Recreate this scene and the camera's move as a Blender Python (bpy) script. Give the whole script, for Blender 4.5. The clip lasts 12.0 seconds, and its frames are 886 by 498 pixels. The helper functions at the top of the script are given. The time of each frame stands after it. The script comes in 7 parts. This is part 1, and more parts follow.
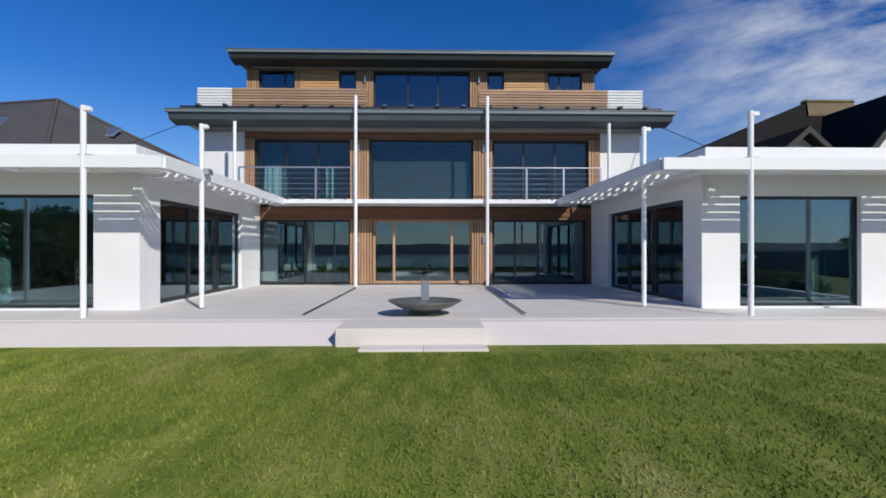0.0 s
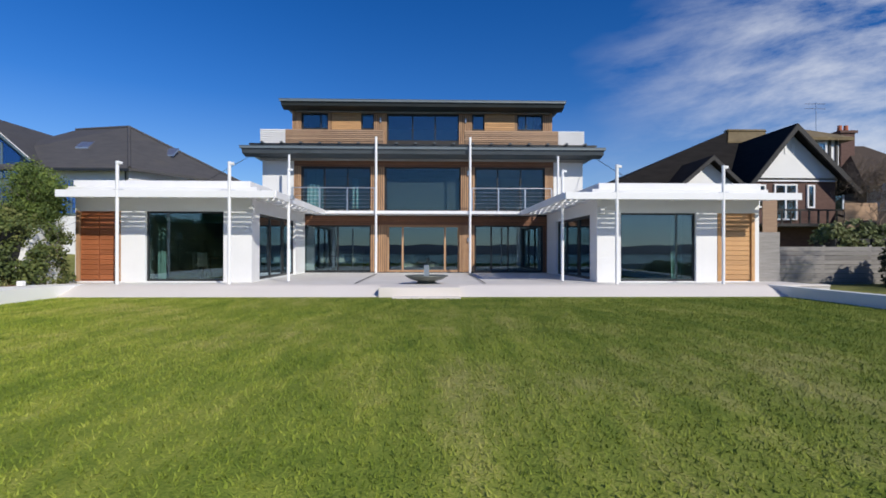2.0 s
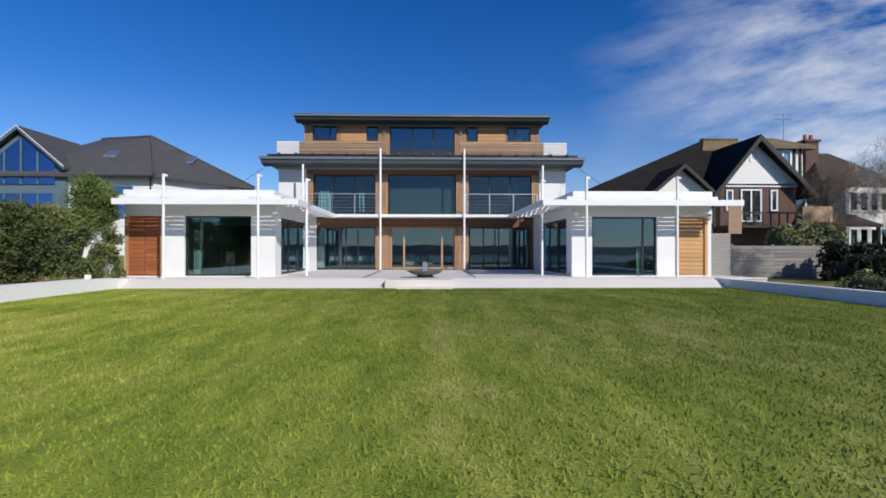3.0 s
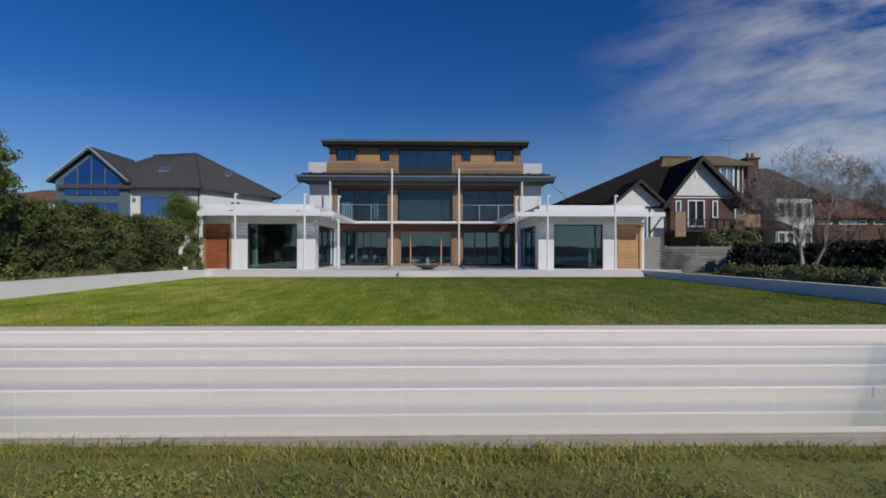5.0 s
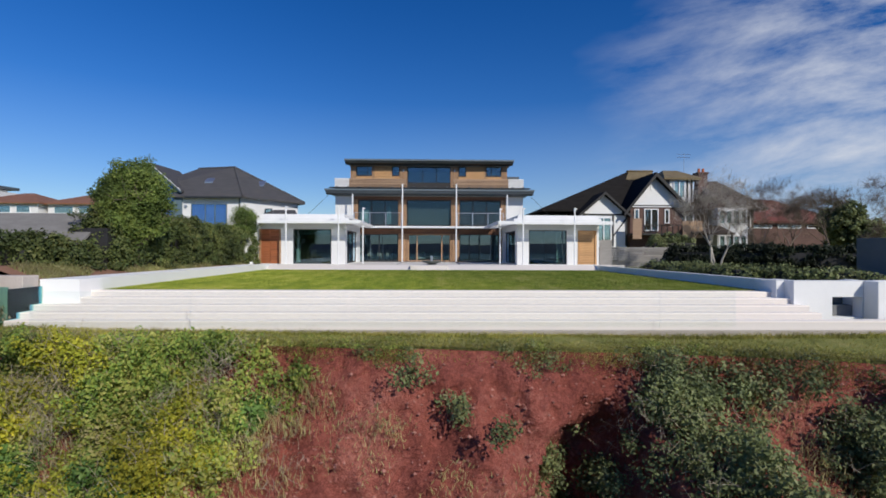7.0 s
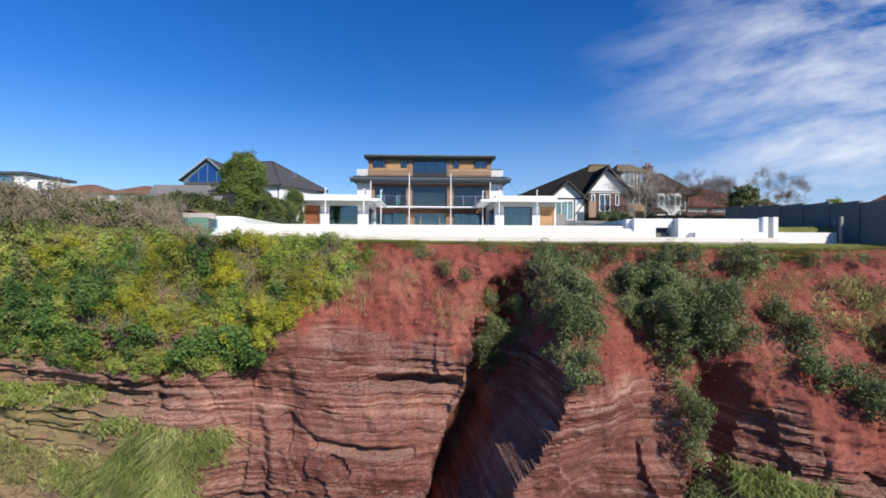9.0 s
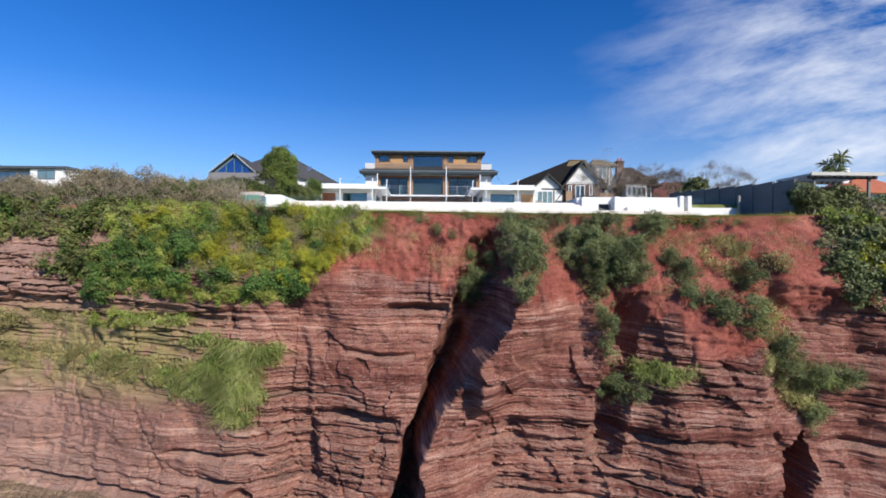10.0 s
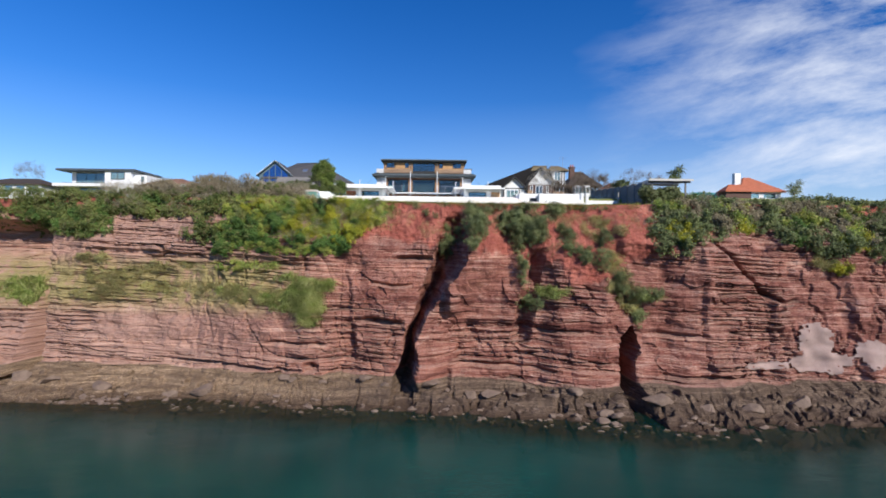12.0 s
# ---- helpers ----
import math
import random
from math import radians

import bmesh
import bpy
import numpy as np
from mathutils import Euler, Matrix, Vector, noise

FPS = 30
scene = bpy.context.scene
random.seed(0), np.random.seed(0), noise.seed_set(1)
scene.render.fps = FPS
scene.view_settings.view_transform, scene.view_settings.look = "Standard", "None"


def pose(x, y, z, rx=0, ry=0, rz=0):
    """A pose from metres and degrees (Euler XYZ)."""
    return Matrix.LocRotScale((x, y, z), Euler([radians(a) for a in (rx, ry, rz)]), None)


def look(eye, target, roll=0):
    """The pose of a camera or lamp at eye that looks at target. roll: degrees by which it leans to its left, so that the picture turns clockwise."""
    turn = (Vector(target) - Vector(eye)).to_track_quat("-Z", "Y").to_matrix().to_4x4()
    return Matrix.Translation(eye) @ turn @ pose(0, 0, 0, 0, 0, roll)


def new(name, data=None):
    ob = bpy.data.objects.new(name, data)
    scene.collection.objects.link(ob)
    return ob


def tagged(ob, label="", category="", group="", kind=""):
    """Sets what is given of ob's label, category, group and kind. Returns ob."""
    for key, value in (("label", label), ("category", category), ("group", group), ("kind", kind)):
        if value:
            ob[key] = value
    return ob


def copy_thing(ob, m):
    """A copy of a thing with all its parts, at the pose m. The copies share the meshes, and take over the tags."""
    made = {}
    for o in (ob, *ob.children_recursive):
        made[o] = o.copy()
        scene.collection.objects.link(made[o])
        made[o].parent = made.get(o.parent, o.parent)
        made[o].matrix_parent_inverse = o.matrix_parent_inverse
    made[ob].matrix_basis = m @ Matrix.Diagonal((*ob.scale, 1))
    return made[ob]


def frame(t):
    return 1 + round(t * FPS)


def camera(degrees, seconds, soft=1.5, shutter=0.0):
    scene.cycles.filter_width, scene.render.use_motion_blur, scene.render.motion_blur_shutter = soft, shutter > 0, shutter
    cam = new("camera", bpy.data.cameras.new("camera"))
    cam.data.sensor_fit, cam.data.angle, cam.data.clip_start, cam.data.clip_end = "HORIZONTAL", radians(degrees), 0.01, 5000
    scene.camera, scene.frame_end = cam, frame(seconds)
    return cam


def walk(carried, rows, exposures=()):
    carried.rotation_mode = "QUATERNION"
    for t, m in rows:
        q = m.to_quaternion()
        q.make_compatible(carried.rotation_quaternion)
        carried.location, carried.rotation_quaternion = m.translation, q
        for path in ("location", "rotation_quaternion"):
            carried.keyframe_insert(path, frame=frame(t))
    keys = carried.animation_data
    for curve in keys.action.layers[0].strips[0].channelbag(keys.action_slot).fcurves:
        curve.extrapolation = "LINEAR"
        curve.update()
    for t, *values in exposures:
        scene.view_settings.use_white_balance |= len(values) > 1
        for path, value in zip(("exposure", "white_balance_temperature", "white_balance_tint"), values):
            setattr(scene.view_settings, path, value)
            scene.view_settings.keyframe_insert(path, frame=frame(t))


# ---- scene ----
cam = camera(81.1, 12.0, soft=1.7)
METRES, EYE, TILT, LEAN, TURN = 67.0, 1.85, 0.0, 0.0, -1.4
ROWS = [
    (0.0, 0.0, 0.0, 0.0, 0.0, 0.07, 0.02),
    (0.5, 0.0006, -0.0277, -0.0004, -0.09, 0.09, -0.01),
    (1.0, 0.001, -0.0532, -0.0008, -0.15, 0.08, -0.09),
    (1.5, 0.0011, -0.0766, -0.0017, -0.21, 0.13, -0.03),
    (2.0, 0.0017, -0.1001, -0.0023, -0.24, 0.15, -0.09),
    (2.5, 0.0027, -0.1219, -0.0024, -0.24, 0.12, -0.07),
    (3.0, 0.0039, -0.143, -0.0032, -0.21, 0.19, -0.02),
    (5.0, 0.0065, -0.242, -0.0046, 0.01, 0.31, -0.07),
    (5.5, 0.0061, -0.2702, -0.0041, 0.02, 0.24, -0.11),
    (6.0, 0.0057, -0.2991, -0.0032, 0.01, 0.19, -0.15),
    (6.5, 0.0055, -0.3293, -0.0019, -0.01, 0.11, -0.19),
    (7.0, 0.0056, -0.3622, -0.0031, -0.04, 0.06, -0.22),
    (9.0, 0.009, -0.5446, -0.0418, -0.07, 0.04, -0.27),
    (9.5, 0.0119, -0.6052, -0.0568, -0.07, 0.0, -0.32),
    (10.0, 0.0157, -0.6749, -0.0715, -0.06, -0.04, -0.34),
    (10.5, 0.0196, -0.7505, -0.0781, -0.06, -0.06, -0.39),
    (11.0, 0.0243, -0.8287, -0.0872, -0.07, -0.11, -0.35),
    (11.5, 0.0297, -0.9083, -0.0974, -0.08, -0.13, -0.4),
    (12.0, 0.0355, -0.9892, -0.1073, -0.07, -0.14, -0.48),
]
walk(cam, [(t, pose(0, 0, EYE, TILT, LEAN, TURN) @ pose(METRES * x, METRES * y, METRES * z, 90 + pitch, roll, yaw)) for t, x, y, z, yaw, pitch, roll in ROWS],
     [(0, -0.05), (3, 0.05), (5.0, -0.62), (5.5, -0.43), (6.0, -0.31), (7.1, -0.1), (9.2, 0.32), (12.0, 0.37)])


# ---- world and sun ----
SUN = Vector((0.63, -1.0, 0.77)).normalized()
sun_data = bpy.data.lights.new("sun", "SUN")
sun_data.energy, sun_data.angle, sun_data.color = 4.1, radians(0.55), (1.0, 0.94, 0.84)
sun_lamp = new("sun", sun_data)
sun_lamp.matrix_world = look(SUN * 60, (0, 0, 0))


class Nodes:
    """A small writer of node trees."""

    def __init__(self, tree):
        self.tree = tree
        tree.nodes.clear()

    def add(self, kind, links=None, **values):
        n = self.tree.nodes.new(kind)
        if "operation" in values:
            n.operation, n.use_clamp = values["operation"], values["use_clamp"]
        if "data_type" in values:
            n.data_type, n.blend_type = values["data_type"], values["blend_type"]
        for k, v in (links or {}).items():
            if isinstance(v, bpy.types.NodeSocket):
                self.tree.links.new(v, n.inputs[k])
            else:
                n.inputs[k].default_value = v
        return n

    def math(self, op, a, b=0.0, clamp=False):
        return self.add("ShaderNodeMath", {0: a, 1: b}, operation=op, use_clamp=clamp).outputs[0]

    def ramp(self, fac, *stops):
        n = self.add("ShaderNodeValToRGB", {"Fac": fac})
        e = n.color_ramp.elements
        while len(e) < len(stops):
            e.new(0.5)
        for el, (p, c) in zip(e, stops):
            el.position = p
            el.color = (*c, 1) if len(c) == 3 else c
        return n.outputs[0]

    def span(self, v, a, b, c=0.0, d=1.0):
        return self.add("ShaderNodeMapRange", {"Value": v, "From Min": a, "From Max": b, "To Min": c, "To Max": d}).outputs[0]

    def mix(self, f, a, b, blend="MIX"):
        n = self.add("ShaderNodeMix", data_type="RGBA", blend_type=blend)
        for i, v in ((0, f), (6, a), (7, b)):
            if isinstance(v, bpy.types.NodeSocket):
                self.tree.links.new(v, n.inputs[i])
            else:
                n.inputs[i].default_value = (*v, 1) if isinstance(v, tuple) and len(v) == 3 else v
        return n.outputs[2]

    def noise(self, vec, scale, detail=4.0, rough=0.55, distort=0.0):
        return self.add("ShaderNodeTexNoise", {"Vector": vec, "Scale": scale, "Detail": detail, "Roughness": rough, "Distortion": distort}).outputs[0]


world = bpy.data.worlds.new("sky")
world.use_nodes = True
scene.world = world
n = Nodes(world.node_tree)
sky = n.add("ShaderNodeTexSky")
sky.sky_type, sky.sun_disc = "NISHITA", False
sky.sun_elevation, sky.sun_rotation = math.asin(SUN.z), math.atan2(SUN.x, SUN.y)
sky.altitude, sky.air_density, sky.dust_density, sky.ozone_density = 20, 1.0, 0.2, 6.0
way = n.add("ShaderNodeTexCoord").outputs["Generated"]
sep = n.add("ShaderNodeSeparateXYZ", {0: way})
up = n.math("MAXIMUM", sep.outputs[2], 0.015)
east = n.math("DIVIDE", sep.outputs[0], n.math("ADD", n.math("ABSOLUTE", sep.outputs[1]), 0.15))
ahead = n.math("MAXIMUM", sep.outputs[1], 0.2)
cu, cv = n.math("DIVIDE", sep.outputs[0], ahead), n.math("DIVIDE", up, ahead)
flat = n.add("ShaderNodeCombineXYZ", {0: cu, 1: cv, 2: 0.0}).outputs[0]
turned = n.add("ShaderNodeMapping", {"Vector": flat, "Rotation": (0, 0, radians(-14))}).outputs[0]
drawn = n.add("ShaderNodeMapping", {"Vector": turned, "Scale": (1.0, 3.4, 1.0), "Location": (1.7, 2.3, 0)}).outputs[0]
wisp = n.noise(drawn, 3.4, 9.0, 0.62, 0.15)
broad = n.noise(drawn, 1.4, 3.0, 0.5, 0.0)
# thin cloud fans out to the north-east, clear sky lies to the west
bank = n.math("SUBTRACT", cu, n.math("MULTIPLY", cv, 0.5))
bank = n.span(n.math("ADD", bank, n.math("MULTIPLY", n.math("SUBTRACT", broad, 0.5), 0.6)), 0.17, 0.66)
bank = n.math("MULTIPLY", bank, n.span(sep.outputs[1], -0.1, 0.35))
cover = n.math("MULTIPLY", n.span(n.math("ADD", wisp, n.math("MULTIPLY", broad, 0.35)), 0.57, 0.90), bank, clamp=True)
haze = n.math("MULTIPLY", n.span(up, 0.27, 0.0, 0.0, 0.7), n.math("ADD", n.math("MULTIPLY", n.span(east, -0.1, 0.6), 0.55), 0.35))
blue = n.add("ShaderNodeHueSaturation", {"Hue": 0.514, "Saturation": 1.28, "Value": n.span(east, -0.95, -0.1, 1.3, 1.06), "Color": sky.outputs[0]}).outputs[0]
hazed = n.mix(haze, blue, (4.6, 6.0, 8.6))
clouded = n.mix(n.math("MULTIPLY", cover, 0.88), hazed, (7.6, 8.0, 8.9))
n.add("ShaderNodeOutputWorld", {0: n.add("ShaderNodeBackground", {"Color": clouded, "Strength": 0.092}).outputs[0]})

# ---- materials ----
def surface(name, dark, light, scale=3.0, fine=40.0, rough=0.7, bump=0.2, depth=0.01, stretch=(1, 1, 1), metal=0.0, spread=0.0, spec=0.5, coords="Object", wear=None):
    """A two-scale noisy surface: broad change of tone, fine grain and relief."""
    m = bpy.data.materials.new(name)
    m.use_nodes = True
    n = Nodes(m.node_tree)
    if coords == "Position":
        vec = n.add("ShaderNodeNewGeometry").outputs["Position"]
    else:
        vec = n.add("ShaderNodeTexCoord").outputs[coords]
    vec = n.add("ShaderNodeMapping", {"Vector": vec, "Scale": stretch}).outputs[0]
    a, b = n.noise(vec, scale, 5.0, 0.6), n.noise(vec, fine, 3.0, 0.6)
    f = n.math("ADD", n.math("MULTIPLY", a, 0.6), n.math("MULTIPLY", b, 0.4))
    col = n.mix(n.span(f, 0.3, 0.7), dark, light)
    if wear:
        w = n.noise(vec, scale * 0.35, 6.0, 0.65, 0.4)
        col = n.mix(n.span(w, 0.55, 0.75, 0.0, 0.55), col, wear)
    if spread:
        r = n.add("ShaderNodeObjectInfo").outputs["Random"]
        i = n.add("ShaderNodeNewGeometry").outputs["Random Per Island"]
        v = n.span(n.math("FRACT", n.math("ADD", r, i)), 0, 1, 1 - spread, 1 + spread)
        col = n.mix(1.0, col, n.add("ShaderNodeCombineColor", {0: v, 1: v, 2: v}).outputs[0], "MULTIPLY")
    h = n.add("ShaderNodeBump", {"Strength": bump, "Distance": depth, "Height": f}).outputs[0]
    rr = n.span(b, 0.2, 0.8, rough - 0.08, min(1.0, rough + 0.08))
    p = n.add("ShaderNodeBsdfPrincipled", {"Base Color": col, "Roughness": rr, "Metallic": metal, "Normal": h, "Specular IOR Level": spec})
    n.add("ShaderNodeOutputMaterial", {0: p.outputs[0]})
    return m


def clear_glass(name, tint, rough=0.0, ior=1.5, boost=1.0, sheen=(0.68, 0.87, 1.0)):
    m = bpy.data.materials.new(name)
    m.use_nodes = True
    n = Nodes(m.node_tree)
    wob = n.add("ShaderNodeBump", {"Strength": 0.03, "Distance": 0.02, "Height": n.noise(n.add("ShaderNodeTexCoord").outputs["Object"], 1.3, 1.0)}).outputs[0]
    fr = n.math("MULTIPLY", n.add("ShaderNodeFresnel", {"IOR": ior, "Normal": wob}).outputs[0], boost, clamp=True)
    t = n.add("ShaderNodeBsdfTransparent", {"Color": (*tint, 1)})
    g = n.add("ShaderNodeBsdfGlossy", {"Color": (*sheen, 1), "Roughness": rough, "Normal": wob})
    n.add("ShaderNodeOutputMaterial", {0: n.add("ShaderNodeMixShader", {0: fr, 1: t.outputs[0], 2: g.outputs[0]}).outputs[0]})
    return m


def foliage(name, *tones, rough=0.55, passing=0.25):
    """Leaves: a tone picked leaf by leaf, some light passing through."""
    m = bpy.data.materials.new(name)
    m.use_nodes = True
    n = Nodes(m.node_tree)
    r = n.add("ShaderNodeNewGeometry").outputs["Random Per Island"]
    big = n.noise(n.add("ShaderNodeNewGeometry").outputs["Position"], 0.8, 3.0)
    f = n.math("ADD", n.math("MULTIPLY", r, 0.5), n.math("MULTIPLY", n.span(big, 0.3, 0.7), 0.5))
    col = n.ramp(f, *[(i / max(1, len(tones) - 1), c) for i, c in enumerate(tones)])
    v = n.span(n.noise(n.add("ShaderNodeNewGeometry").outputs["Position"], 0.42, 4.0, 0.65), 0.32, 0.68, 0.5, 1.3)
    col = n.mix(1.0, col, n.add("ShaderNodeCombineColor", {0: v, 1: v, 2: v}).outputs[0], "MULTIPLY")
    p = n.add("ShaderNodeBsdfPrincipled", {"Base Color": col, "Roughness": rough, "Specular IOR Level": 0.3})
    t = n.add("ShaderNodeBsdfTranslucent", {"Color": col})
    n.add("ShaderNodeOutputMaterial", {0: n.add("ShaderNodeMixShader", {0: passing, 1: p.outputs[0], 2: t.outputs[0]}).outputs[0]})
    return m


WHITE = surface("white_render", (0.68, 0.685, 0.69), (0.79, 0.79, 0.79), 0.7, 60, 0.75, 0.12, 0.004, wear=(0.66, 0.66, 0.64))
FRESH_WHITE = surface("fresh_white_paint", (0.82, 0.815, 0.80), (0.88, 0.875, 0.865), 0.7, 60, 0.85, 0.1, 0.003, spec=0.3)
WHITE_METAL = surface("white_painted_metal", (0.78, 0.79, 0.8), (0.84, 0.84, 0.85), 2, 80, 0.35, 0.03, 0.002)
CEDAR = surface("pale_cedar", (0.27, 0.145, 0.075), (0.50, 0.31, 0.175), 2.5, 30, 0.65, 0.25, 0.004, (6, 6, 0.6), spread=0.16)
CEDAR_H = surface("cedar_boards", (0.42, 0.22, 0.09), (0.62, 0.37, 0.17), 2.5, 30, 0.62, 0.25, 0.004, (0.6, 6, 6), spread=0.14)
CEDAR_DARK = surface("weathered_cedar", (0.25, 0.155, 0.10), (0.47, 0.32, 0.205), 2.5, 30, 0.7, 0.3, 0.004, (0.5, 6, 8), spread=0.25)
# redder cedar, darkened so that deck and eave shade sits in its colour
SHADED_CEDAR = surface("shaded_red_cedar", (0.15, 0.062, 0.032), (0.27, 0.125, 0.066), 2.5, 30, 0.65, 0.25, 0.004, (0.6, 6, 6), spread=0.2)
REDWOOD = surface("oiled_redwood", (0.24, 0.07, 0.025), (0.42, 0.15, 0.06), 2.5, 30, 0.5, 0.2, 0.003, (0.6, 6, 6), spread=0.16)
SLATE_GREY = surface("grey_metal_trim", (0.055, 0.07, 0.08), (0.085, 0.10, 0.115), 1.5, 50, 0.5, 0.06, 0.003)
BLACK_FRAME = surface("dark_window_frame", (0.012, 0.014, 0.016), (0.022, 0.025, 0.028), 3, 60, 0.4, 0.03, 0.002)
STEEL = surface("brushed_steel", (0.45, 0.47, 0.5), (0.6, 0.62, 0.65), 4, 80, 0.32, 0.05, 0.002, metal=0.85)
PAVING = surface("pale_stone_paving", (0.56, 0.53, 0.505), (0.72, 0.69, 0.66), 0.8, 45, 0.8, 0.15, 0.004, wear=(0.46, 0.44, 0.42), spread=0.05)
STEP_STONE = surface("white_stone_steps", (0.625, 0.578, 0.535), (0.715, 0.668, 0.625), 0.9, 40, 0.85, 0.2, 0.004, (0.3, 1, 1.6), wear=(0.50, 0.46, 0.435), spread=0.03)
# treads lightened in colour to offset the sun's weaker light on flat faces
TREAD_STONE = surface("lightened_tread_stone", (0.86, 0.79, 0.72), (0.92, 0.85, 0.78), 0.9, 40, 1.0, 0.15, 0.003, (0.3, 1, 1), wear=(0.74, 0.68, 0.62), spread=0.03, spec=0.05)
TREE_LEAF = foliage("evergreen_tree_leaves", (0.048, 0.080, 0.022), (0.112, 0.168, 0.040), (0.192, 0.256, 0.056), (0.304, 0.336, 0.088))
WINDOW = clear_glass("window_glass", (0.5, 0.6, 0.6), boost=3.4)
UPPER_WINDOW = clear_glass("upper_window_glass", (0.55, 0.64, 0.65), boost=1.5)
# a deep blue sky reflection is painted in through the sheen colour
BLUE_WINDOW = clear_glass("blue_sheen_glass", (0.3, 0.42, 0.6), boost=7.0, sheen=(0.30, 0.55, 1.0))
BALUSTRADE = clear_glass("balustrade_glass", (0.975, 0.99, 0.985), boost=0.4)
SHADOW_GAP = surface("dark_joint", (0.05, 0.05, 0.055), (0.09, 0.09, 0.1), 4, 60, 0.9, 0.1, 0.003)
ROOM_WALL = surface("room_plaster", (0.42, 0.43, 0.42), (0.5, 0.5, 0.49), 0.6, 40, 0.9, 0.05, 0.002)
ROOM_FLOOR = surface("room_floor", (0.25, 0.24, 0.22), (0.34, 0.33, 0.31), 1.2, 30, 0.4, 0.05, 0.002)
CURTAIN = surface("teal_curtain", (0.25, 0.42, 0.45), (0.42, 0.58, 0.6), 2, 30, 0.9, 0.2, 0.01, (8, 8, 0.3))
BLIND = surface("grey_blind", (0.10, 0.12, 0.13), (0.15, 0.17, 0.18), 2, 40, 0.6, 0.05, 0.002)
ROOF_TILE = surface("dark_slate_tiles", (0.045, 0.045, 0.05), (0.085, 0.082, 0.085), 1.2, 25, 0.75, 0.35, 0.02, (1, 1, 5), wear=(0.10, 0.09, 0.07))
MOSS_TILE = surface("mossy_roof_tiles", (0.10, 0.075, 0.04), (0.22, 0.17, 0.09), 1.6, 22, 0.9, 0.4, 0.02, wear=(0.05, 0.04, 0.035))
BLACK_TILE = surface("black_roof_tiles", (0.010, 0.0095, 0.0095), (0.024, 0.022, 0.021), 1.2, 25, 0.9, 0.35, 0.02, (1, 1, 5), spec=0.1)
BROWN_TILE = surface("old_brown_tiles", (0.032, 0.022, 0.016), (0.075, 0.052, 0.036), 1.6, 22, 0.85, 0.4, 0.02, wear=(0.04, 0.035, 0.03))
RED_TILE = surface("terracotta_tiles", (0.34, 0.09, 0.04), (0.5, 0.16, 0.08), 1.5, 22, 0.8, 0.4, 0.02, wear=(0.25, 0.12, 0.08))
OLD_RED = surface("faded_terracotta_tiles", (0.16, 0.07, 0.042), (0.27, 0.13, 0.08), 1.5, 22, 0.85, 0.4, 0.02, wear=(0.14, 0.09, 0.06))
DARK_RED = surface("dark_red_tiles", (0.12, 0.035, 0.025), (0.2, 0.06, 0.045), 1.5, 22, 0.85, 0.4, 0.02, wear=(0.08, 0.04, 0.03))
KERB = surface("tan_concrete", (0.30, 0.265, 0.225), (0.42, 0.38, 0.33), 1.5, 30, 0.9, 0.3, 0.006)
BRICK = surface("red_brick", (0.075, 0.042, 0.036), (0.145, 0.084, 0.068), 3, 30, 0.9, 0.3, 0.01, (1, 1, 3))
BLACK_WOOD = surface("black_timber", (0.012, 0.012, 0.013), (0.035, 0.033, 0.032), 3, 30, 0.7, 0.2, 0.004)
GREY_FENCE = surface("weathered_fence", (0.16, 0.15, 0.14), (0.30, 0.285, 0.27), 3, 30, 0.9, 0.3, 0.005, (0.5, 6, 6), spread=0.2)
BLUE_CLAD = surface("blue_grey_cladding", (0.08, 0.13, 0.17), (0.12, 0.18, 0.22), 2, 30, 0.6, 0.15, 0.004, (0.6, 6, 6))
CONCRETE = surface("grey_concrete", (0.12, 0.125, 0.13), (0.2, 0.2, 0.205), 0.7, 30, 0.9, 0.2, 0.006, wear=(0.09, 0.1, 0.09))
BOWL = surface("patinated_bowl", (0.10, 0.12, 0.11), (0.24, 0.26, 0.24), 4, 40, 0.5, 0.2, 0.004, metal=0.5)
BARK = surface("grey_bark", (0.12, 0.09, 0.07), (0.26, 0.21, 0.17), 6, 40, 0.95, 0.5, 0.01, (4, 4, 0.7))
TWIG = surface("dry_twigs", (0.10, 0.072, 0.055), (0.22, 0.17, 0.125), 6, 40, 0.95, 0.2, 0.004, spread=0.3)
BOULDER = surface("shore_boulder", (0.09, 0.058, 0.044), (0.26, 0.185, 0.14), 1.2, 14, 0.85, 0.6, 0.06, wear=(0.12, 0.10, 0.07))
SOIL = surface("garden_soil", (0.16, 0.075, 0.045), (0.30, 0.16, 0.10), 1.4, 14, 1.0, 0.6, 0.05, coords="Position", wear=(0.14, 0.13, 0.06))
HEDGE = foliage("hedge_leaves", (0.034, 0.050, 0.020), (0.080, 0.112, 0.034), (0.145, 0.170, 0.050), (0.255, 0.245, 0.09))
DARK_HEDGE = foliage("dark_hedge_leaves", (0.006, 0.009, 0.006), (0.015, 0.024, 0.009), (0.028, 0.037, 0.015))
BRAMBLE = foliage("bramble_leaves", (0.24, 0.205, 0.12), (0.15, 0.23, 0.05), (0.25, 0.36, 0.065), (0.42, 0.46, 0.10), (0.55, 0.50, 0.15), (0.44, 0.37, 0.21), passing=0.35)
GORSE = foliage("yellow_green_leaves", (0.180, 0.226, 0.030), (0.360, 0.360, 0.037), (0.630, 0.540, 0.044))
SCRUB = foliage("dark_scrub_leaves", (0.065, 0.088, 0.042), (0.14, 0.172, 0.070), (0.235, 0.272, 0.105), (0.37, 0.33, 0.19))
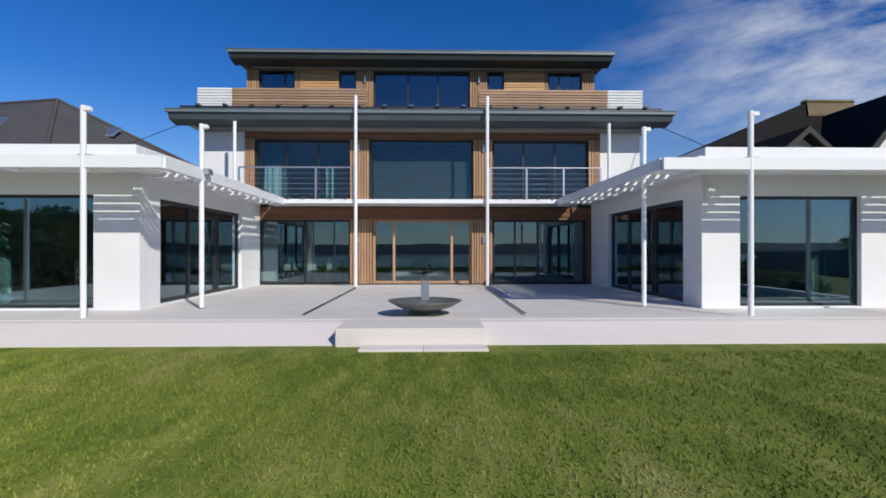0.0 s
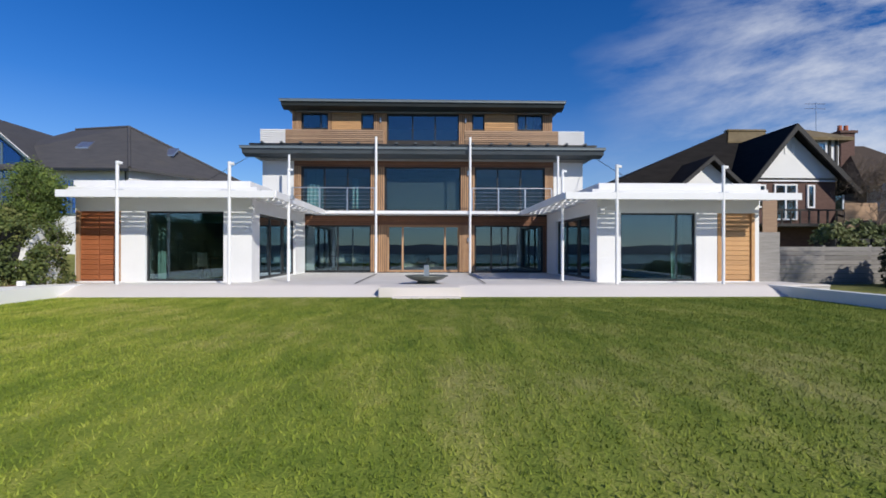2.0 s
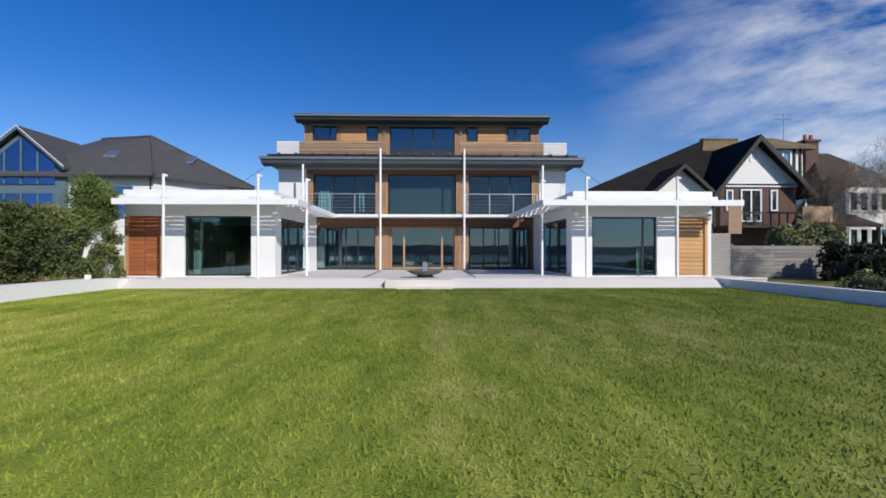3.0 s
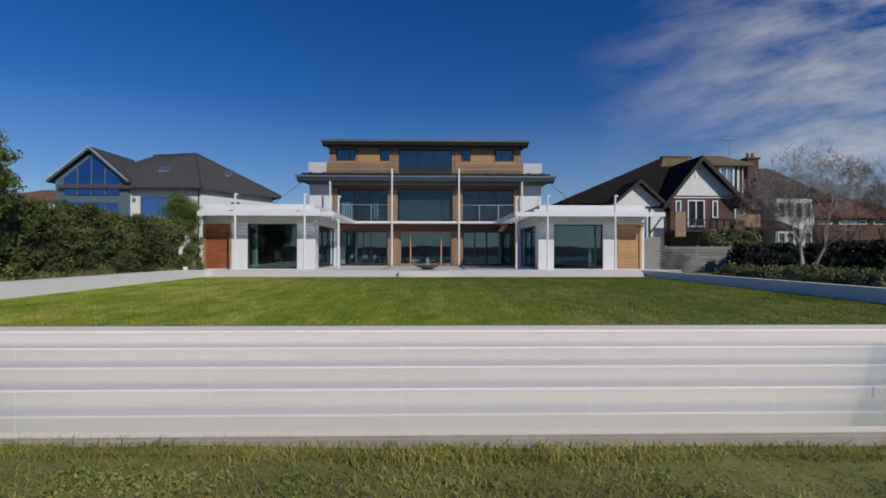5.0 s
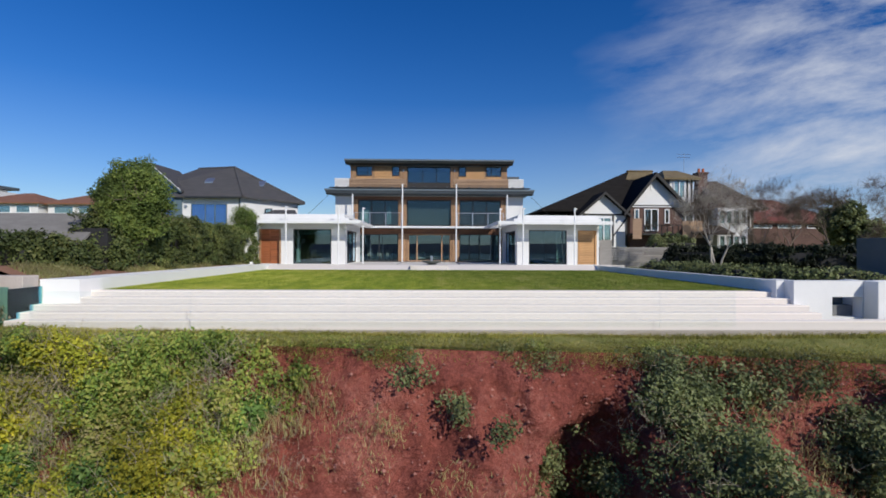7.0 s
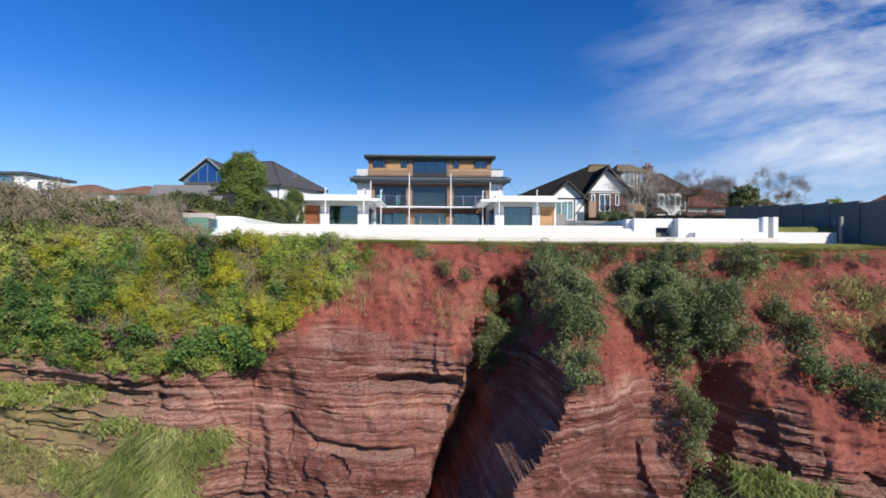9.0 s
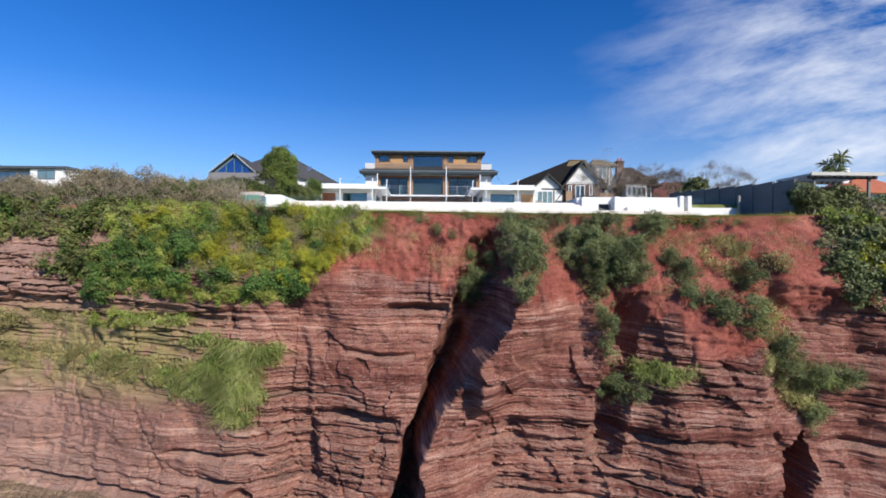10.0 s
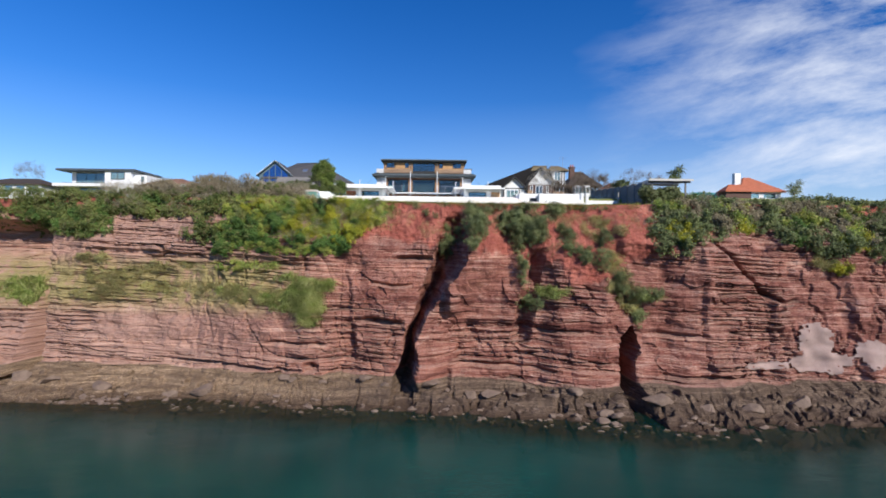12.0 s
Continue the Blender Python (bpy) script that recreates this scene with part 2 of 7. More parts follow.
DRY = foliage("dry_grass_blades", (0.24, 0.22, 0.09), (0.38, 0.33, 0.16), (0.28, 0.31, 0.10), (0.50, 0.44, 0.25))
TUFT = foliage("long_grass_blades", (0.12, 0.18, 0.04), (0.27, 0.35, 0.085), (0.47, 0.49, 0.18), (0.66, 0.61, 0.34))
TURF = foliage("turf_blades", (0.199, 0.214, 0.042), (0.340, 0.332, 0.071), (0.538, 0.427, 0.142))


def lawn_material():
    m = bpy.data.materials.new("mown_lawn")
    m.use_nodes = True
    n = Nodes(m.node_tree)
    pos = n.add("ShaderNodeNewGeometry").outputs["Position"]
    sep = n.add("ShaderNodeSeparateXYZ", {0: pos})
    wob = n.math("MULTIPLY", n.math("SUBTRACT", n.noise(pos, 0.7, 3.0), 0.5), 0.8)
    stripe = n.math("SINE", n.math("MULTIPLY", n.math("ADD", sep.outputs[0], wob), 5.2))
    drawn = n.add("ShaderNodeMapping", {"Vector": pos, "Scale": (1.0, 0.30, 1.0)}).outputs[0]
    big, mid, fine = n.noise(pos, 0.35, 4.0), n.noise(drawn, 2.6, 7.0, 0.75), n.noise(pos, 38.0, 3.0, 0.7)
    f = n.math("ADD", n.math("ADD", n.math("MULTIPLY", big, 0.35), n.math("MULTIPLY", mid, 0.5)), n.math("ADD", n.math("MULTIPLY", fine, 0.3), n.math("MULTIPLY", stripe, 0.014)))
    col = n.ramp(f, (0.38, (0.042, 0.074, 0.011)), (0.50, (0.106, 0.153, 0.026)), (0.60, (0.185, 0.225, 0.043)), (0.70, (0.295, 0.29, 0.10)))
    # lawn colour lightens and yellows south-westwards, a sunlit hotspot put into the colour
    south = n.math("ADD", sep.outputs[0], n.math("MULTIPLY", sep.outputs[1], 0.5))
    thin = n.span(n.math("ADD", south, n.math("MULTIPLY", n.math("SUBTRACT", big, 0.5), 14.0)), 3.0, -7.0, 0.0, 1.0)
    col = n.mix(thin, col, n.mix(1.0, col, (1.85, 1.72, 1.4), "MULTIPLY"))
    h = n.add("ShaderNodeBump", {"Strength": 0.8, "Distance": 0.03, "Height": n.math("ADD", fine, mid)}).outputs[0]
    p = n.add("ShaderNodeBsdfPrincipled", {"Base Color": col, "Roughness": 0.9, "Normal": h, "Specular IOR Level": 0.1})
    n.add("ShaderNodeOutputMaterial", {0: p.outputs[0]})
    return m


def ground_material():
    m = bpy.data.materials.new("rough_grass_ground")
    m.use_nodes = True
    n = Nodes(m.node_tree)
    pos = n.add("ShaderNodeNewGeometry").outputs["Position"]
    a, b = n.noise(pos, 0.9, 5.0, 0.65), n.noise(pos, 16.0, 4.0, 0.7)
    f = n.math("ADD", n.math("MULTIPLY", a, 0.6), n.math("MULTIPLY", b, 0.4))
    col = n.ramp(f, (0.34, (0.10, 0.11, 0.035)), (0.5, (0.19, 0.20, 0.055)), (0.66, (0.30, 0.27, 0.11)))
    h = n.add("ShaderNodeBump", {"Strength": 0.8, "Distance": 0.05, "Height": f}).outputs[0]
    p = n.add("ShaderNodeBsdfPrincipled", {"Base Color": col, "Roughness": 0.95, "Normal": h, "Specular IOR Level": 0.1})
    n.add("ShaderNodeOutputMaterial", {0: p.outputs[0]})
    return m


def cliff_material():
    """Red sandstone in thin beds, softer red earth on top, weedy grey-brown rock at the foot."""
    m = bpy.data.materials.new("red_sandstone")
    m.use_nodes = True
    n = Nodes(m.node_tree)
    pos = n.add("ShaderNodeNewGeometry").outputs["Position"]
    sep = n.add("ShaderNodeSeparateXYZ", {0: pos})
    bed = n.add("ShaderNodeMapping", {"Vector": pos, "Scale": (0.10, 0.10, 3.6)}).outputs[0]
    beds = n.noise(bed, 1.5, 6.0, 0.7, 0.3)
    blot = n.noise(pos, 0.5, 5.0, 0.6)
    grain = n.noise(pos, 9.0, 8.0, 0.75)
    # some beds are plain and massive, others finely laminated
    lam = n.span(n.noise(n.add("ShaderNodeMapping", {"Vector": pos, "Scale": (0.13, 0.13, 0.3)}).outputs[0], 1.0, 3.0), 0.38, 0.6, 0.35, 1.15)
    beds = n.math("ADD", n.math("MULTIPLY", n.math("SUBTRACT", beds, 0.5), lam), 0.51)
    f = n.math("ADD", n.math("ADD", n.math("MULTIPLY", beds, 0.5), n.math("MULTIPLY", blot, 0.25)), n.math("MULTIPLY", grain, 0.25))
    rock = n.ramp(f, (0.40, (0.038, 0.014, 0.012)), (0.46, (0.172, 0.066, 0.052)), (0.53, (0.29, 0.132, 0.103)), (0.61, (0.50, 0.33, 0.27)))
    earth = n.ramp(n.math("ADD", n.math("MULTIPLY", blot, 0.5), n.math("MULTIPLY", grain, 0.5)), (0.36, (0.155, 0.041, 0.031)), (0.51, (0.325, 0.094, 0.069)), (0.63, (0.44, 0.165, 0.122)), (0.76, (0.56, 0.32, 0.255)))
    foot = n.ramp(n.math("ADD", n.math("MULTIPLY", beds, 0.5), n.math("MULTIPLY", grain, 0.5)), (0.36, (0.025, 0.018, 0.013)), (0.5, (0.105, 0.070, 0.05)), (0.64, (0.30, 0.215, 0.155)))
    bands = n.noise(n.add("ShaderNodeMapping", {"Vector": pos, "Scale": (0.03, 0.03, 0.95)}).outputs[0], 1.0, 5.0, 0.65, 0.2)
    rock = n.mix(1.0, rock, n.ramp(bands, (0.36, (0.74, 0.64, 0.66)), (0.46, (1.06, 0.96, 0.93)), (0.54, (1.12, 1.1, 1.08)), (0.64, (1.35, 1.27, 1.18))), "MULTIPLY")
    pale = n.span(n.math("ADD", sep.outputs[0], n.math("MULTIPLY", blot, 16.0)), 2.0, -18.0, 0.0, 0.85)
    # east rock purpler, and darkened in colour for shade on its tilted faces
    rock = n.mix(n.span(n.math("ADD", sep.outputs[0], n.math("MULTIPLY", blot, 14.0)), 6.0, 22.0, 0.0, 0.25), rock, n.mix(1.0, rock, (0.60, 0.52, 0.56), "MULTIPLY"))
    rock = n.mix(pale, rock, n.mix(0.5, rock, (0.52, 0.355, 0.28)))
    crumb = n.noise(pos, 21.0, 4.0, 0.7)
    tone = n.span(crumb, 0.32, 0.68, 0.72, 1.28)
    earth = n.mix(1.0, earth, n.add("ShaderNodeCombineColor", {0: tone, 1: tone, 2: tone}).outputs[0], "MULTIPLY")
    soil = n.add("ShaderNodeAttribute")
    soil.attribute_name = "earth"
    se = n.math("ADD", soil.outputs["Fac"], n.math("MULTIPLY", n.math("SUBTRACT", grain, 0.5), 0.9))
    col = n.mix(n.math("MULTIPLY", n.span(se, 0.25, 0.75), 0.92), rock, earth)
    # up-facing ledges are tinted paler: sunlight painted into the rock colour
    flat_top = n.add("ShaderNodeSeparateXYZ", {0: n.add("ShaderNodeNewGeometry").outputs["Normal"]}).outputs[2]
    ledge_light = n.math("MULTIPLY", n.span(flat_top, 0.35, 0.85), n.span(grain, 0.42, 0.6, 0.05, 0.6))
    col = n.mix(n.math("MULTIPLY", ledge_light, n.span(se, 0.6, 0.2)), col, (0.46, 0.33, 0.26))
    # yellow-green lichen on the west ledges
    moss = n.math("MULTIPLY", n.span(n.noise(pos, 0.9, 6.0, 0.7), 0.36, 0.50), n.math("MULTIPLY", n.span(sep.outputs[0], -11.0, -16.0), n.span(n.math("ABSOLUTE", n.math("ADD", sep.outputs[2], 9.4)), 3.4, 1.4)))
    col = n.mix(n.math("MULTIPLY", moss, 0.88), col, (0.31, 0.26, 0.11))
    shore = n.add("ShaderNodeAttribute")
    shore.attribute_name = "shore"
    foot = n.mix(n.math("MULTIPLY", n.span(n.math("ADD", sep.outputs[0], n.math("MULTIPLY", blot, 14.0)), 6.0, -8.0), 0.8), foot, n.mix(1.0, foot, (1.95, 1.95, 1.75), "MULTIPLY"))
    ss = n.math("ADD", shore.outputs["Fac"], n.math("MULTIPLY", n.math("SUBTRACT", blot, 0.5), 1.2))
    col = n.mix(n.span(ss, 0.3, 0.7), col, foot)
    wet = n.span(n.math("ADD", sep.outputs[2], n.math("MULTIPLY", grain, 0.5)), -18.7, -19.3)
    col = n.mix(n.math("MULTIPLY", wet, 0.75), col, (0.05, 0.028, 0.018))
    h = n.add("ShaderNodeBump", {"Strength": 1.0, "Distance": 0.14, "Height": n.math("ADD", n.math("ADD", f, n.math("MULTIPLY", grain, 0.45)), n.math("MULTIPLY", crumb, 0.3))}).outputs[0]
    p = n.add("ShaderNodeBsdfPrincipled", {"Base Color": col, "Roughness": 0.9, "Normal": h, "Specular IOR Level": 0.2})
    n.add("ShaderNodeOutputMaterial", {0: p.outputs[0]})
    return m


def water_material():
    m = bpy.data.materials.new("sea_water")
    m.use_nodes = True
    n = Nodes(m.node_tree)
    pos = n.add("ShaderNodeNewGeometry").outputs["Position"]
    v = n.add("ShaderNodeMapping", {"Vector": pos, "Scale": (1.0, 1.6, 1.0)}).outputs[0]
    a, b = n.noise(v, 0.5, 3.0, 0.55), n.noise(v, 3.0, 3.0, 0.6)
    h = n.add("ShaderNodeBump", {"Strength": 0.25, "Distance": 0.12, "Height": n.math("ADD", a, n.math("MULTIPLY", b, 0.4))}).outputs[0]
    big = n.noise(pos, 0.07, 4.0)
    col = n.mix(n.span(big, 0.35, 0.65), (0.006, 0.052, 0.048), (0.016, 0.088, 0.075))
    sh = n.add("ShaderNodeAttribute")
    sh.attribute_name = "shallow"
    see = n.math("ADD", sh.outputs["Fac"], n.math("MULTIPLY", n.math("SUBTRACT", n.noise(pos, 0.3, 4.0), 0.5), 0.5))
    t = n.add("ShaderNodeBsdfTransparent", {"Color": n.mix(n.span(see, 0.1, 0.9), (0.12, 0.36, 0.32), (0.62, 0.56, 0.44))})
    d = n.add("ShaderNodeBsdfPrincipled", {"Base Color": col, "Roughness": 0.12, "Normal": h, "IOR": 1.33})
    n.add("ShaderNodeOutputMaterial", {0: n.add("ShaderNodeMixShader", {0: n.span(see, 0.1, 0.85, 0.78, 0.25), 1: t.outputs[0], 2: d.outputs[0]}).outputs[0]})
    return m


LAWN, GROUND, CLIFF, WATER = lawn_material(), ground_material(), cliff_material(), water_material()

# ---- builders ----
def mesh_from(name, verts, faces, mat, smooth=False):
    """A mesh from arrays: verts n x 3, faces m x 3 or m x 4."""
    verts, faces = np.asarray(verts, np.float32), np.asarray(faces, np.int32)
    me = bpy.data.meshes.new(name)
    k = faces.shape[1]
    me.vertices.add(len(verts))
    me.vertices.foreach_set("co", verts.ravel())
    me.loops.add(faces.size)
    me.loops.foreach_set("vertex_index", faces.ravel())
    me.polygons.add(len(faces))
    me.polygons.foreach_set("loop_start", np.arange(0, faces.size, k, dtype=np.int32))
    me.polygons.foreach_set("use_smooth", np.full(len(faces), smooth))
    me.materials.append(mat)
    me.update(calc_edges=True)
    return me


def part(name, bm, mat, parent=None, label="", smooth=False):
    """Links a bmesh (freed) or a mesh as ONE object, its origin at the middle of its base."""
    if isinstance(bm, bmesh.types.BMesh):
        me = bpy.data.meshes.new(name)
        bm.to_mesh(me)
        bm.free()
        me.materials.append(mat)
        if smooth:
            me.polygons.foreach_set("use_smooth", np.full(len(me.polygons), True))
    else:
        me = bm
    co = np.empty(len(me.vertices) * 3, np.float32)
    me.vertices.foreach_get("co", co)
    co = co.reshape(-1, 3)
    base = (co.min(0) + co.max(0)) / 2
    base[2] = co[:, 2].min()
    me.vertices.foreach_set("co", (co - base).ravel())
    me.update()
    ob = new(name, me)
    away = Vector((0, 0, 0))
    if parent is not None:
        ob.parent = parent
        away = parent.location.copy()
        if parent.parent is not None:
            away += parent.parent.location
    ob.location = Vector([float(c) for c in base]) - away
    if label:
        ob["label"] = label
    return ob


def thing(name, label, category, at=(0, 0, 0), group="", kind=""):
    ob = new(name)
    ob.location = at
    return tagged(ob, label, category, group, kind)


def box(x0, x1, y0, y1, z0, z1, bm=None, bevel=0.0):
    own = bm is None
    bm = bm or bmesh.new()
    vs = [bm.verts.new((x, y, z)) for z in (z0, z1) for y in (y0, y1) for x in (x0, x1)]
    for f in ((0, 2, 3, 1), (4, 5, 7, 6), (0, 1, 5, 4), (2, 6, 7, 3), (0, 4, 6, 2), (1, 3, 7, 5)):
        bm.faces.new([vs[i] for i in f])
    if bevel and own:
        bmesh.ops.bevel(bm, geom=bm.edges[:], offset=bevel, segments=1, affect="EDGES")
    return bm


def tube(p, q, r0, r1=None, sides=8, bm=None, caps=True):
    bm = bm or bmesh.new()
    p, q = Vector(p), Vector(q)
    r1 = r0 if r1 is None else r1
    turn = (q - p).to_track_quat("Z", "Y").to_matrix()
    rings = []
    for c, r in ((p, r0), (q, r1)):
        rings.append([bm.verts.new(c + turn @ Vector((r * math.cos(2 * math.pi * i / sides), r * math.sin(2 * math.pi * i / sides), 0))) for i in range(sides)])
    for i in range(sides):
        j = (i + 1) % sides
        bm.faces.new((rings[0][i], rings[0][j], rings[1][j], rings[1][i]))
    if caps:
        bm.faces.new(rings[0][::-1])
        bm.faces.new(rings[1])
    return bm


def prism(points, axis, a, b, bm=None):
    """An outline of 2D points pushed along an axis ('x': points are y, z; 'y': x, z; 'z': x, y)."""
    bm = bm or bmesh.new()

    def at(p, t):
        return {"x": (t, p[0], p[1]), "y": (p[0], t, p[1]), "z": (p[0], p[1], t)}[axis]
    lo, hi = [bm.verts.new(at(p, a)) for p in points], [bm.verts.new(at(p, b)) for p in points]
    k = len(points)
    for i in range(k):
        j = (i + 1) % k
        bm.faces.new((lo[i], lo[j], hi[j], hi[i]))
    bm.faces.new(lo[::-1])
    bm.faces.new(hi)
    bmesh.ops.recalc_face_normals(bm, faces=bm.faces[:])
    return bm


def slab_roof(corners, thick, bm=None):
    """A sloping sheet through 3 or 4 corners, with thickness downwards."""
    bm = bm or bmesh.new()
    top = [bm.verts.new(c) for c in corners]
    bot = [bm.verts.new((c[0], c[1], c[2] - thick)) for c in corners]
    k = len(corners)
    bm.faces.new(top)
    bm.faces.new(bot[::-1])
    for i in range(k):
        j = (i + 1) % k
        bm.faces.new((top[i], bot[i], bot[j], top[j]))
    bmesh.ops.recalc_face_normals(bm, faces=bm.faces[:])
    return bm


def pierced(axis, at0, at1, a0, a1, z0, z1, holes):
    """A wall with openings (a, b, low, high). axis 'x': it runs along x between y at0 and at1; 'y': along y."""
    us = sorted({a0, a1, *[h[0] for h in holes], *[h[1] for h in holes]})
    zs = sorted({z0, z1, *[h[2] for h in holes], *[h[3] for h in holes]})
    bm, cells, verts = bmesh.new(), set(), {}
    for i, (u0, u1) in enumerate(zip(us, us[1:])):
        for k, (w0, w1) in enumerate(zip(zs, zs[1:])):
            if not any(h[0] < (u0 + u1) / 2 < h[1] and h[2] < (w0 + w1) / 2 < h[3] for h in holes):
                cells.add((i, k))

    def corner(i, k, d):
        if (i, k, d) not in verts:
            at = at1 if d else at0
            verts[i, k, d] = bm.verts.new((us[i], at, zs[k]) if axis == "x" else (at, us[i], zs[k]))
        return verts[i, k, d]
    for i, k in cells:
        c = [[corner(i + a, k + b, d) for a, b in ((0, 0), (1, 0), (1, 1), (0, 1))] for d in (0, 1)]
        bm.faces.new(c[0])
        bm.faces.new(c[1][::-1])
        for e, (di, dk) in enumerate(((0, -1), (1, 0), (0, 1), (-1, 0))):
            if (i + di, k + dk) not in cells:
                f = (e + 1) % 4
                bm.faces.new((c[0][f], c[0][e], c[1][e], c[1][f]))
    bmesh.ops.recalc_face_normals(bm, faces=bm.faces[:])
    return bm


def window(parent, axis, at, a0, a1, z0, z1, splits=(), wide=0.07, deep=0.09, mat=None, glass=None, label="", name="window", sash=0.0):
    """A framed window as a part: frame bars as its mesh, each pane under it. at: the middle of its depth."""
    mat, glass = mat or BLACK_FRAME, glass or WINDOW
    cuts = [a0, *splits, a1]
    holes = [(u0 + (wide if i == 0 else wide / 2), u1 - (wide if i == len(cuts) - 2 else wide / 2), z0 + wide, z1 - wide) for i, (u0, u1) in enumerate(zip(cuts, cuts[1:]))]
    bm = pierced(axis, at - deep / 2, at + deep / 2, a0, a1, z0, z1, holes)
    ob = part(name, bm, mat, parent, label)
    for i, (u0, u1) in enumerate(zip(cuts, cuts[1:])):
        lo = u0 + (wide if i == 0 else wide / 2) + 0.001
        hi = u1 - (wide if i == len(cuts) - 2 else wide / 2) - 0.001
        q = (lo, hi, at - 0.006, at + 0.006) if axis == "x" else (at - 0.006, at + 0.006, lo, hi)
        pane = part("pane", box(*q, z0 + wide + 0.001, z1 - wide - 0.001), glass, ob)
        pane.visible_shadow = False
    return ob


def ribs(axis, at0, at1, a0, a1, z0, z1, pitch, gap, upright=True, bm=None):
    """Cladding of separate battens with open joints, as one bmesh."""
    bm = bm or bmesh.new()
    if upright:
        k = max(1, round((a1 - a0) / pitch))
        for i in range(k):
            u0 = a0 + (a1 - a0) * i / k
            u1 = a0 + (a1 - a0) * (i + 1) / k - gap
            box(*((u0, u1, at0, at1) if axis == "x" else (at0, at1, u0, u1)), z0, z1, bm=bm)
    else:
        k = max(1, round((z1 - z0) / pitch))
        for i in range(k):
            w0, w1 = z0 + (z1 - z0) * i / k, z0 + (z1 - z0) * (i + 1) / k - gap
            box(*((a0, a1, at0, at1) if axis == "x" else (at0, at1, a0, a1)), w0, w1, bm=bm)
    return bm


# value noise on arrays
def lattice(ix, iy, iz, seed):
    h = (ix * 374761393 + iy * 668265263 + iz * 2147483647 + seed * 1274126177) & 0xFFFFFFFF
    h = ((h ^ (h >> 13)) * 1274126177) & 0xFFFFFFFF
    return ((h ^ (h >> 16)) & 0xFFFF) / 65535.0


def vnoise(x, y, z, seed=0):
    x, y, z = np.broadcast_arrays(np.asarray(x, float), np.asarray(y, float), np.asarray(z, float))
    i, j, k = (np.floor(v).astype(np.int64) for v in (x, y, z))
    u, v, w = x - i, y - j, z - k
    u, v, w = (t * t * (3 - 2 * t) for t in (u, v, w))
    out = 0
    for a in (0, 1):
        for b in (0, 1):
            for c in (0, 1):
                out = out + lattice(i + a, j + b, k + c, seed) * (u if a else 1 - u) * (v if b else 1 - v) * (w if c else 1 - w)
    return out


def fnoise(x, y, z, octaves=4, seed=0, gain=0.5):
    """Octaves of value noise, about -1 to 1."""
    total, amp, norm = 0, 1.0, 0
    for o in range(octaves):
        c, s = math.cos(0.6 + 0.9 * o), math.sin(0.6 + 0.9 * o)
        total = total + amp * (vnoise((c * x + s * z) * 2 ** o, (c * y + 0.4 * s * x) * 2 ** o, (c * z - s * x) * 2 ** o, seed + o) * 2 - 1)
        norm += amp
        amp *= gain
    return total / norm


def smooth(v, a, b):
    t = np.clip((np.asarray(v, float) - a) / (b - a), 0, 1)
    return t * t * (3 - 2 * t)


def leaves(name, centres, size, rng, mat, spread=(0.35, 0.35, 0.3), per=50, aspect=0.55, upward=0.3, parent=None, label=""):
    """Clumps of small bent leaves round each centre, in one mesh."""
    centres = np.asarray(centres, float)
    c = np.repeat(centres, per, 0)
    d = rng.normal(size=c.shape)
    d /= np.linalg.norm(d, axis=1)[:, None]
    rad = rng.random(len(c))[:, None] ** 0.45
    p = c + d * rad * np.asarray(spread)
    nrm = d * 0.8 + rng.normal(size=c.shape) * 0.6 + np.array([0.1, -0.3, upward])
    nrm /= np.linalg.norm(nrm, axis=1)[:, None]
    t = np.cross(nrm, rng.normal(size=c.shape))
    t /= np.linalg.norm(t, axis=1)[:, None] + 1e-9
    b = np.cross(nrm, t)
    s = size * (0.55 + 0.9 * rng.random(len(c)))[:, None]
    tip, tail = p + t * s, p - t * s
    l, r = p + b * s * aspect + nrm * s * 0.15, p - b * s * aspect + nrm * s * 0.15
    v = np.stack([tail, l, tip, r], 1).reshape(-1, 3)
    f = np.arange(len(v)).reshape(-1, 4)
    return part(name, mesh_from(name, v, f, mat), mat, parent, label)


def blades(name, roots, height, width, rng, mat, lean=0.5, droop=(0, 0, 0), parent=None):
    """Single grass blades (one bent strip each) in one mesh."""
    p = np.asarray(roots, float)
    k = len(p)
    a = rng.random(k) * 2 * np.pi
    side = np.stack([np.cos(a), np.sin(a), np.zeros(k)], 1)
    h = height * (0.5 + rng.random(k))[:, None]
    bend = rng.normal(size=(k, 3)) * lean
    bend[:, 2] *= 0.2
    mid = p + (np.array([0, 0, 1.0]) + bend * 0.35 + np.array(droop) * 0.4) * h * 0.55
    tip = p + (np.array([0, 0, 1.0]) + bend + np.array(droop)) * h
    w = width * (0.6 + 0.8 * rng.random(k))[:, None]
    v = np.stack([p - side * w, p + side * w, mid + side * w * 0.7, tip, mid - side * w * 0.7], 1).reshape(-1, 3)
    i = np.arange(k)[:, None] * 5
    f = np.concatenate([i + np.array([[0, 1, 2]]), i + np.array([[0, 2, 4]]), i + np.array([[4, 2, 3]])])
    return part(name, mesh_from(name, v, f, mat), mat, parent)


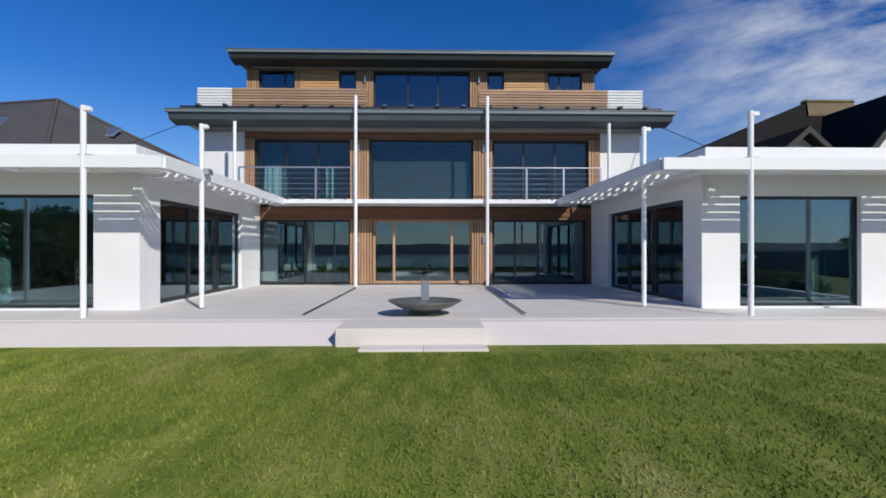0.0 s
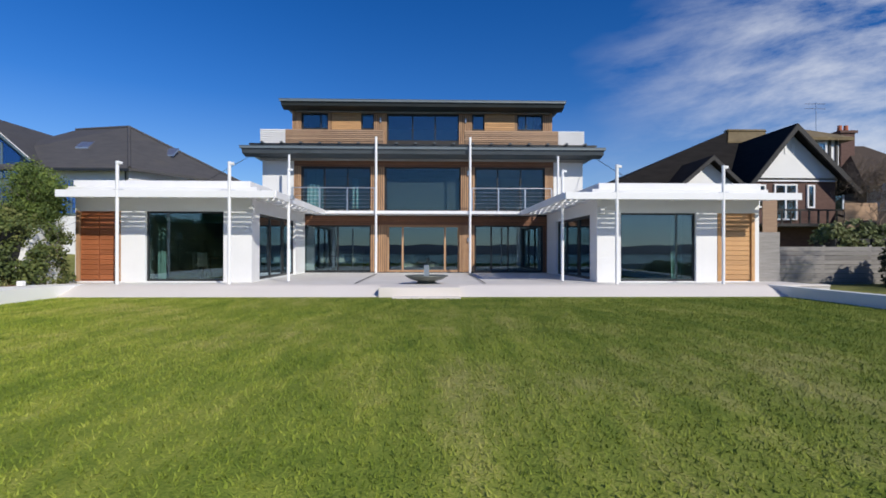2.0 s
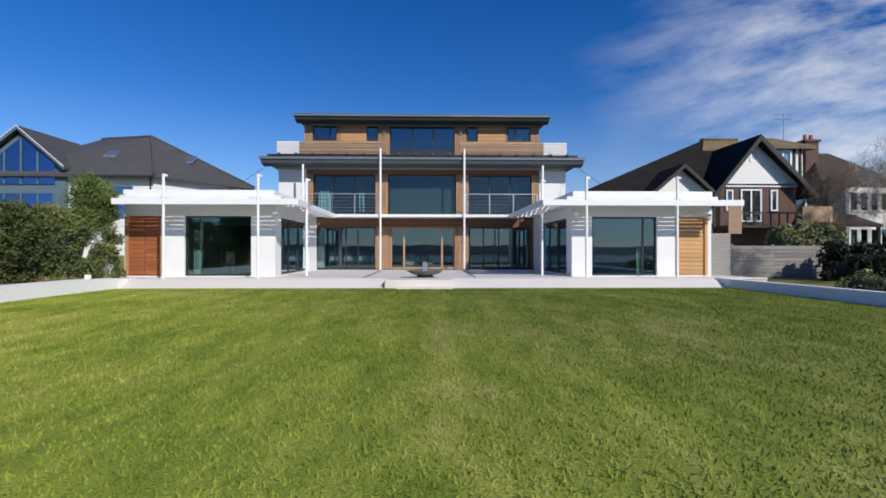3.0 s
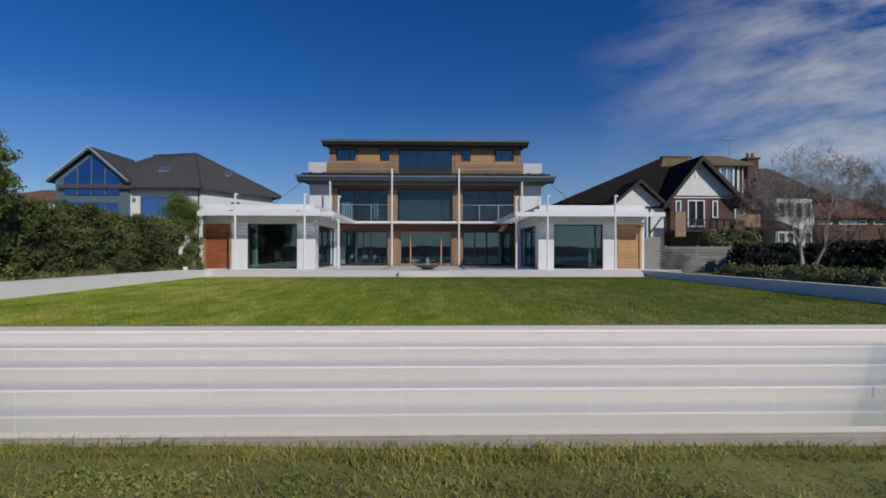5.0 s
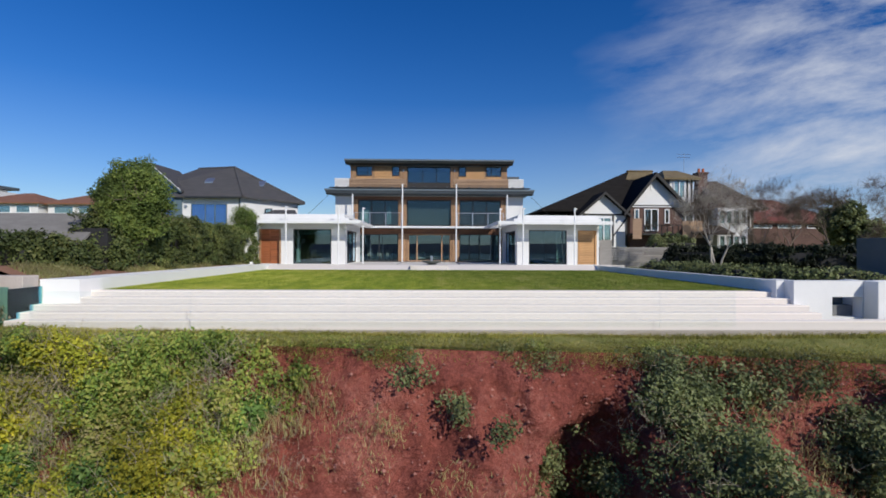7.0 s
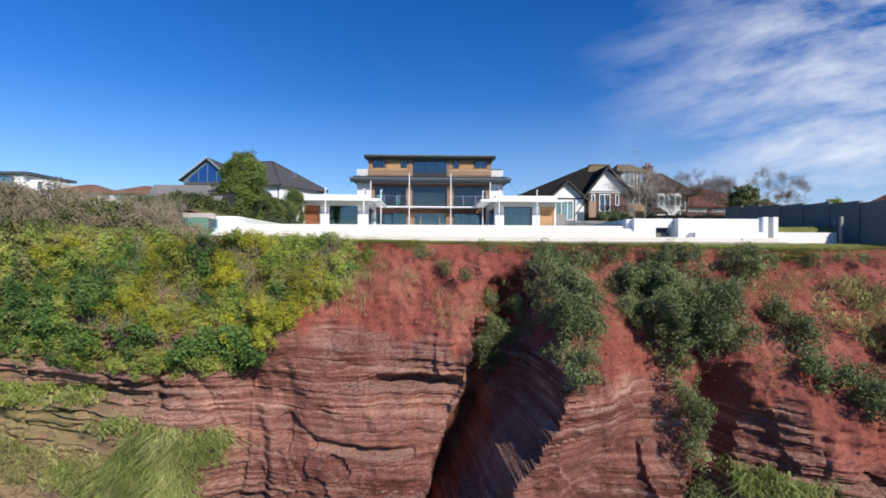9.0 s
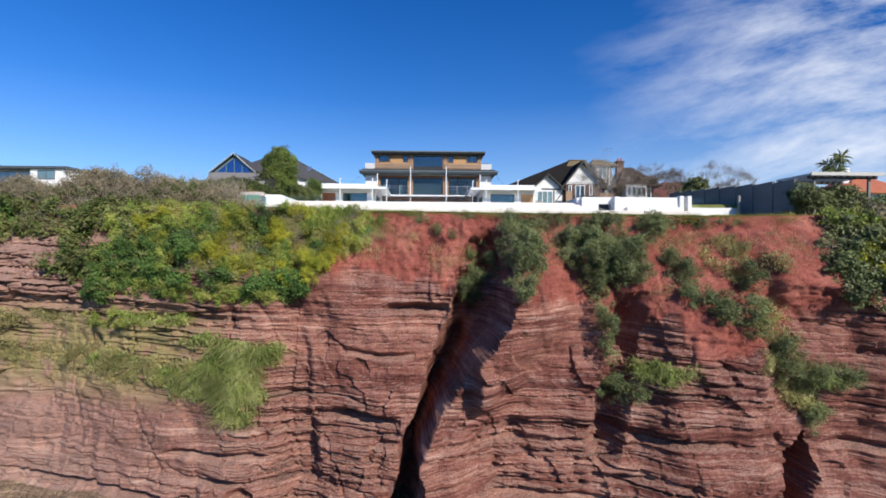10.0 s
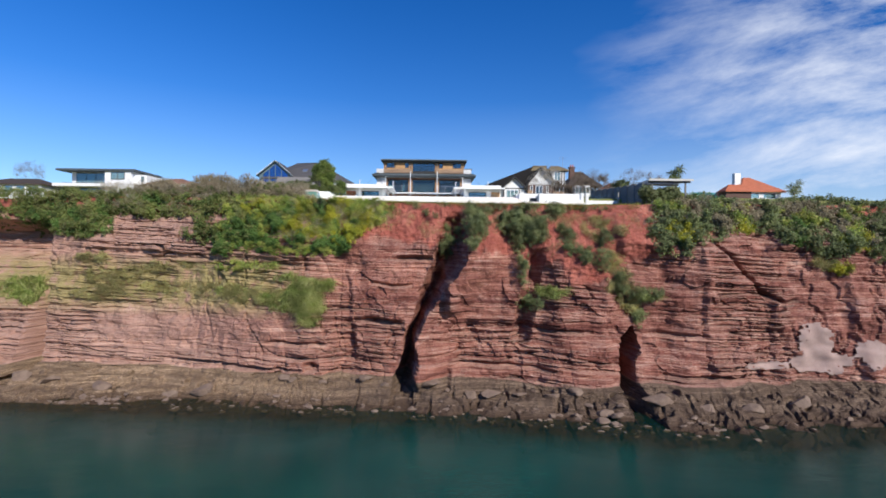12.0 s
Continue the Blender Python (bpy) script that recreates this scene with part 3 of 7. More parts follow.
def twigs(starts, length, rng, mat, name="twigs", radius=0.008, parent=None, rise=0.6):
    """Thin three-sided dry stems, in one mesh."""
    p = np.asarray(starts, float)
    k = len(p)
    d = rng.normal(size=(k, 3)) * 0.6 + np.array([0, -0.35, rise])
    d /= np.linalg.norm(d, axis=1)[:, None]
    q = p + d * length * (0.4 + rng.random(k))[:, None]
    s = np.cross(d, rng.normal(size=(k, 3)))
    s /= np.linalg.norm(s, axis=1)[:, None] + 1e-9
    u = np.cross(d, s)
    v = np.stack([p + s * radius, p - s * 0.5 * radius + u * 0.87 * radius, p - s * 0.5 * radius - u * 0.87 * radius, q], 1).reshape(-1, 3)
    i = np.arange(k)[:, None] * 4
    f = np.concatenate([i + np.array([[0, 1, 3]]), i + np.array([[1, 2, 3]]), i + np.array([[2, 0, 3]])])
    return part(name, mesh_from(name, v, f, mat), mat, parent)

# ---- land, cliff and sea ----
RNG = np.random.default_rng(7)
CLIFF_X = [-95, -60, -47, -44, -41.8, -39.8, -34, -29, -24.5, -18.5, -11, -6, 4.6, 7.6, 12, 16, 20, 25, 31, 36, 42, 60, 100]
CLIFF_Y = [-3.0, -6.0, -5.0, -4.6, -4.6, -9.6, -10.0, -10.2, -10.8, -12.9, -14.6, -14.3, -15.0, -15.7, -16.8, -17.2, -17.9, -18.4, -18.0, -17.2, -16.8, -15, -12]
SHORE_X = [-95, -41, -29, -18, -7.5, 1, 10, 17, 25, 30, 39, 60, 100]
SHORE_Y = [-14, -18.0, -20.0, -20.8, -21.8, -23.0, -24.8, -27.2, -28.0, -28.0, -26.0, -23, -19]
SEA = -19.6


def brink(x):
    """y of the cliff's upper edge."""
    x = np.asarray(x, float)
    out = np.interp(x, CLIFF_X, CLIFF_Y) + np.interp(x, [-40, -20, -8, 4, 14, 24, 40], [1.8, 2.4, 2.4, 2.8, 3.2, 3.6, 3.2])
    return out + 0.35 * fnoise(x * 0.35, 0 * x, 0 * x, 4, 5)


def brink_z(x):
    return np.interp(x, [-95, -45, -30, -16, -9, 0, 10, 16, 28, 45, 100], [0.8, 0.1, 0.1, -0.1, -0.5, -0.62, -0.75, -0.9, -0.6, -0.5, -0.2])


def ground_z(x, y):
    x, y = np.asarray(x, float), np.asarray(y, float)
    z = 0.42 + 0.115 * np.clip(y - 14, 0, 34) * smooth(np.abs(x), 8, 26)
    inside = smooth(x, -13.0, -12.3) * (1 - smooth(x - 11.5 * (1 - smooth(y, -8.4, -7.2)), 10.9, 12.4)) * (1 - smooth(y, 30, 36))
    z = z * (1 - inside) - 0.56 * inside
    near = 1 - smooth(y - brink(x), 0.6, 4.2)
    return z * (1 - near) + brink_z(x) * near


def grid_faces(rows, cols):
    i = np.arange(rows - 1)[:, None] * cols + np.arange(cols - 1)[None, :]
    return np.stack([i, i + 1, i + cols + 1, i + cols], -1).reshape(-1, 4)


# ground sheet: from the brink back to the horizon
gx = np.concatenate([[-3000, -900, -300, -150], np.arange(-90, -30, 0.75), np.arange(-30, 34, 0.25), np.arange(34, 92, 0.75), [150, 300, 900, 3000]])
gs = np.concatenate([np.linspace(0, 10, 34), np.linspace(10.8, 70, 60), [100, 200, 600, 1500, 3500]])
X = np.broadcast_to(gx, (len(gs), len(gx)))
Y = brink(np.clip(X, -95, 95)) + gs[:, None]
Z = ground_z(X, Y) + 0.05 * fnoise(X * 0.8, Y * 0.8, 0 * X, 3, 9) * (gs[:, None] > 0.1)
Z[0] -= 0.3
part("ground", mesh_from("ground", np.stack([X, Y, Z], -1).reshape(-1, 3), grid_faces(*X.shape), GROUND, True), GROUND)
tagged(bpy.data.objects["ground"], "rough grass on the cliff top round the gardens", "ground", kind="structure")

# cliff sheet: rows go down from the brink
cx = np.concatenate([np.arange(-95, -48, 0.8), np.arange(-48, -14, 0.17), np.arange(-14, 14, 0.1), np.arange(14, 50, 0.16), np.arange(50, 96, 0.8)])
cv = np.concatenate([np.linspace(0, 0.24, 60)[:-1], np.linspace(0.24, 0.82, 190)[:-1], np.linspace(0.82, 1, 52)])


def cliff_point(x, v):
    top = brink_z(x)
    by, face, shore = brink(x), np.interp(x, CLIFF_X, CLIFF_Y), np.interp(x, SHORE_X, SHORE_Y)
    # v 0..0.24 upper slope, 0.24..0.82 rock face, 0.82..1 shore platform
    knee, foot = -5.0 + 1.0 * fnoise(x * 0.2, 0 * x, 0 * x, 2, 3), -17.5 + 0.4 * fnoise(x * 0.3, 0 * x, 0 * x, 2, 4)
    t1, t2, t3 = np.clip(v / 0.24, 0, 1), np.clip((v - 0.24) / 0.58, 0, 1), np.clip((v - 0.82) / 0.18, 0, 1)
    z = top + (knee - top) * t1 + (foot - knee) * t2
    y = by + (face - by) * t1 ** 1.15 - 1.3 * t2
    base = face - 1.3
    y = y + (shore - 3.0 - base) * t3
    z = z + (SEA - 1.0 - foot) * (0.82 * t3 + 0.18 * t3 ** 0.5)
    return y, z, t1, t2, t3


V = np.broadcast_to(cv[:, None], (len(cv), len(cx)))
X = np.broadcast_to(cx, V.shape).copy()
Y, Z, T1, T2, T3 = cliff_point(X, V)
# how far down the soft red earth reaches, in streaks
EARTH_X = [-95, -20, -12, -8, -5, 0, 4, 7, 12, 15, 18, 22, 26, 30, 38, 95]
EARTH_Z = [-1.2, -1.4, -2.0, -3.4, -4.2, -4.6, -4.6, -6.4, -6.8, -8.4, -7.4, -6.0, -4.6, -3.0, -2.4, -2.0]
soil = Z - np.interp(X, EARTH_X, EARTH_Z) + 1.8 * fnoise(X * 0.22, 0 * X, Z * 0.18, 3, 11) + 1.5 * fnoise(X * 0.9, 0 * X, Z * 0.28, 4, 12, 0.6)
EARTHY = smooth(soil, -0.7, 0.7) * (T3 <= 0.01)
rock = smooth(T1, 0.25, 0.7) * (1 - smooth(T3, 0.05, 0.4)) * (1 - 0.75 * EARTHY)
earth = np.clip(EARTHY + (1 - smooth(T1, 0.25, 0.7)), 0, 1) * (T3 <= 0.01) * smooth(V, 0.0, 0.03)
# beds: thin ledges of changing hardness, dipping gently
dip = Z + 0.045 * X * smooth(np.abs(X - 8), 0, 20) + 0.25 * fnoise(X * 0.08, 0 * X, Z * 0.1, 2, 21) + 0.05 * fnoise(X * 0.6, 0 * X, Z * 0.3, 2, 22)
slip = np.round(vnoise(X * 0.2, 0 * X, Z * 0.12, 45) * 4) / 4 - 0.5
dip = dip + 0.12 * slip
sets = vnoise(0 * X, X * 0.05, dip * 0.9, 30) - 0.5
beds = np.round(vnoise(0 * X, X * 0.10, dip * 3.4, 31) * 5) / 5 - 0.5
thin = np.round(vnoise(0 * X, X * 0.25, dip * 8.5, 33) * 3) / 3 - 0.5
gap = np.clip(1 - np.abs(vnoise(0 * X, X * 0.16, dip * 2.2, 35) - 0.5) * 22, 0, 1)
massive = smooth(dip, -17.6, -17.3) * (1 - smooth(dip, -16.5, -16.2)) * smooth(X, -6, -2)
block = fnoise(X * 0.16, 0 * X, Z * 0.13, 4, 41)
hewn = np.round((block + 0.15 * fnoise(X * 0.5, 0 * X, Z * 0.5, 2, 42)) * 3.5) / 3.5
block = (0.5 * block + 0.5 * hewn) * np.interp(X, [-38, -14, -8, 4], [0.35, 0.45, 0.9, 1.0])
face_rough = fnoise(X * 0.9, Y * 0.3, Z * 0.9, 4, 43)
crack = np.clip(1 - np.abs(fnoise(X * 0.33 + 0.05 * Z, 0 * X, Z * 0.16, 4, 47)) * 16, 0, 1)
crack *= smooth(fnoise(X * 0.12, 0 * X, Z * 0.12, 2, 48), 0.05, 0.4)
plain = np.clip(1.25 - ((X + 3.0) / 5.5) ** 2 - ((Z + 8.0) / 4.2) ** 2, 0, 1)
strength = (0.2 + 1.2 * smooth(vnoise(X * 0.13, 0 * X, Z * 0.22, 46), 0.25, 0.7)) * (1 - 0.85 * massive) * (1 - 0.6 * plain)
Y = Y - rock * (strength * (0.36 * beds + 0.32 * thin + 0.35 * sets - 0.42 * gap) + 1.6 * block + 0.35 * slip + 0.42 * face_rough + 0.3 * massive - 0.35 * crack)
rill = fnoise(X * 0.7 + 0.1 * Z, 0 * X, Z * 0.22, 5, 51, 0.6)
lumps = fnoise(X * 1.6, Y * 0.5, Z * 1.6, 4, 53, 0.6)
groove = np.clip(1 - np.abs(fnoise(X * 1.3, 0 * X, Z * 0.25, 3, 56)) * 5, 0, 1)
Y = Y - earth * (0.42 * rill + 0.34 * lumps - 0.1 * groove + 0.15 * fnoise(X * 3.1, Y, Z * 3.1, 3, 54, 0.65) + 0.6 * fnoise(X * 0.25, 0 * X, Z * 0.2, 2, 55))
# steps in plan: each bay swings out sharply on its west side and falls back to the east
STEPS_X = [-36, -27.5, -20.5, -13.4, -7.0, 2.2, 9.9, 18.9, 26.5, 33.5, 41.0]
STEPS_A = [0.2, 0.15, 0.2, 0.3, 0.6, 1.3, 0.9, 1.0, 0.6, 0.7, 0.5]
wx = X + 0.06 * (Z + 10) + 0.9 * fnoise(X * 0.25, 0 * X, Z * 0.22, 3, 57)
for sx_, sa_, nx_ in zip(STEPS_X, STEPS_A, STEPS_X[1:] + [48.0]):
    f = np.clip((wx - sx_) / (nx_ - sx_), 0, 1)
    Y = Y - (rock * 0.95 + earth * 0.25) * sa_ * smooth(wx, sx_ - 0.35, sx_ + 0.35) * (1 - f) ** 1.3 * smooth(fnoise(X * 0.1 + sx_, 0 * X, Z * 0.22, 2, 59), -0.45, 0.25)
# buttresses either side of the cleft
butt = smooth(Z, -4.6, -7.0) * (1 - smooth(T3, 0.0, 0.25))
for bx_, bw_, ba_ in ((-2.4, 2.1, 0.5), (15.0, 2.8, 0.8), (21.5, 2.0, -0.7), (-7.4, 1.1, -0.6), (28.5, 2.4, 0.5)):
    wob = 0.9 * fnoise(X * 0.3 + bx_, 0 * X, Z * 0.55, 3, 60) + 0.5 * (np.round(vnoise(0 * X, 0 * X + bx_, dip * 1.1, 65) * 3) / 3 - 0.5)
    Y = Y - butt * ba_ * (0.7 + 0.6 * np.round(vnoise(0 * X, 0 * X + bx_ * 2, dip * 0.7, 68) * 3) / 3) * smooth(bw_ - np.abs(X - bx_ + wob), -1.1, 0.8)
# the promontory east of the cleft, which shades it
prow = smooth(Z, -1.6, -3.6) * (1 - smooth(T3, 0.0, 0.3))
edge_x = np.interp(Z, [-18, -14, -10, -7, -4], [-0.6, -0.5, 1.4, 3.5, 4.5]) + 0.3 * fnoise(0 * X, 0 * X, Z * 0.6, 3, 62) + 0.4 * (np.round(vnoise(0 * X, 0 * X, dip * 1.1, 69) * 3) / 3 - 0.5)
Y = Y - 2.3 * prow * smooth(X, edge_x - 0.25, edge_x + 0.35) * (1 - smooth(X, edge_x + 1.2, edge_x + 4.6))
# a deep cleft leaning down to the west, a cave mouth, and a narrow inlet
cleft_x = np.interp(Z, [-18, -14, -10, -7, -4, -2], [-1.6, -1.0, 0.8, 2.3, 3.2, 3.4]) + 0.35 * fnoise(0 * X, 0 * X, Z * 0.45, 4, 61)
cleft_w = np.interp(Z, [-18, -15, -11, -8, -6, -3.5, -2.2, -1.2], [1.5, 0.8, 0.9, 2.0, 2.3, 1.9, 1.3, 0.3])
Y = Y + np.interp(Z, [-18, -6.5, -4.5, -2.5, -1.5], [4.0, 4.6, 4.0, 2.4, 0.6]) * np.clip(1 - np.abs(X - cleft_x + 0.35 * fnoise(X * 0.7, 0 * X, Z * 0.9, 3, 63)) / (0.68 * cleft_w), 0, 1) ** 0.42 * smooth(Z, -1.2, -3.2) * (1 - smooth(T3, 0.2, 0.7))
cave_w = np.interp(Z, [-18.6, -16.4, -15.0, -13.4, -12.4], [0.8, 0.7, 1.0, 0.7, 0.2])
Y = Y + 6.0 * np.clip(1 - np.abs(X - 19.2 - 0.1 * (Z + 16) + 0.5 * fnoise(X * 0.8, 0 * X, Z * 0.8, 3, 64)) / cave_w, 0, 1) ** 0.4 * smooth(Z, -12.4, -13.2) * (1 - smooth(T3, 0.4, 0.8))
second = np.clip(1 - np.abs(X - 10.4 - 0.2 * (Z + 9)) / 0.9, 0, 1) ** 0.6 * smooth(Z, -5.0, -6.5) * smooth(Z, -15.0, -13.0)
Y = Y + 1.6 * second
# a ledge line climbing to the west, deep under the east top
ramp_z = np.interp(X, [27.0, 29.5, 33.0, 36.0], [-4.0, -6.5, -9.6, -10.4])
ramp_z = ramp_z + 0.9 * fnoise(X * 0.5, 0 * X, 0 * X, 4, 67)
Y = Y + 0.75 * np.clip(1 - np.abs(Z - ramp_z) / 0.4, 0, 1) * smooth(X, 26.5, 28) * (1 - smooth(X, 35, 37))
for bx_, bz_, bw_, bh_, bd_ in ((-4.2, -12.6, 2.6, 0.5, 1.3), (-15.0, -7.2, 4.5, 0.3, 0.7), (-12.0, -14.9, 3.5, 0.3, 0.9), (-19.0, -17.2, 9.0, 0.22, 0.8), (8.0, -16.5, 5.0, 0.3, 1.0), (12.0, -13.0, 4.0, 0.3, 0.8), (24.0, -13.4, 3.0, 0.35, 0.8), (-1.0, -6.4, 2.2, 0.35, 0.9), (-3.0, -9.0, 2.2, 0.25, 0.8), (-10.6, -17.0, 0.8, 0.6, 1.6), (28.0, -17.2, 6.0, 0.3, 0.8)):
    # undercut beds
    Y = Y + bd_ * np.clip(1 - np.abs(X - bx_) / bw_, 0, 1) ** 0.5 * np.clip(1 - np.abs(Z - bz_ + 0.03 * (X - bx_) + 0.25 * fnoise(X * 0.5, 0 * X, 0 * X, 3, 66)) / bh_, 0, 1)
# the inlet beyond the west buttress: hollow below its brow, with a bank at its foot
hollow = (1 - smooth(X, -42.6, -41.4)) * (T3 < 0.3)
Y = Y + hollow * np.interp(Z, [-17.5, -11.5, -9.5, -6.0, -4.0, -2.4], [-5.5, -3.0, 0.0, 4.0, 4.5, 0.0])
# shore platform in low ledges and worn blocks
shelf = smooth(T3, 0.02, 0.2) * (1 - smooth(T3, 0.85, 1.0))
tilt = Z + 0.8 * fnoise(X * 0.10, Y * 0.35, 0 * X, 3, 71) + 0.22 * fnoise(X * 0.6, Y * 1.1, 0 * X, 3, 72)
ledge = np.floor(tilt / 0.5) * 0.5 + 0.5 * smooth(tilt / 0.5 - np.floor(tilt / 0.5), 0.75, 1.0)
joint = np.clip(1 - np.abs(fnoise(X * 0.5, Y * 0.35, 0 * X, 3, 74)) * 12, 0, 1) + np.clip(1 - np.abs(fnoise(X * 0.3 + 9, Y * 0.7, 0 * X, 3, 76)) * 12, 0, 1)
worn = fnoise(X * 0.55, Y * 0.55, 0 * X, 4, 77)
east_side = smooth(X, -4, 4)
Z = Z + shelf * ((ledge - Z) * (1 - 0.45 * east_side) + (0.42 + 0.5 * east_side) * worn - (0.34 + 0.2 * east_side) * joint + 0.10 * fnoise(X * 2.6, Y * 2.6, 0 * X, 3, 75))
Y[0] += 0.7
Z[0] -= 0.25
CLIFF_V = np.stack([X, Y, Z], -1)
cliff_mesh = mesh_from("cliff", CLIFF_V.reshape(-1, 3), grid_faces(*X.shape)[:, ::-1], CLIFF, False)
cliff_mesh.attributes.new("earth", "FLOAT", "POINT").data.foreach_set("value", EARTHY.ravel().astype(np.float32))
cliff_mesh.attributes.new("shore", "FLOAT", "POINT").data.foreach_set("value", smooth(T3, 0.0, 0.06).ravel().astype(np.float32))
soft_face = EARTHY[:-1, :-1] + EARTHY[1:, 1:] > 1.0
cliff_mesh.polygons.foreach_set("use_smooth", soft_face.ravel())
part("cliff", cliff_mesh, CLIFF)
tagged(bpy.data.objects["cliff"], "red sandstone sea cliff in thin beds, weathered earth on top", "cliff", kind="structure")
CX, CY, CZ, CT1, CT3 = X.ravel(), Y.ravel(), Z.ravel(), T1.ravel(), T3.ravel()

# sea, sea bed and the far shore of the bay
wxs = np.concatenate([[-4000, -400], np.arange(-95, 96, 2.0), [400, 4000]])
off = np.array([12.0, 0.5, -0.6, -1.6, -3.0, -5.0, -8.0, -14.0, -40.0, -4400.0])
WX, WO = np.broadcast_to(wxs, (len(off), len(wxs))), np.broadcast_to(off[:, None], (len(off), len(wxs)))
WY = np.interp(WX, SHORE_X, SHORE_Y) + WO
sea_mesh = mesh_from("water", np.stack([WX, WY, 0 * WX + SEA], -1).reshape(-1, 3), grid_faces(*WX.shape)[:, ::-1], WATER, True)
# shallows clear towards the shore
shallow = np.interp(-WO, [-12, 0.6, 1.6, 3.0, 5.0, 8.0, 14.0], [1, 0.95, 0.8, 0.5, 0.22, 0.06, 0.0])
sea_mesh.attributes.new("shallow", "FLOAT", "POINT").data.foreach_set("value", shallow.ravel().astype(np.float32))
part("water", sea_mesh, WATER)
tagged(bpy.data.objects["water"], "calm green sea water at the foot of the cliff", "sea", kind="structure")
BED = surface("sea_bed", (0.05, 0.06, 0.05), (0.12, 0.10, 0.07), 0.15, 2, 0.95, 0.3, 0.1)
part("sea_bed", box(-4000, 4000, -4500, -8, SEA - 5, SEA - 3.2), BED)
tagged(bpy.data.objects["sea_bed"], "dark sea bed under shallow water", "sea bed", kind="structure")
FAR = surface("far_hills", (0.008, 0.022, 0.07), (0.014, 0.032, 0.085), 0.002, 0.05, 1.0, 0.0, 0.01)
hx = np.linspace(-4000, 4000, 240)
hh = 42 + 40 * fnoise(hx * 0.0012, 0 * hx, 0 * hx, 4, 81)
hv = np.concatenate([np.stack([hx, 0 * hx - 3300, 0 * hx + SEA], -1), np.stack([hx, 0 * hx - 3500, hh], -1), np.stack([hx, 0 * hx - 4200, 0 * hx + SEA], -1)])
part("backdrop", mesh_from("backdrop", hv, grid_faces(3, 240), FAR, True), FAR)
tagged(bpy.data.objects["backdrop"], "distant dark blue hills across the bay", "hills", kind="structure")

# pale render facing on the east part of the cliff foot
FACING = surface("pink_render_facing", (0.25, 0.165, 0.145), (0.38, 0.28, 0.25), 0.8, 14, 0.95, 0.4, 0.03, coords="Position", wear=(0.34, 0.2, 0.17))
edge = 1.3 * fnoise(X * 0.8, 0 * X, Z * 1.3, 5, 77, 0.75)
inside = np.zeros(X.shape, bool)
for fx, fz, frx, frz in ((37.3, -14.0, 1.7, 2.3), (37.6, -15.9, 3.0, 1.1), (32.4, -16.1, 2.6, 0.5), (42.6, -15.0, 1.5, 1.4)):
    inside |= ((X - fx) / frx) ** 2 + ((Z - fz) / frz) ** 2 < 1 + edge
inside &= T3 < 0.3
PY = Y.copy()
for _ in range(9):
    PY[1:-1, 1:-1] = (PY[:-2, 1:-1] + PY[2:, 1:-1] + PY[1:-1, :-2] + PY[1:-1, 2:]) / 4
cells = inside[:-1, :-1] & inside[1:, :-1] & inside[:-1, 1:] & inside[1:, 1:]
keep = grid_faces(*X.shape)[cells.ravel()]
used, back = np.unique(keep, return_inverse=True)
fv = np.stack([X.ravel(), PY.ravel() - 0.2, Z.ravel()], -1)[used]
facing = part("render_facing", mesh_from("render_facing", fv, back.reshape(-1, 4)[:, ::-1], FACING, True), FACING)
tagged(facing, "pale pink render patches over the cliff foot", "render facing", kind="structure")

# ---- garden: patio, lawn, walls, steps to the cliff ----
PATIO, GRASS = 0.65, 0.37
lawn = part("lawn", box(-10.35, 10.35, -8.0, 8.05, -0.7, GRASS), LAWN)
tagged(lawn, "large mown green lawn with faint mowing stripes", "lawn", kind="structure")

patio = thing("patio", "pale stone patio in front of the house", "patio", (0, 12, -0.7), kind="structure")
part("base", box(-12.4, 12.4, 9.0, 18.6, -0.7, PATIO - 0.03), PAVING, patio)
part("apron", prism([(9.0, -0.7), (9.0, PATIO - 0.005), (8.75, PATIO - 0.02), (8.0, 0.385), (7.98, -0.7)], "x", -10.6, 10.3), STEP_STONE, patio, "sloping white stone apron down to the lawn")
part("coping", box(-12.4, 12.4, 8.96, 9.30, PATIO - 0.06, PATIO, bevel=0.01), STEP_STONE, patio)
part("landing", box(-1.45, 0.85, 7.9, 8.955, -0.7, PATIO, bevel=0.012), STEP_STONE, patio, "raised stone landing block on the step")
part("doorstep", box(-1.05, -0.112, 7.5, 7.895, -0.7, 0.405, bevel=0.01), STEP_STONE, patio)
part("doorstep", box(-0.108, 0.85, 7.5, 7.895, -0.7, 0.405, bevel=0.01), STEP_STONE, patio)
for x0 in (-2.36, 1.78):
    part("drain", box(x0 - 0.025, x0 + 0.025, 9.7, 16.6, PATIO, PATIO + 0.004), SHADOW_GAP, patio, "slot drain")

# low garden walls either side of the lawn
gw = part("garden_wall", prism([(9.3, -0.7), (9.3, PATIO), (7.4, 0.70), (-9.0, 0.74), (-9.0, -0.7)], "x", -11.5, -10.37), FRESH_WHITE)
tagged(gw, "broad low white rendered wall along the lawn", "garden wall", kind="structure")
gw = part("garden_wall", prism([(8.9, -0.7), (8.9, 0.66), (-8.7, 0.74), (-8.7, -0.7)], "x", 10.37, 10.625), WHITE)
tagged(gw, "low white rendered wall along the lawn", "garden wall", kind="structure")
for i in range(3):
    st = part("corner_step", box(10.3, 12.0 - 0.3 * i, 8.0 + 0.32 * i, 8.34 + 0.32 * i, -0.7, 0.42 + 0.077 * i, bevel=0.01), STEP_STONE)
    tagged(st, "white stone step at the patio corner", "step", kind="structure")

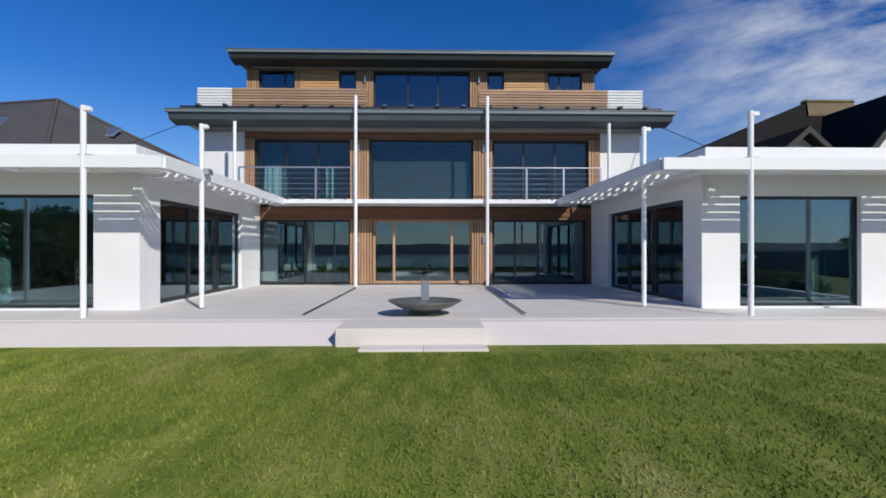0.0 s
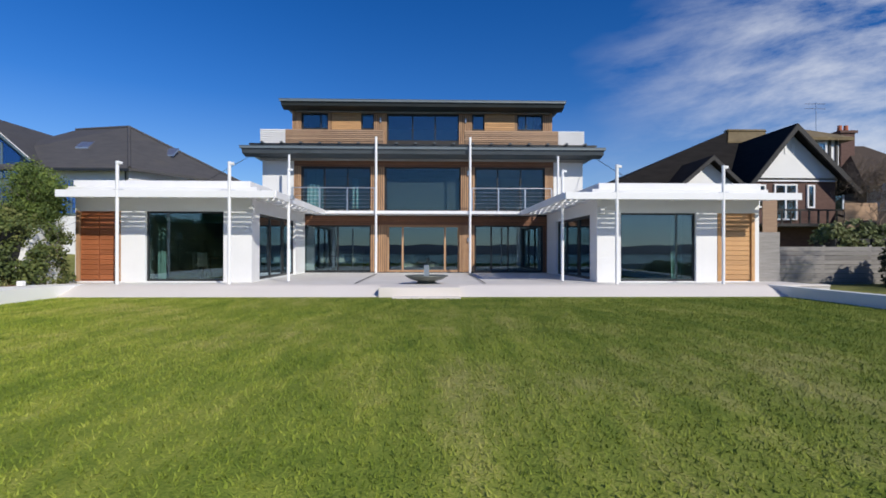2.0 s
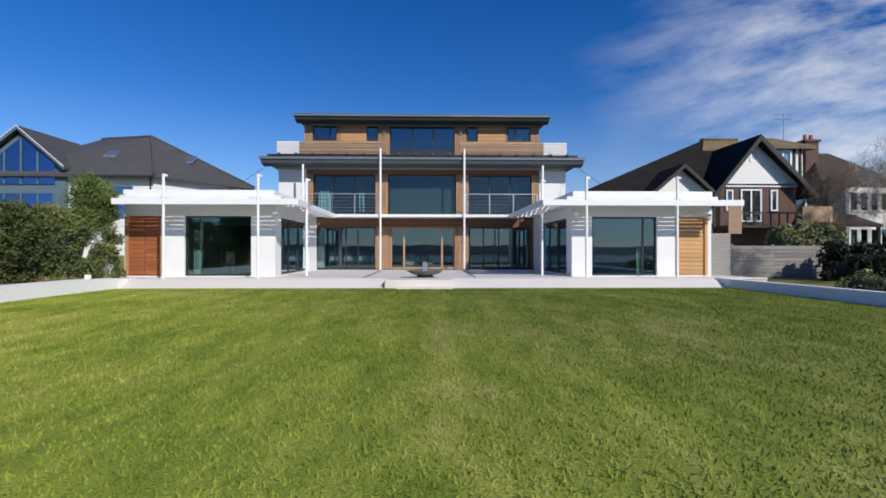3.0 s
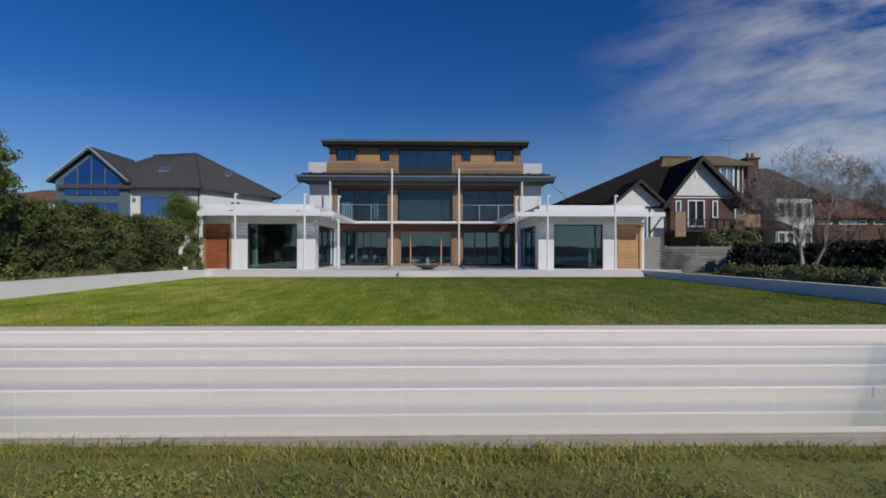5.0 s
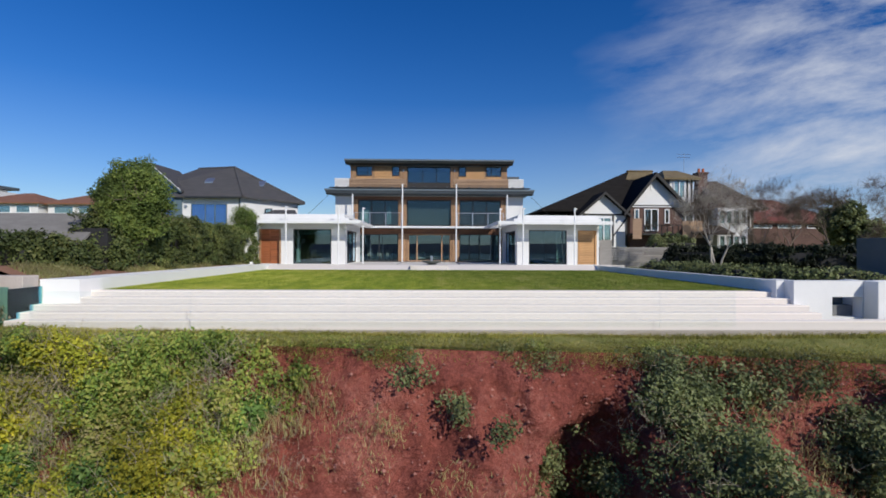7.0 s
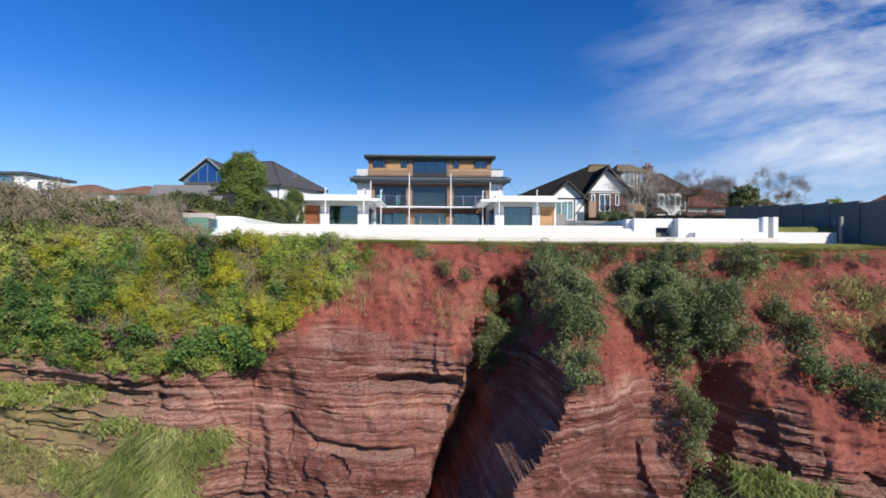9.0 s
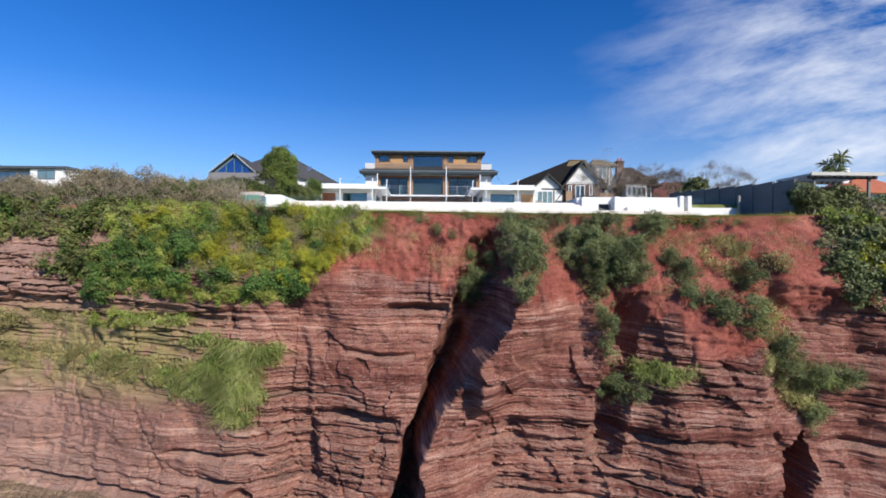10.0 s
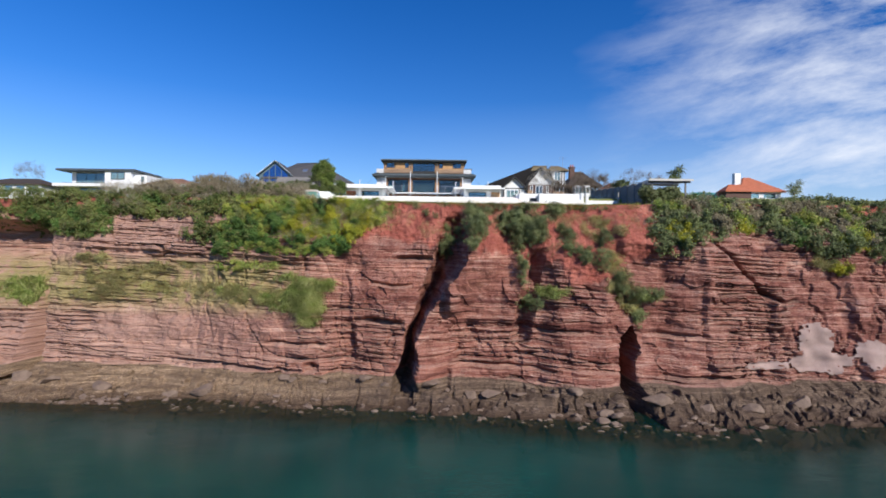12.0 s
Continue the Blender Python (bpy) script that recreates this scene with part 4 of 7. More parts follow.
light_box = part("garden_light", box(-11.25, -11.1, 7.7, 7.85, 0.70, 0.84, bevel=0.012), FRESH_WHITE)
tagged(light_box, "small white cube light on the garden wall", "light")

# wide flight of steps down to the cliff-top path
flight = thing("sea_steps", "wide flight of pale stone steps below the lawn", "steps", (0, -9.2, -0.8), kind="structure")
LEVELS = 5
for i in range(LEVELS):
    y1 = -8.0 - 0.48 * i
    z1 = GRASS - 0.162 * i
    # the lowest runs on as a landing past the east plinth
    x1 = 10.86 if i < 4 else 17.6
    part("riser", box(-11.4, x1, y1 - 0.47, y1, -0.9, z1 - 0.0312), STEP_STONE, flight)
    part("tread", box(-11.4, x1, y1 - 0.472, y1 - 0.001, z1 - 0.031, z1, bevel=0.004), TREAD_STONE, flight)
part("kerb", box(-12.6, 18.0, -10.52, -10.412, -0.95, -0.51, bevel=0.01), KERB, flight, "concrete kerb along the foot of the steps")

SEAL = surface("grey_seal", (0.40, 0.42, 0.42), (0.50, 0.52, 0.52), 4, 40, 0.6, 0.05, 0.002)
balustrade = thing("glass_balustrade", "frameless clear glass balustrade in front of the steps", "balustrade", (0, -10.55, -0.4))
for i in range(9):
    x0 = -10.62 + 2.07 * i
    pane = part("glass_panel", box(x0 + 0.012, x0 + 2.058, -10.556, -10.544, -0.398, 0.52), BALUSTRADE, balustrade)
    pane.visible_shadow = False
    if i in (2, 8):
        part("joint", box(x0 - 0.003, x0 + 0.003, -10.555, -10.545, -0.45, 0.52), SEAL, balustrade, "grey silicone joint")

ret_pane = part("glass_panel", box(-11.37, -11.35, -10.3, -9.1, -0.5, 0.55), clear_glass("tinted_glass", (0.55, 0.8, 0.74)), balustrade, "green-tinted return panel")
ret_pane.visible_shadow = False

# terrace east of the steps: plinth, niche wall, bench and glass
plinth = part("plinth_wall", pierced("x", -9.1, -8.75, 10.88, 12.75, -0.9, 0.75, [(11.8, 12.72, -0.33, 0.27)]), WHITE)
tagged(plinth, "white rendered plinth wall with a square niche", "wall", kind="structure")
side = part("plinth_return", box(10.63, 10.88, -9.1, -8.0, -0.6, 0.75), WHITE)
tagged(side, "white rendered end of the garden wall", "wall", kind="structure")
niche = part("niche_back", box(11.9, 12.9, -8.3, -8.2, -0.6, 0.4), CONCRETE)
tagged(niche, "grey concrete back of a niche", "wall", kind="structure")
niche_seat = part("niche_seat", box(11.82, 12.7, -8.74, -8.31, -0.6, 0.0, bevel=0.01), CONCRETE)
tagged(niche_seat, "grey concrete seat inside the niche", "bench", kind="structure")
pier = part("pier", box(12.76, 13.1, -9.6, -8.2, -0.6, 0.75, bevel=0.01), WHITE)
tagged(pier, "square white rendered pier", "pier", kind="structure")
terr = part("terrace_wall", box(13.1, 17.5, -9.1, -8.8, -0.6, 0.76, bevel=0.01), WHITE)
tagged(terr, "long white rendered terrace wall", "wall", kind="structure")
bench = part("bench_wall", box(13.6, 17.4, -9.75, -9.1, -0.6, 0.02, bevel=0.01), WHITE)
tagged(bench, "low white rendered bench wall", "bench", kind="structure")
for x0 in (17.5, 18.05):
    pier = part("pier", box(x0, x0 + 0.28, -9.3, -8.8, -0.6, 0.86, bevel=0.01), WHITE)
    tagged(pier, "square white rendered pier", "pier", kind="structure")
low_wall = part("low_wall", box(18.34, 21.6, -9.2, -8.95, -0.6, 0.05, bevel=0.01), WHITE)
tagged(low_wall, "low white wall carrying glass panels", "wall", kind="structure")
glass_e = thing("glass_balustrade", "clear glass panels on a low white wall", "balustrade", (20, -9.07, 0.05))
for i in range(2):
    pane = part("glass_panel", box(18.4 + 1.6 * i, 19.96 + 1.6 * i, -9.076, -9.064, 0.052, 0.74), BALUSTRADE, glass_e)
    pane.visible_shadow = False
# west end of the steps: rendered retaining wall and a glass screen on the return
ret = part("retaining_wall", box(-13.0, -11.52, -9.6, -9.0, -0.7, 0.86, bevel=0.015), surface("stained_render", (0.42, 0.35, 0.31), (0.62, 0.55, 0.50), 0.8, 25, 0.9, 0.2, 0.006, wear=(0.3, 0.24, 0.2)))
tagged(ret, "stained pinkish render retaining wall", "wall", kind="structure")
ret = part("end_wall", box(-14.1, -13.35, -10.4, -9.9, -0.7, 0.62, bevel=0.015), WHITE)
tagged(ret, "short white rendered end wall", "wall", kind="structure")
glass_w = thing("glass_screen", "green-tinted glass screen at the end of the steps", "balustrade", (-12.3, -10.2, -0.5))
for i in range(2):
    pane = part("glass_panel", box(-13.3 + 0.95 * i, -12.38 + 0.95 * i, -10.206, -10.194, -0.48, 0.6), bpy.data.materials["tinted_glass"], glass_w)
    pane.visible_shadow = False
part("post", box(-12.39, -12.36, -10.24, -10.16, -0.5, 0.62), STEEL, glass_w)

# fire bowl with its bubble column on the patio
bowl = thing("fire_bowl", "wide shallow patinated metal bowl on the patio", "bowl", (-0.1, 9.75, PATIO))
bm = bmesh.new()
prof = [(0.0, 0.10), (0.25, 0.06), (0.5, 0.13), (0.68, 0.235), (0.70, 0.25), (0.66, 0.25), (0.48, 0.17), (0.24, 0.11), (0.0, 0.10)]
rings = [[bm.verts.new((-0.1 + r * math.cos(2 * math.pi * i / 36), 9.75 + r * math.sin(2 * math.pi * i / 36), PATIO + z)) for i in range(36)] for r, z in prof[1:-1]]
for a, b in zip(rings, rings[1:]):
    for i in range(36):
        j = (i + 1) % 36
        bm.faces.new((a[i], a[j], b[j], b[i]))
bm.faces.new(rings[0][::-1])
bm.faces.new(rings[-1])
part("basin", bm, BOWL, bowl, smooth=True)
part("foot", tube((-0.1, 9.75, PATIO), (-0.1, 9.75, PATIO + 0.08), 0.34, 0.26, 20), BOWL, bowl)
part("plinth", box(-0.19, -0.02, 10.3, 10.45, PATIO, PATIO + 0.56, bevel=0.008), STEEL, bowl, "upright steel plinth behind the bowl")

# raised bed of bare soil along the west wall
bx = np.linspace(-11.52, -16.0, 26)
by = np.linspace(-9.0, 8.2, 90)
BX, BY = np.meshgrid(bx, by)
BZ = 0.70 + 0.35 * smooth(-BX, 11.6, 13.0) + 0.10 * fnoise(BX * 1.3, BY * 1.3, 0 * BX, 4, 19) - 0.5 * smooth(-BX, 14.5, 16.0)
bed = part("soil_bed", mesh_from("soil_bed", np.stack([BX, BY, BZ], -1).reshape(-1, 3), grid_faces(*BX.shape)[:, ::-1], SOIL, True), SOIL)
tagged(bed, "raised bed of bare reddish soil and dry grass", "soil", kind="structure")

# ---- the house ----
house = thing("house", "three-storey modern white and cedar house with flat-roofed wings", "house", (-0.28, 18.5, -0.7))
FY = 18.2                       # main front
C0 = -0.28                      # its middle


# ground and first floor front wall, with openings
GL, GC, GR = (-6.03, -2.8), (-2.02, 1.46), (2.2, 5.5)
FL, FC, FR = (-6.1, -2.8), (-2.13, 1.52), (2.2, 5.6)
part("wall", box(-7.95, -6.46, FY, FY + 0.3, -0.7, 6.3), WHITE, house, "white rendered wall")
part("wall", box(6.01, 7.43, FY, FY + 0.3, -0.7, 6.3), WHITE, house, "white rendered wall")
part("wall", pierced("x", FY, FY + 0.3, -6.46, 6.01, -0.7, 6.3, [(*GL, 0.66, 2.9), (*GC, 0.66, 2.9), (*GR, 0.66, 2.9), (*FL, 3.62, 5.68), (*FC, 3.58, 5.72), (*FR, 3.62, 5.68)]), BLACK_WOOD, house, "dark backing behind the cedar boards")
part("wall", box(-7.95, -7.65, FY + 0.3, 27.0, -0.7, 6.3), WHITE, house)
part("wall", box(7.13, 7.43, FY + 0.3, 27.0, -0.7, 6.3), WHITE, house)
part("wall", box(-7.95, 7.43, 27.0, 27.3, -0.7, 6.3), WHITE, house)
part("floor_slab", box(-7.65, 7.13, FY + 0.3, 27.0, 0.4, PATIO), ROOM_FLOOR, house)
part("floor_slab", box(-7.65, 7.13, FY + 0.3, 27.0, 2.98, 3.55), ROOM_WALL, house)
part("floor_slab", box(-7.65, 7.13, FY + 0.3, 27.0, 5.85, 6.28), ROOM_WALL, house)
for x0 in (-2.55, 1.85):
    part("partition", box(x0, x0 + 0.14, FY + 0.32, 24.0, PATIO, 2.98), ROOM_WALL, house)
    part("partition", box(x0, x0 + 0.14, FY + 0.32, 27.0, 3.55, 5.85), ROOM_WALL, house)
part("partition", box(-7.6, 7.1, 24.0, 24.15, PATIO, 2.98), ROOM_WALL, house)
part("partition", box(-7.6, 7.1, 23.0, 23.15, 3.55, 5.85), ROOM_WALL, house)

window(house, "x", FY + 0.14, *GL, 0.66, 2.9, (-4.39,), label="dark-framed sliding patio door")
window(house, "x", FY + 0.14, *GR, 0.66, 2.9, (3.0, 3.82), label="dark-framed sliding patio door")
window(house, "x", FY + 0.14, *GC, 0.66, 2.9, (-1.28, 0.76), mat=CEDAR, wide=0.085, label="cedar-framed glazed entrance doors")
window(house, "x", FY + 0.14, *FL, 3.62, 5.68, (-5.02, -3.92), glass=UPPER_WINDOW, label="dark-framed balcony doors")
window(house, "x", FY + 0.14, *FR, 3.62, 5.68, (3.3, 4.42), glass=UPPER_WINDOW, label="dark-framed balcony doors")
window(house, "x", FY + 0.14, *FC, 3.58, 5.72, glass=UPPER_WINDOW, label="large picture window with a slatted blind")
bl = ribs("x", FY + 0.34, FY + 0.352, FC[0] + 0.1, FC[1] - 0.1, 3.64, 5.62, 0.085, 0.03, False)
tagged(part("blind", bl, BLIND, house, "grey slatted blind behind the glass"), kind="stuff")

# vertical cedar battens between the openings, boards over them
def clad(name, x0, x1, z0, z1, upright=True, mat=None, y=FY, pitch=0.098, label=""):
    m = mat or (CEDAR if upright else CEDAR_H)
    return tagged(part(name, ribs("x", y - 0.045, y - 0.004, x0, x1, z0, z1, pitch, 0.026 if upright else 0.018, upright), m, house, label), kind="stuff")


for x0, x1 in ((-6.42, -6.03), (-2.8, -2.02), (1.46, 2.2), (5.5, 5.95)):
    clad("cladding", x0, x1, 0.66, 2.9, mat=SHADED_CEDAR if abs(x0) > 5 else None)
clad("cladding", -6.42, 5.95, 2.9, 3.34, False, SHADED_CEDAR, pitch=0.09)
for x0, x1 in ((-6.45, -6.1), (-2.8, -2.13), (1.52, 2.2), (5.6, 6.0)):
    clad("cladding", x0, x1, 3.55, 5.72)
clad("cladding", -6.45, 6.0, 5.7, 6.08, False, SHADED_CEDAR, pitch=0.09)

# first-floor deck on steel outriggers, its railings and the tall white poles
part("deck", box(-5.4, 4.9, 16.95, FY - 0.05, 3.36, 3.5, bevel=0.01), WHITE_METAL, house, "white-edged balcony deck")
for x0, x1 in ((-6.25, -2.5), (1.95, 5.65)):
    rail = part("railing", tube((x0, 17.05, 4.55), (x1, 17.05, 4.55), 0.025), STEEL, house, "steel balcony railing")
    k = 3
    for i in range(k + 1):
        x = x0 + (x1 - x0) * i / k
        part("post", box(x - 0.028, x + 0.028, 17.03, 17.08, 3.5, 4.54), STEEL, rail)
    for z in (3.68, 3.85, 4.02, 4.19, 4.36):
        part("wire", tube((x0, 17.055, z), (x1, 17.055, z), 0.006, sides=5), STEEL, rail)
    for i in range(8):
        x = x0 + 0.25 + (x1 - x0 - 0.5) * i / 7
        part("bracket", box(x - 0.03, x + 0.03, 16.9, 17.2, 3.5, 3.56), SLATE_GREY, rail)
for x, y, top in ((-2.42, 16.85, 6.85), (1.86, 16.85, 6.85), (-6.4, 17.1, 6.05), (5.95, 17.1, 6.05)):
    part("pole", tube((x, y, PATIO if top > 6.5 else 3.5), (x, y, top), 0.055, sides=12), WHITE_METAL, house, "slender white steel pole")
for x, y, top in ((-9.5, 9.3, 4.4), (-6.13, 9.3, 4.4), (-4.76, 10.9, 4.47), (4.56, 10.95, 4.47), (5.84, 9.3, 4.38), (9.22, 9.3, 4.38)):
    pole = part("pole", tube((x, y, PATIO), (x, y, top), 0.05, sides=12), WHITE_METAL, house, "slender white steel canopy pole")
    part("lamp", box(x + 0.02, x + 0.14, y - 0.05, y + 0.05, top - 0.1, top - 0.02, bevel=0.01), WHITE_METAL, pole)
    part("bracket", box(x - 0.10, x + 0.16, y - 0.03, y + 0.18, 3.42, 3.54, bevel=0.008), STEEL, pole)

# wide eaves over the first floor: fascia, sloping soffit, thin roof
def eave(x0, x1, y0, y1, z0, z1, inset, parent, label="", under=None):
    """A thin roof edge over a recessed dark board, with a soffit that rises to the rim."""
    bm = prism([(x0 + inset, z0 - 0.12), (x0 + 0.1, z0 + 0.06), (x0 + 0.1, z1), (x1 - 0.1, z1), (x1 - 0.1, z0 + 0.06), (x1 - inset, z0 - 0.12)], "y", y0 + 0.6, y1)
    under = under or SLATE_GREY
    roof = part("roof", bm, under, parent, label)
    part("rim", box(x0 - 0.05, x1 + 0.05, y0 - 0.04, y1, z1 - 0.02, z1 + 0.09, bevel=0.01), RIM, roof)
    part("rim_flashing", box(x0 - 0.07, x1 + 0.07, y0 - 0.06, y0 + 0.1, z1 + 0.09, z1 + 0.105), RIM, roof)
    part("fascia", prism([(y0 + 0.02, z1 - 0.021), (y0 + 0.10, z0 + 0.0), (y0 + 0.6, z0 - 0.10), (y0 + 0.6, z1 - 0.021)], "x", x0 + 0.02, x1 - 0.02), under, roof)
    part("soffit", box(x0 + inset, x1 - inset, y0 + 0.62, y0 + 1.2, z0 - 0.16, z0 - 0.121), SOFFIT, roof)
    return roof


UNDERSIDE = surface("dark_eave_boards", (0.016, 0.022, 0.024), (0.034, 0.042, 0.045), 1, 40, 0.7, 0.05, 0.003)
RIM = surface("pale_grey_roof_rim", (0.12, 0.155, 0.175), (0.17, 0.205, 0.23), 1.5, 50, 0.45, 0.05, 0.003)
SOFFIT = surface("grey_soffit", (0.20, 0.19, 0.175), (0.28, 0.265, 0.245), 1, 40, 0.8, 0.05, 0.003)
eave(-8.55, 8.1, 17.0, 27.6, 6.12, 6.34, 0.7, house, "flat grey metal roof with deep eaves")
gutter = part("gutter", box(-8.3, 7.85, 17.35, 17.75, 6.555, 6.63), BLACK_FRAME, house, "dark shadow-gap roof edge")
for i in range(18):
    x = -7.7 + i * 15.0 / 17
    part("bracket", box(x - 0.06, x + 0.06, 17.25, 17.8, 6.63, 6.69), SLATE_GREY, gutter)

# parapet of the roof terrace: white ends, cedar slats
def slatted(x0, x1, mat, back, label):
    """A parapet of horizontal slats on a dark backing board."""
    board = part("parapet", box(x0, x1, 17.985, 18.03, 6.62, 7.38), back, house, label)
    k, first = 8, None
    for i in range(k):
        z0, z1 = 6.66 + 0.76 * i / k, 6.66 + 0.76 * (i + 1) / k - 0.02
        if first is None:
            first = part("slat", box(x0, x1, 17.9, 17.975, z0, z1, bevel=0.008), mat, board)
        else:
            o = new("slat", first.data)
            o.parent = board
            o.location = first.location + Vector((0, 0, 0.76 * i / k))


for x0, x1 in ((-7.97, -6.8), (6.17, 7.42)):
    slatted(x0, x1, WHITE, WHITE, "white slatted parapet end")
for x, y0 in ((-7.97, 18.04), (7.3, 18.04)):
    part("parapet", box(x, x + 0.12, y0, 22.0, 6.68, 7.42), WHITE, house)
for x0, x1 in ((-6.8, -2.19), (1.67, 6.17)):
    slatted(x0 + 0.004, x1 - 0.004, CEDAR_DARK, BLACK_WOOD, "weathered cedar slat parapet")
part("roof_deck", box(-8.0, 7.45, 17.85, 27.0, 6.36, 6.62), SLATE_GREY, house)

# top storey
TY = 19.9
TOPS = [(-6.5, -5.16, 7.9, 8.72), (-3.49, -2.83, 7.9, 8.74), (-2.16, 1.53, 7.3, 8.66), (2.21, 2.84, 7.9, 8.74), (4.55, 5.87, 7.9, 8.72)]
part("wall", pierced("x", TY, TY + 0.25, -6.98, 6.36, 6.62, 8.95, TOPS), BLACK_WOOD, house)
for x in (-6.98, 6.11):
    part("wall", box(x, x + 0.25, TY + 0.25, 26.5, 6.62, 8.95), CEDAR_H, house)
part("wall", box(-6.98, 6.36, 26.5, 26.75, 6.62, 8.95), WHITE, house)
part("floor_slab", box(-6.7, 6.1, TY + 0.25, 26.5, 6.63, 6.75), ROOM_FLOOR, house)
part("partition", box(-6.7, 6.1, 23.5, 23.6, 6.76, 8.9), ROOM_WALL, house)
splits = [(-5.55,), (), (-0.86, 0.3), (), (5.0,)]
for (a, b, c, d), sp in zip(TOPS, splits):
    window(house, "x", TY + 0.1, a, b, c, d, sp, wide=0.06, label="dark-framed top-floor window")
for x0, x1 in ((-6.98, -6.5), (-5.16, -4.98), (-2.83, -2.16), (1.53, 2.21), (4.38, 4.55), (5.87, 6.36)):
    clad("cladding", x0, x1, 6.7, 8.85, True, None, TY)
for x0, x1 in ((-4.98, -3.49), (2.84, 4.38)):
    clad("cladding", x0, x1, 6.7, 8.85, False, CEDAR_H, TY, 0.11)
for a, b in ((-6.5, -5.16), (-3.49, -2.83), (2.21, 2.84), (4.55, 5.87)):
    clad("cladding", a, b, 6.7, 7.86, False, CEDAR_H, TY, 0.11)
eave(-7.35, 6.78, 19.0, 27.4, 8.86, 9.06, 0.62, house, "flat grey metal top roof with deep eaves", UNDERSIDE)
part("rear_roof", box(5.9, 8.0, 23.5, 27.2, 8.15, 8.4, bevel=0.02), SLATE_GREY, house)
part("rear_wall", box(6.4, 7.4, 24.0, 27.0, 6.62, 8.15), WHITE, house)
for x in (-2.5, 1.86):
    for z, y in ((8.35, TY), (5.4, FY), (2.2, FY)):
        part("wall_lamp", tube((x, y - 0.1, z - 0.11), (x, y - 0.1, z + 0.11), 0.045, sides=10), STEEL, house, "small steel wall lamp")


# flat-roofed wings
def wing(side):
    s = 1 if side == "east" else -1
    y0, y1 = 10.7, 20.0

    def sp(a, b):
        """A span given from the middle outwards."""
        return (C0 + a, C0 + b) if s > 0 else (C0 - b, C0 - a)
    ex = 5.96 if s > 0 else 5.64
    win = (6.77, 9.37) if s > 0 else (6.57, 9.13)
    woody = (10.1, 11.4) if s > 0 else (9.92, 11.37)
    out = 11.55 if s > 0 else 11.4
    wx0, wx1 = sp(*win)
    dx0, dx1 = sp(*woody)
    o0, o1 = sp(ex, out)
    # front wall and inner side wall
    part("wall", pierced("x", y0, y0 + 0.35, o0, o1, -0.7, 3.5, [(wx0, wx1, 0.655, 2.98), (dx0, dx1, 0.66, 2.98)]), WHITE, house, "white rendered wing wall")
    ix = (o0, o0 + 0.3) if s > 0 else (o1 - 0.3, o1)
    part("wall", pierced("y", *ix, y0 + 0.35, FY - 0.06, -0.7, 3.5, [(11.5, 16.4, 0.655, 2.98)]), WHITE, house)
    oxx = (o1 - 0.3, o1) if s > 0 else (o0, o0 + 0.3)
    part("wall", box(*oxx, y0 + 0.35, y1, -0.7, 3.5), WHITE, house)
    part("wall", box(o0 if s > 0 else o0, o1, y1, y1 + 0.3, -0.7, 3.5), WHITE, house)
    part("floor_slab", box(o0 + 0.3, o1 - 0.3, y0 + 0.35, y1, 0.45, PATIO), ROOM_FLOOR, house)
    part("partition", box(dx0 - 0.2 if s > 0 else dx1, dx0 if s > 0 else dx1 + 0.2, y0 + 0.36, y1, PATIO, 3.4), ROOM_WALL, house)
    window(house, "x", y0 + 0.16, wx0, wx1, 0.655, 2.98, label="large fixed picture window in a dark frame", wide=0.06)
    mid = (13.2, 13.35, 15.0) if s > 0 else (13.1, 14.7, 14.85)
    window(house, "y", (ix[0] + ix[1]) / 2, 11.5, 16.4, 0.655, 2.98, mid, label="dark-framed sliding glass doors", wide=0.09)
    # timber doors, board by board
    wood = CEDAR_H if s > 0 else REDWOOD
    door = part("door", box(dx0 + 0.002, dx1 - 0.002, y0 + 0.10, y0 + 0.16, 0.66, 2.978), wood, house, "horizontal boarded cedar door panel" if s > 0 else "pair of red-brown boarded timber doors")
    leafs = [(dx0 + 0.13, dx1 - 0.13)] if s > 0 else [(dx0 + 0.12, (dx0 + dx1) / 2 - 0.02), ((dx0 + dx1) / 2 + 0.02, dx1 - 0.12)]
    for a, b in leafs:
        k = 13
        me = None
        for i in range(k):
            z0, z1 = 0.72 + 2.14 * i / k, 0.72 + 2.14 * (i + 1) / k - 0.014
            if me is None:
                first = part("board", box(a, b, y0 + 0.045, y0 + 0.098, z0, z1, bevel=0.006), wood, door)
                me = first
            else:
                o = new("board", me.data)
                o.parent = door
                o.location = me.location + Vector((0, 0, 2.14 * i / k))
    for a, b in ((dx0 + 0.003, dx0 + 0.115), (dx1 - 0.115, dx1 - 0.003)):
        part("jamb", box(a, b, y0 - 0.02, y0 + 0.095, 0.66, 2.975), wood if s > 0 else CEDAR, door)
    # canopy: solid inner part, open louvre slats at the rim
    rim_y, rim_x = 9.3, sp(4.5 if s > 0 else 4.48, out + (0.45 if s > 0 else -0.35))
    can = part("canopy", box(*sp(ex - 0.35, out + 0.1), y0 - 0.45, FY - 0.08, 3.42, 3.52), WHITE_METAL, house, "white canopy with open louvre slats")
    part("fascia", box(rim_x[0], rim_x[1], rim_y - 0.04, rim_y + 0.04, 3.30, 3.52, bevel=0.006), WHITE_METAL, can)
    inner_x = rim_x[0] if s > 0 else rim_x[1]
    part("fascia", box(inner_x - 0.04, inner_x + 0.04, rim_y + 0.05, 16.9, 3.30, 3.52, bevel=0.006), WHITE_METAL, can)
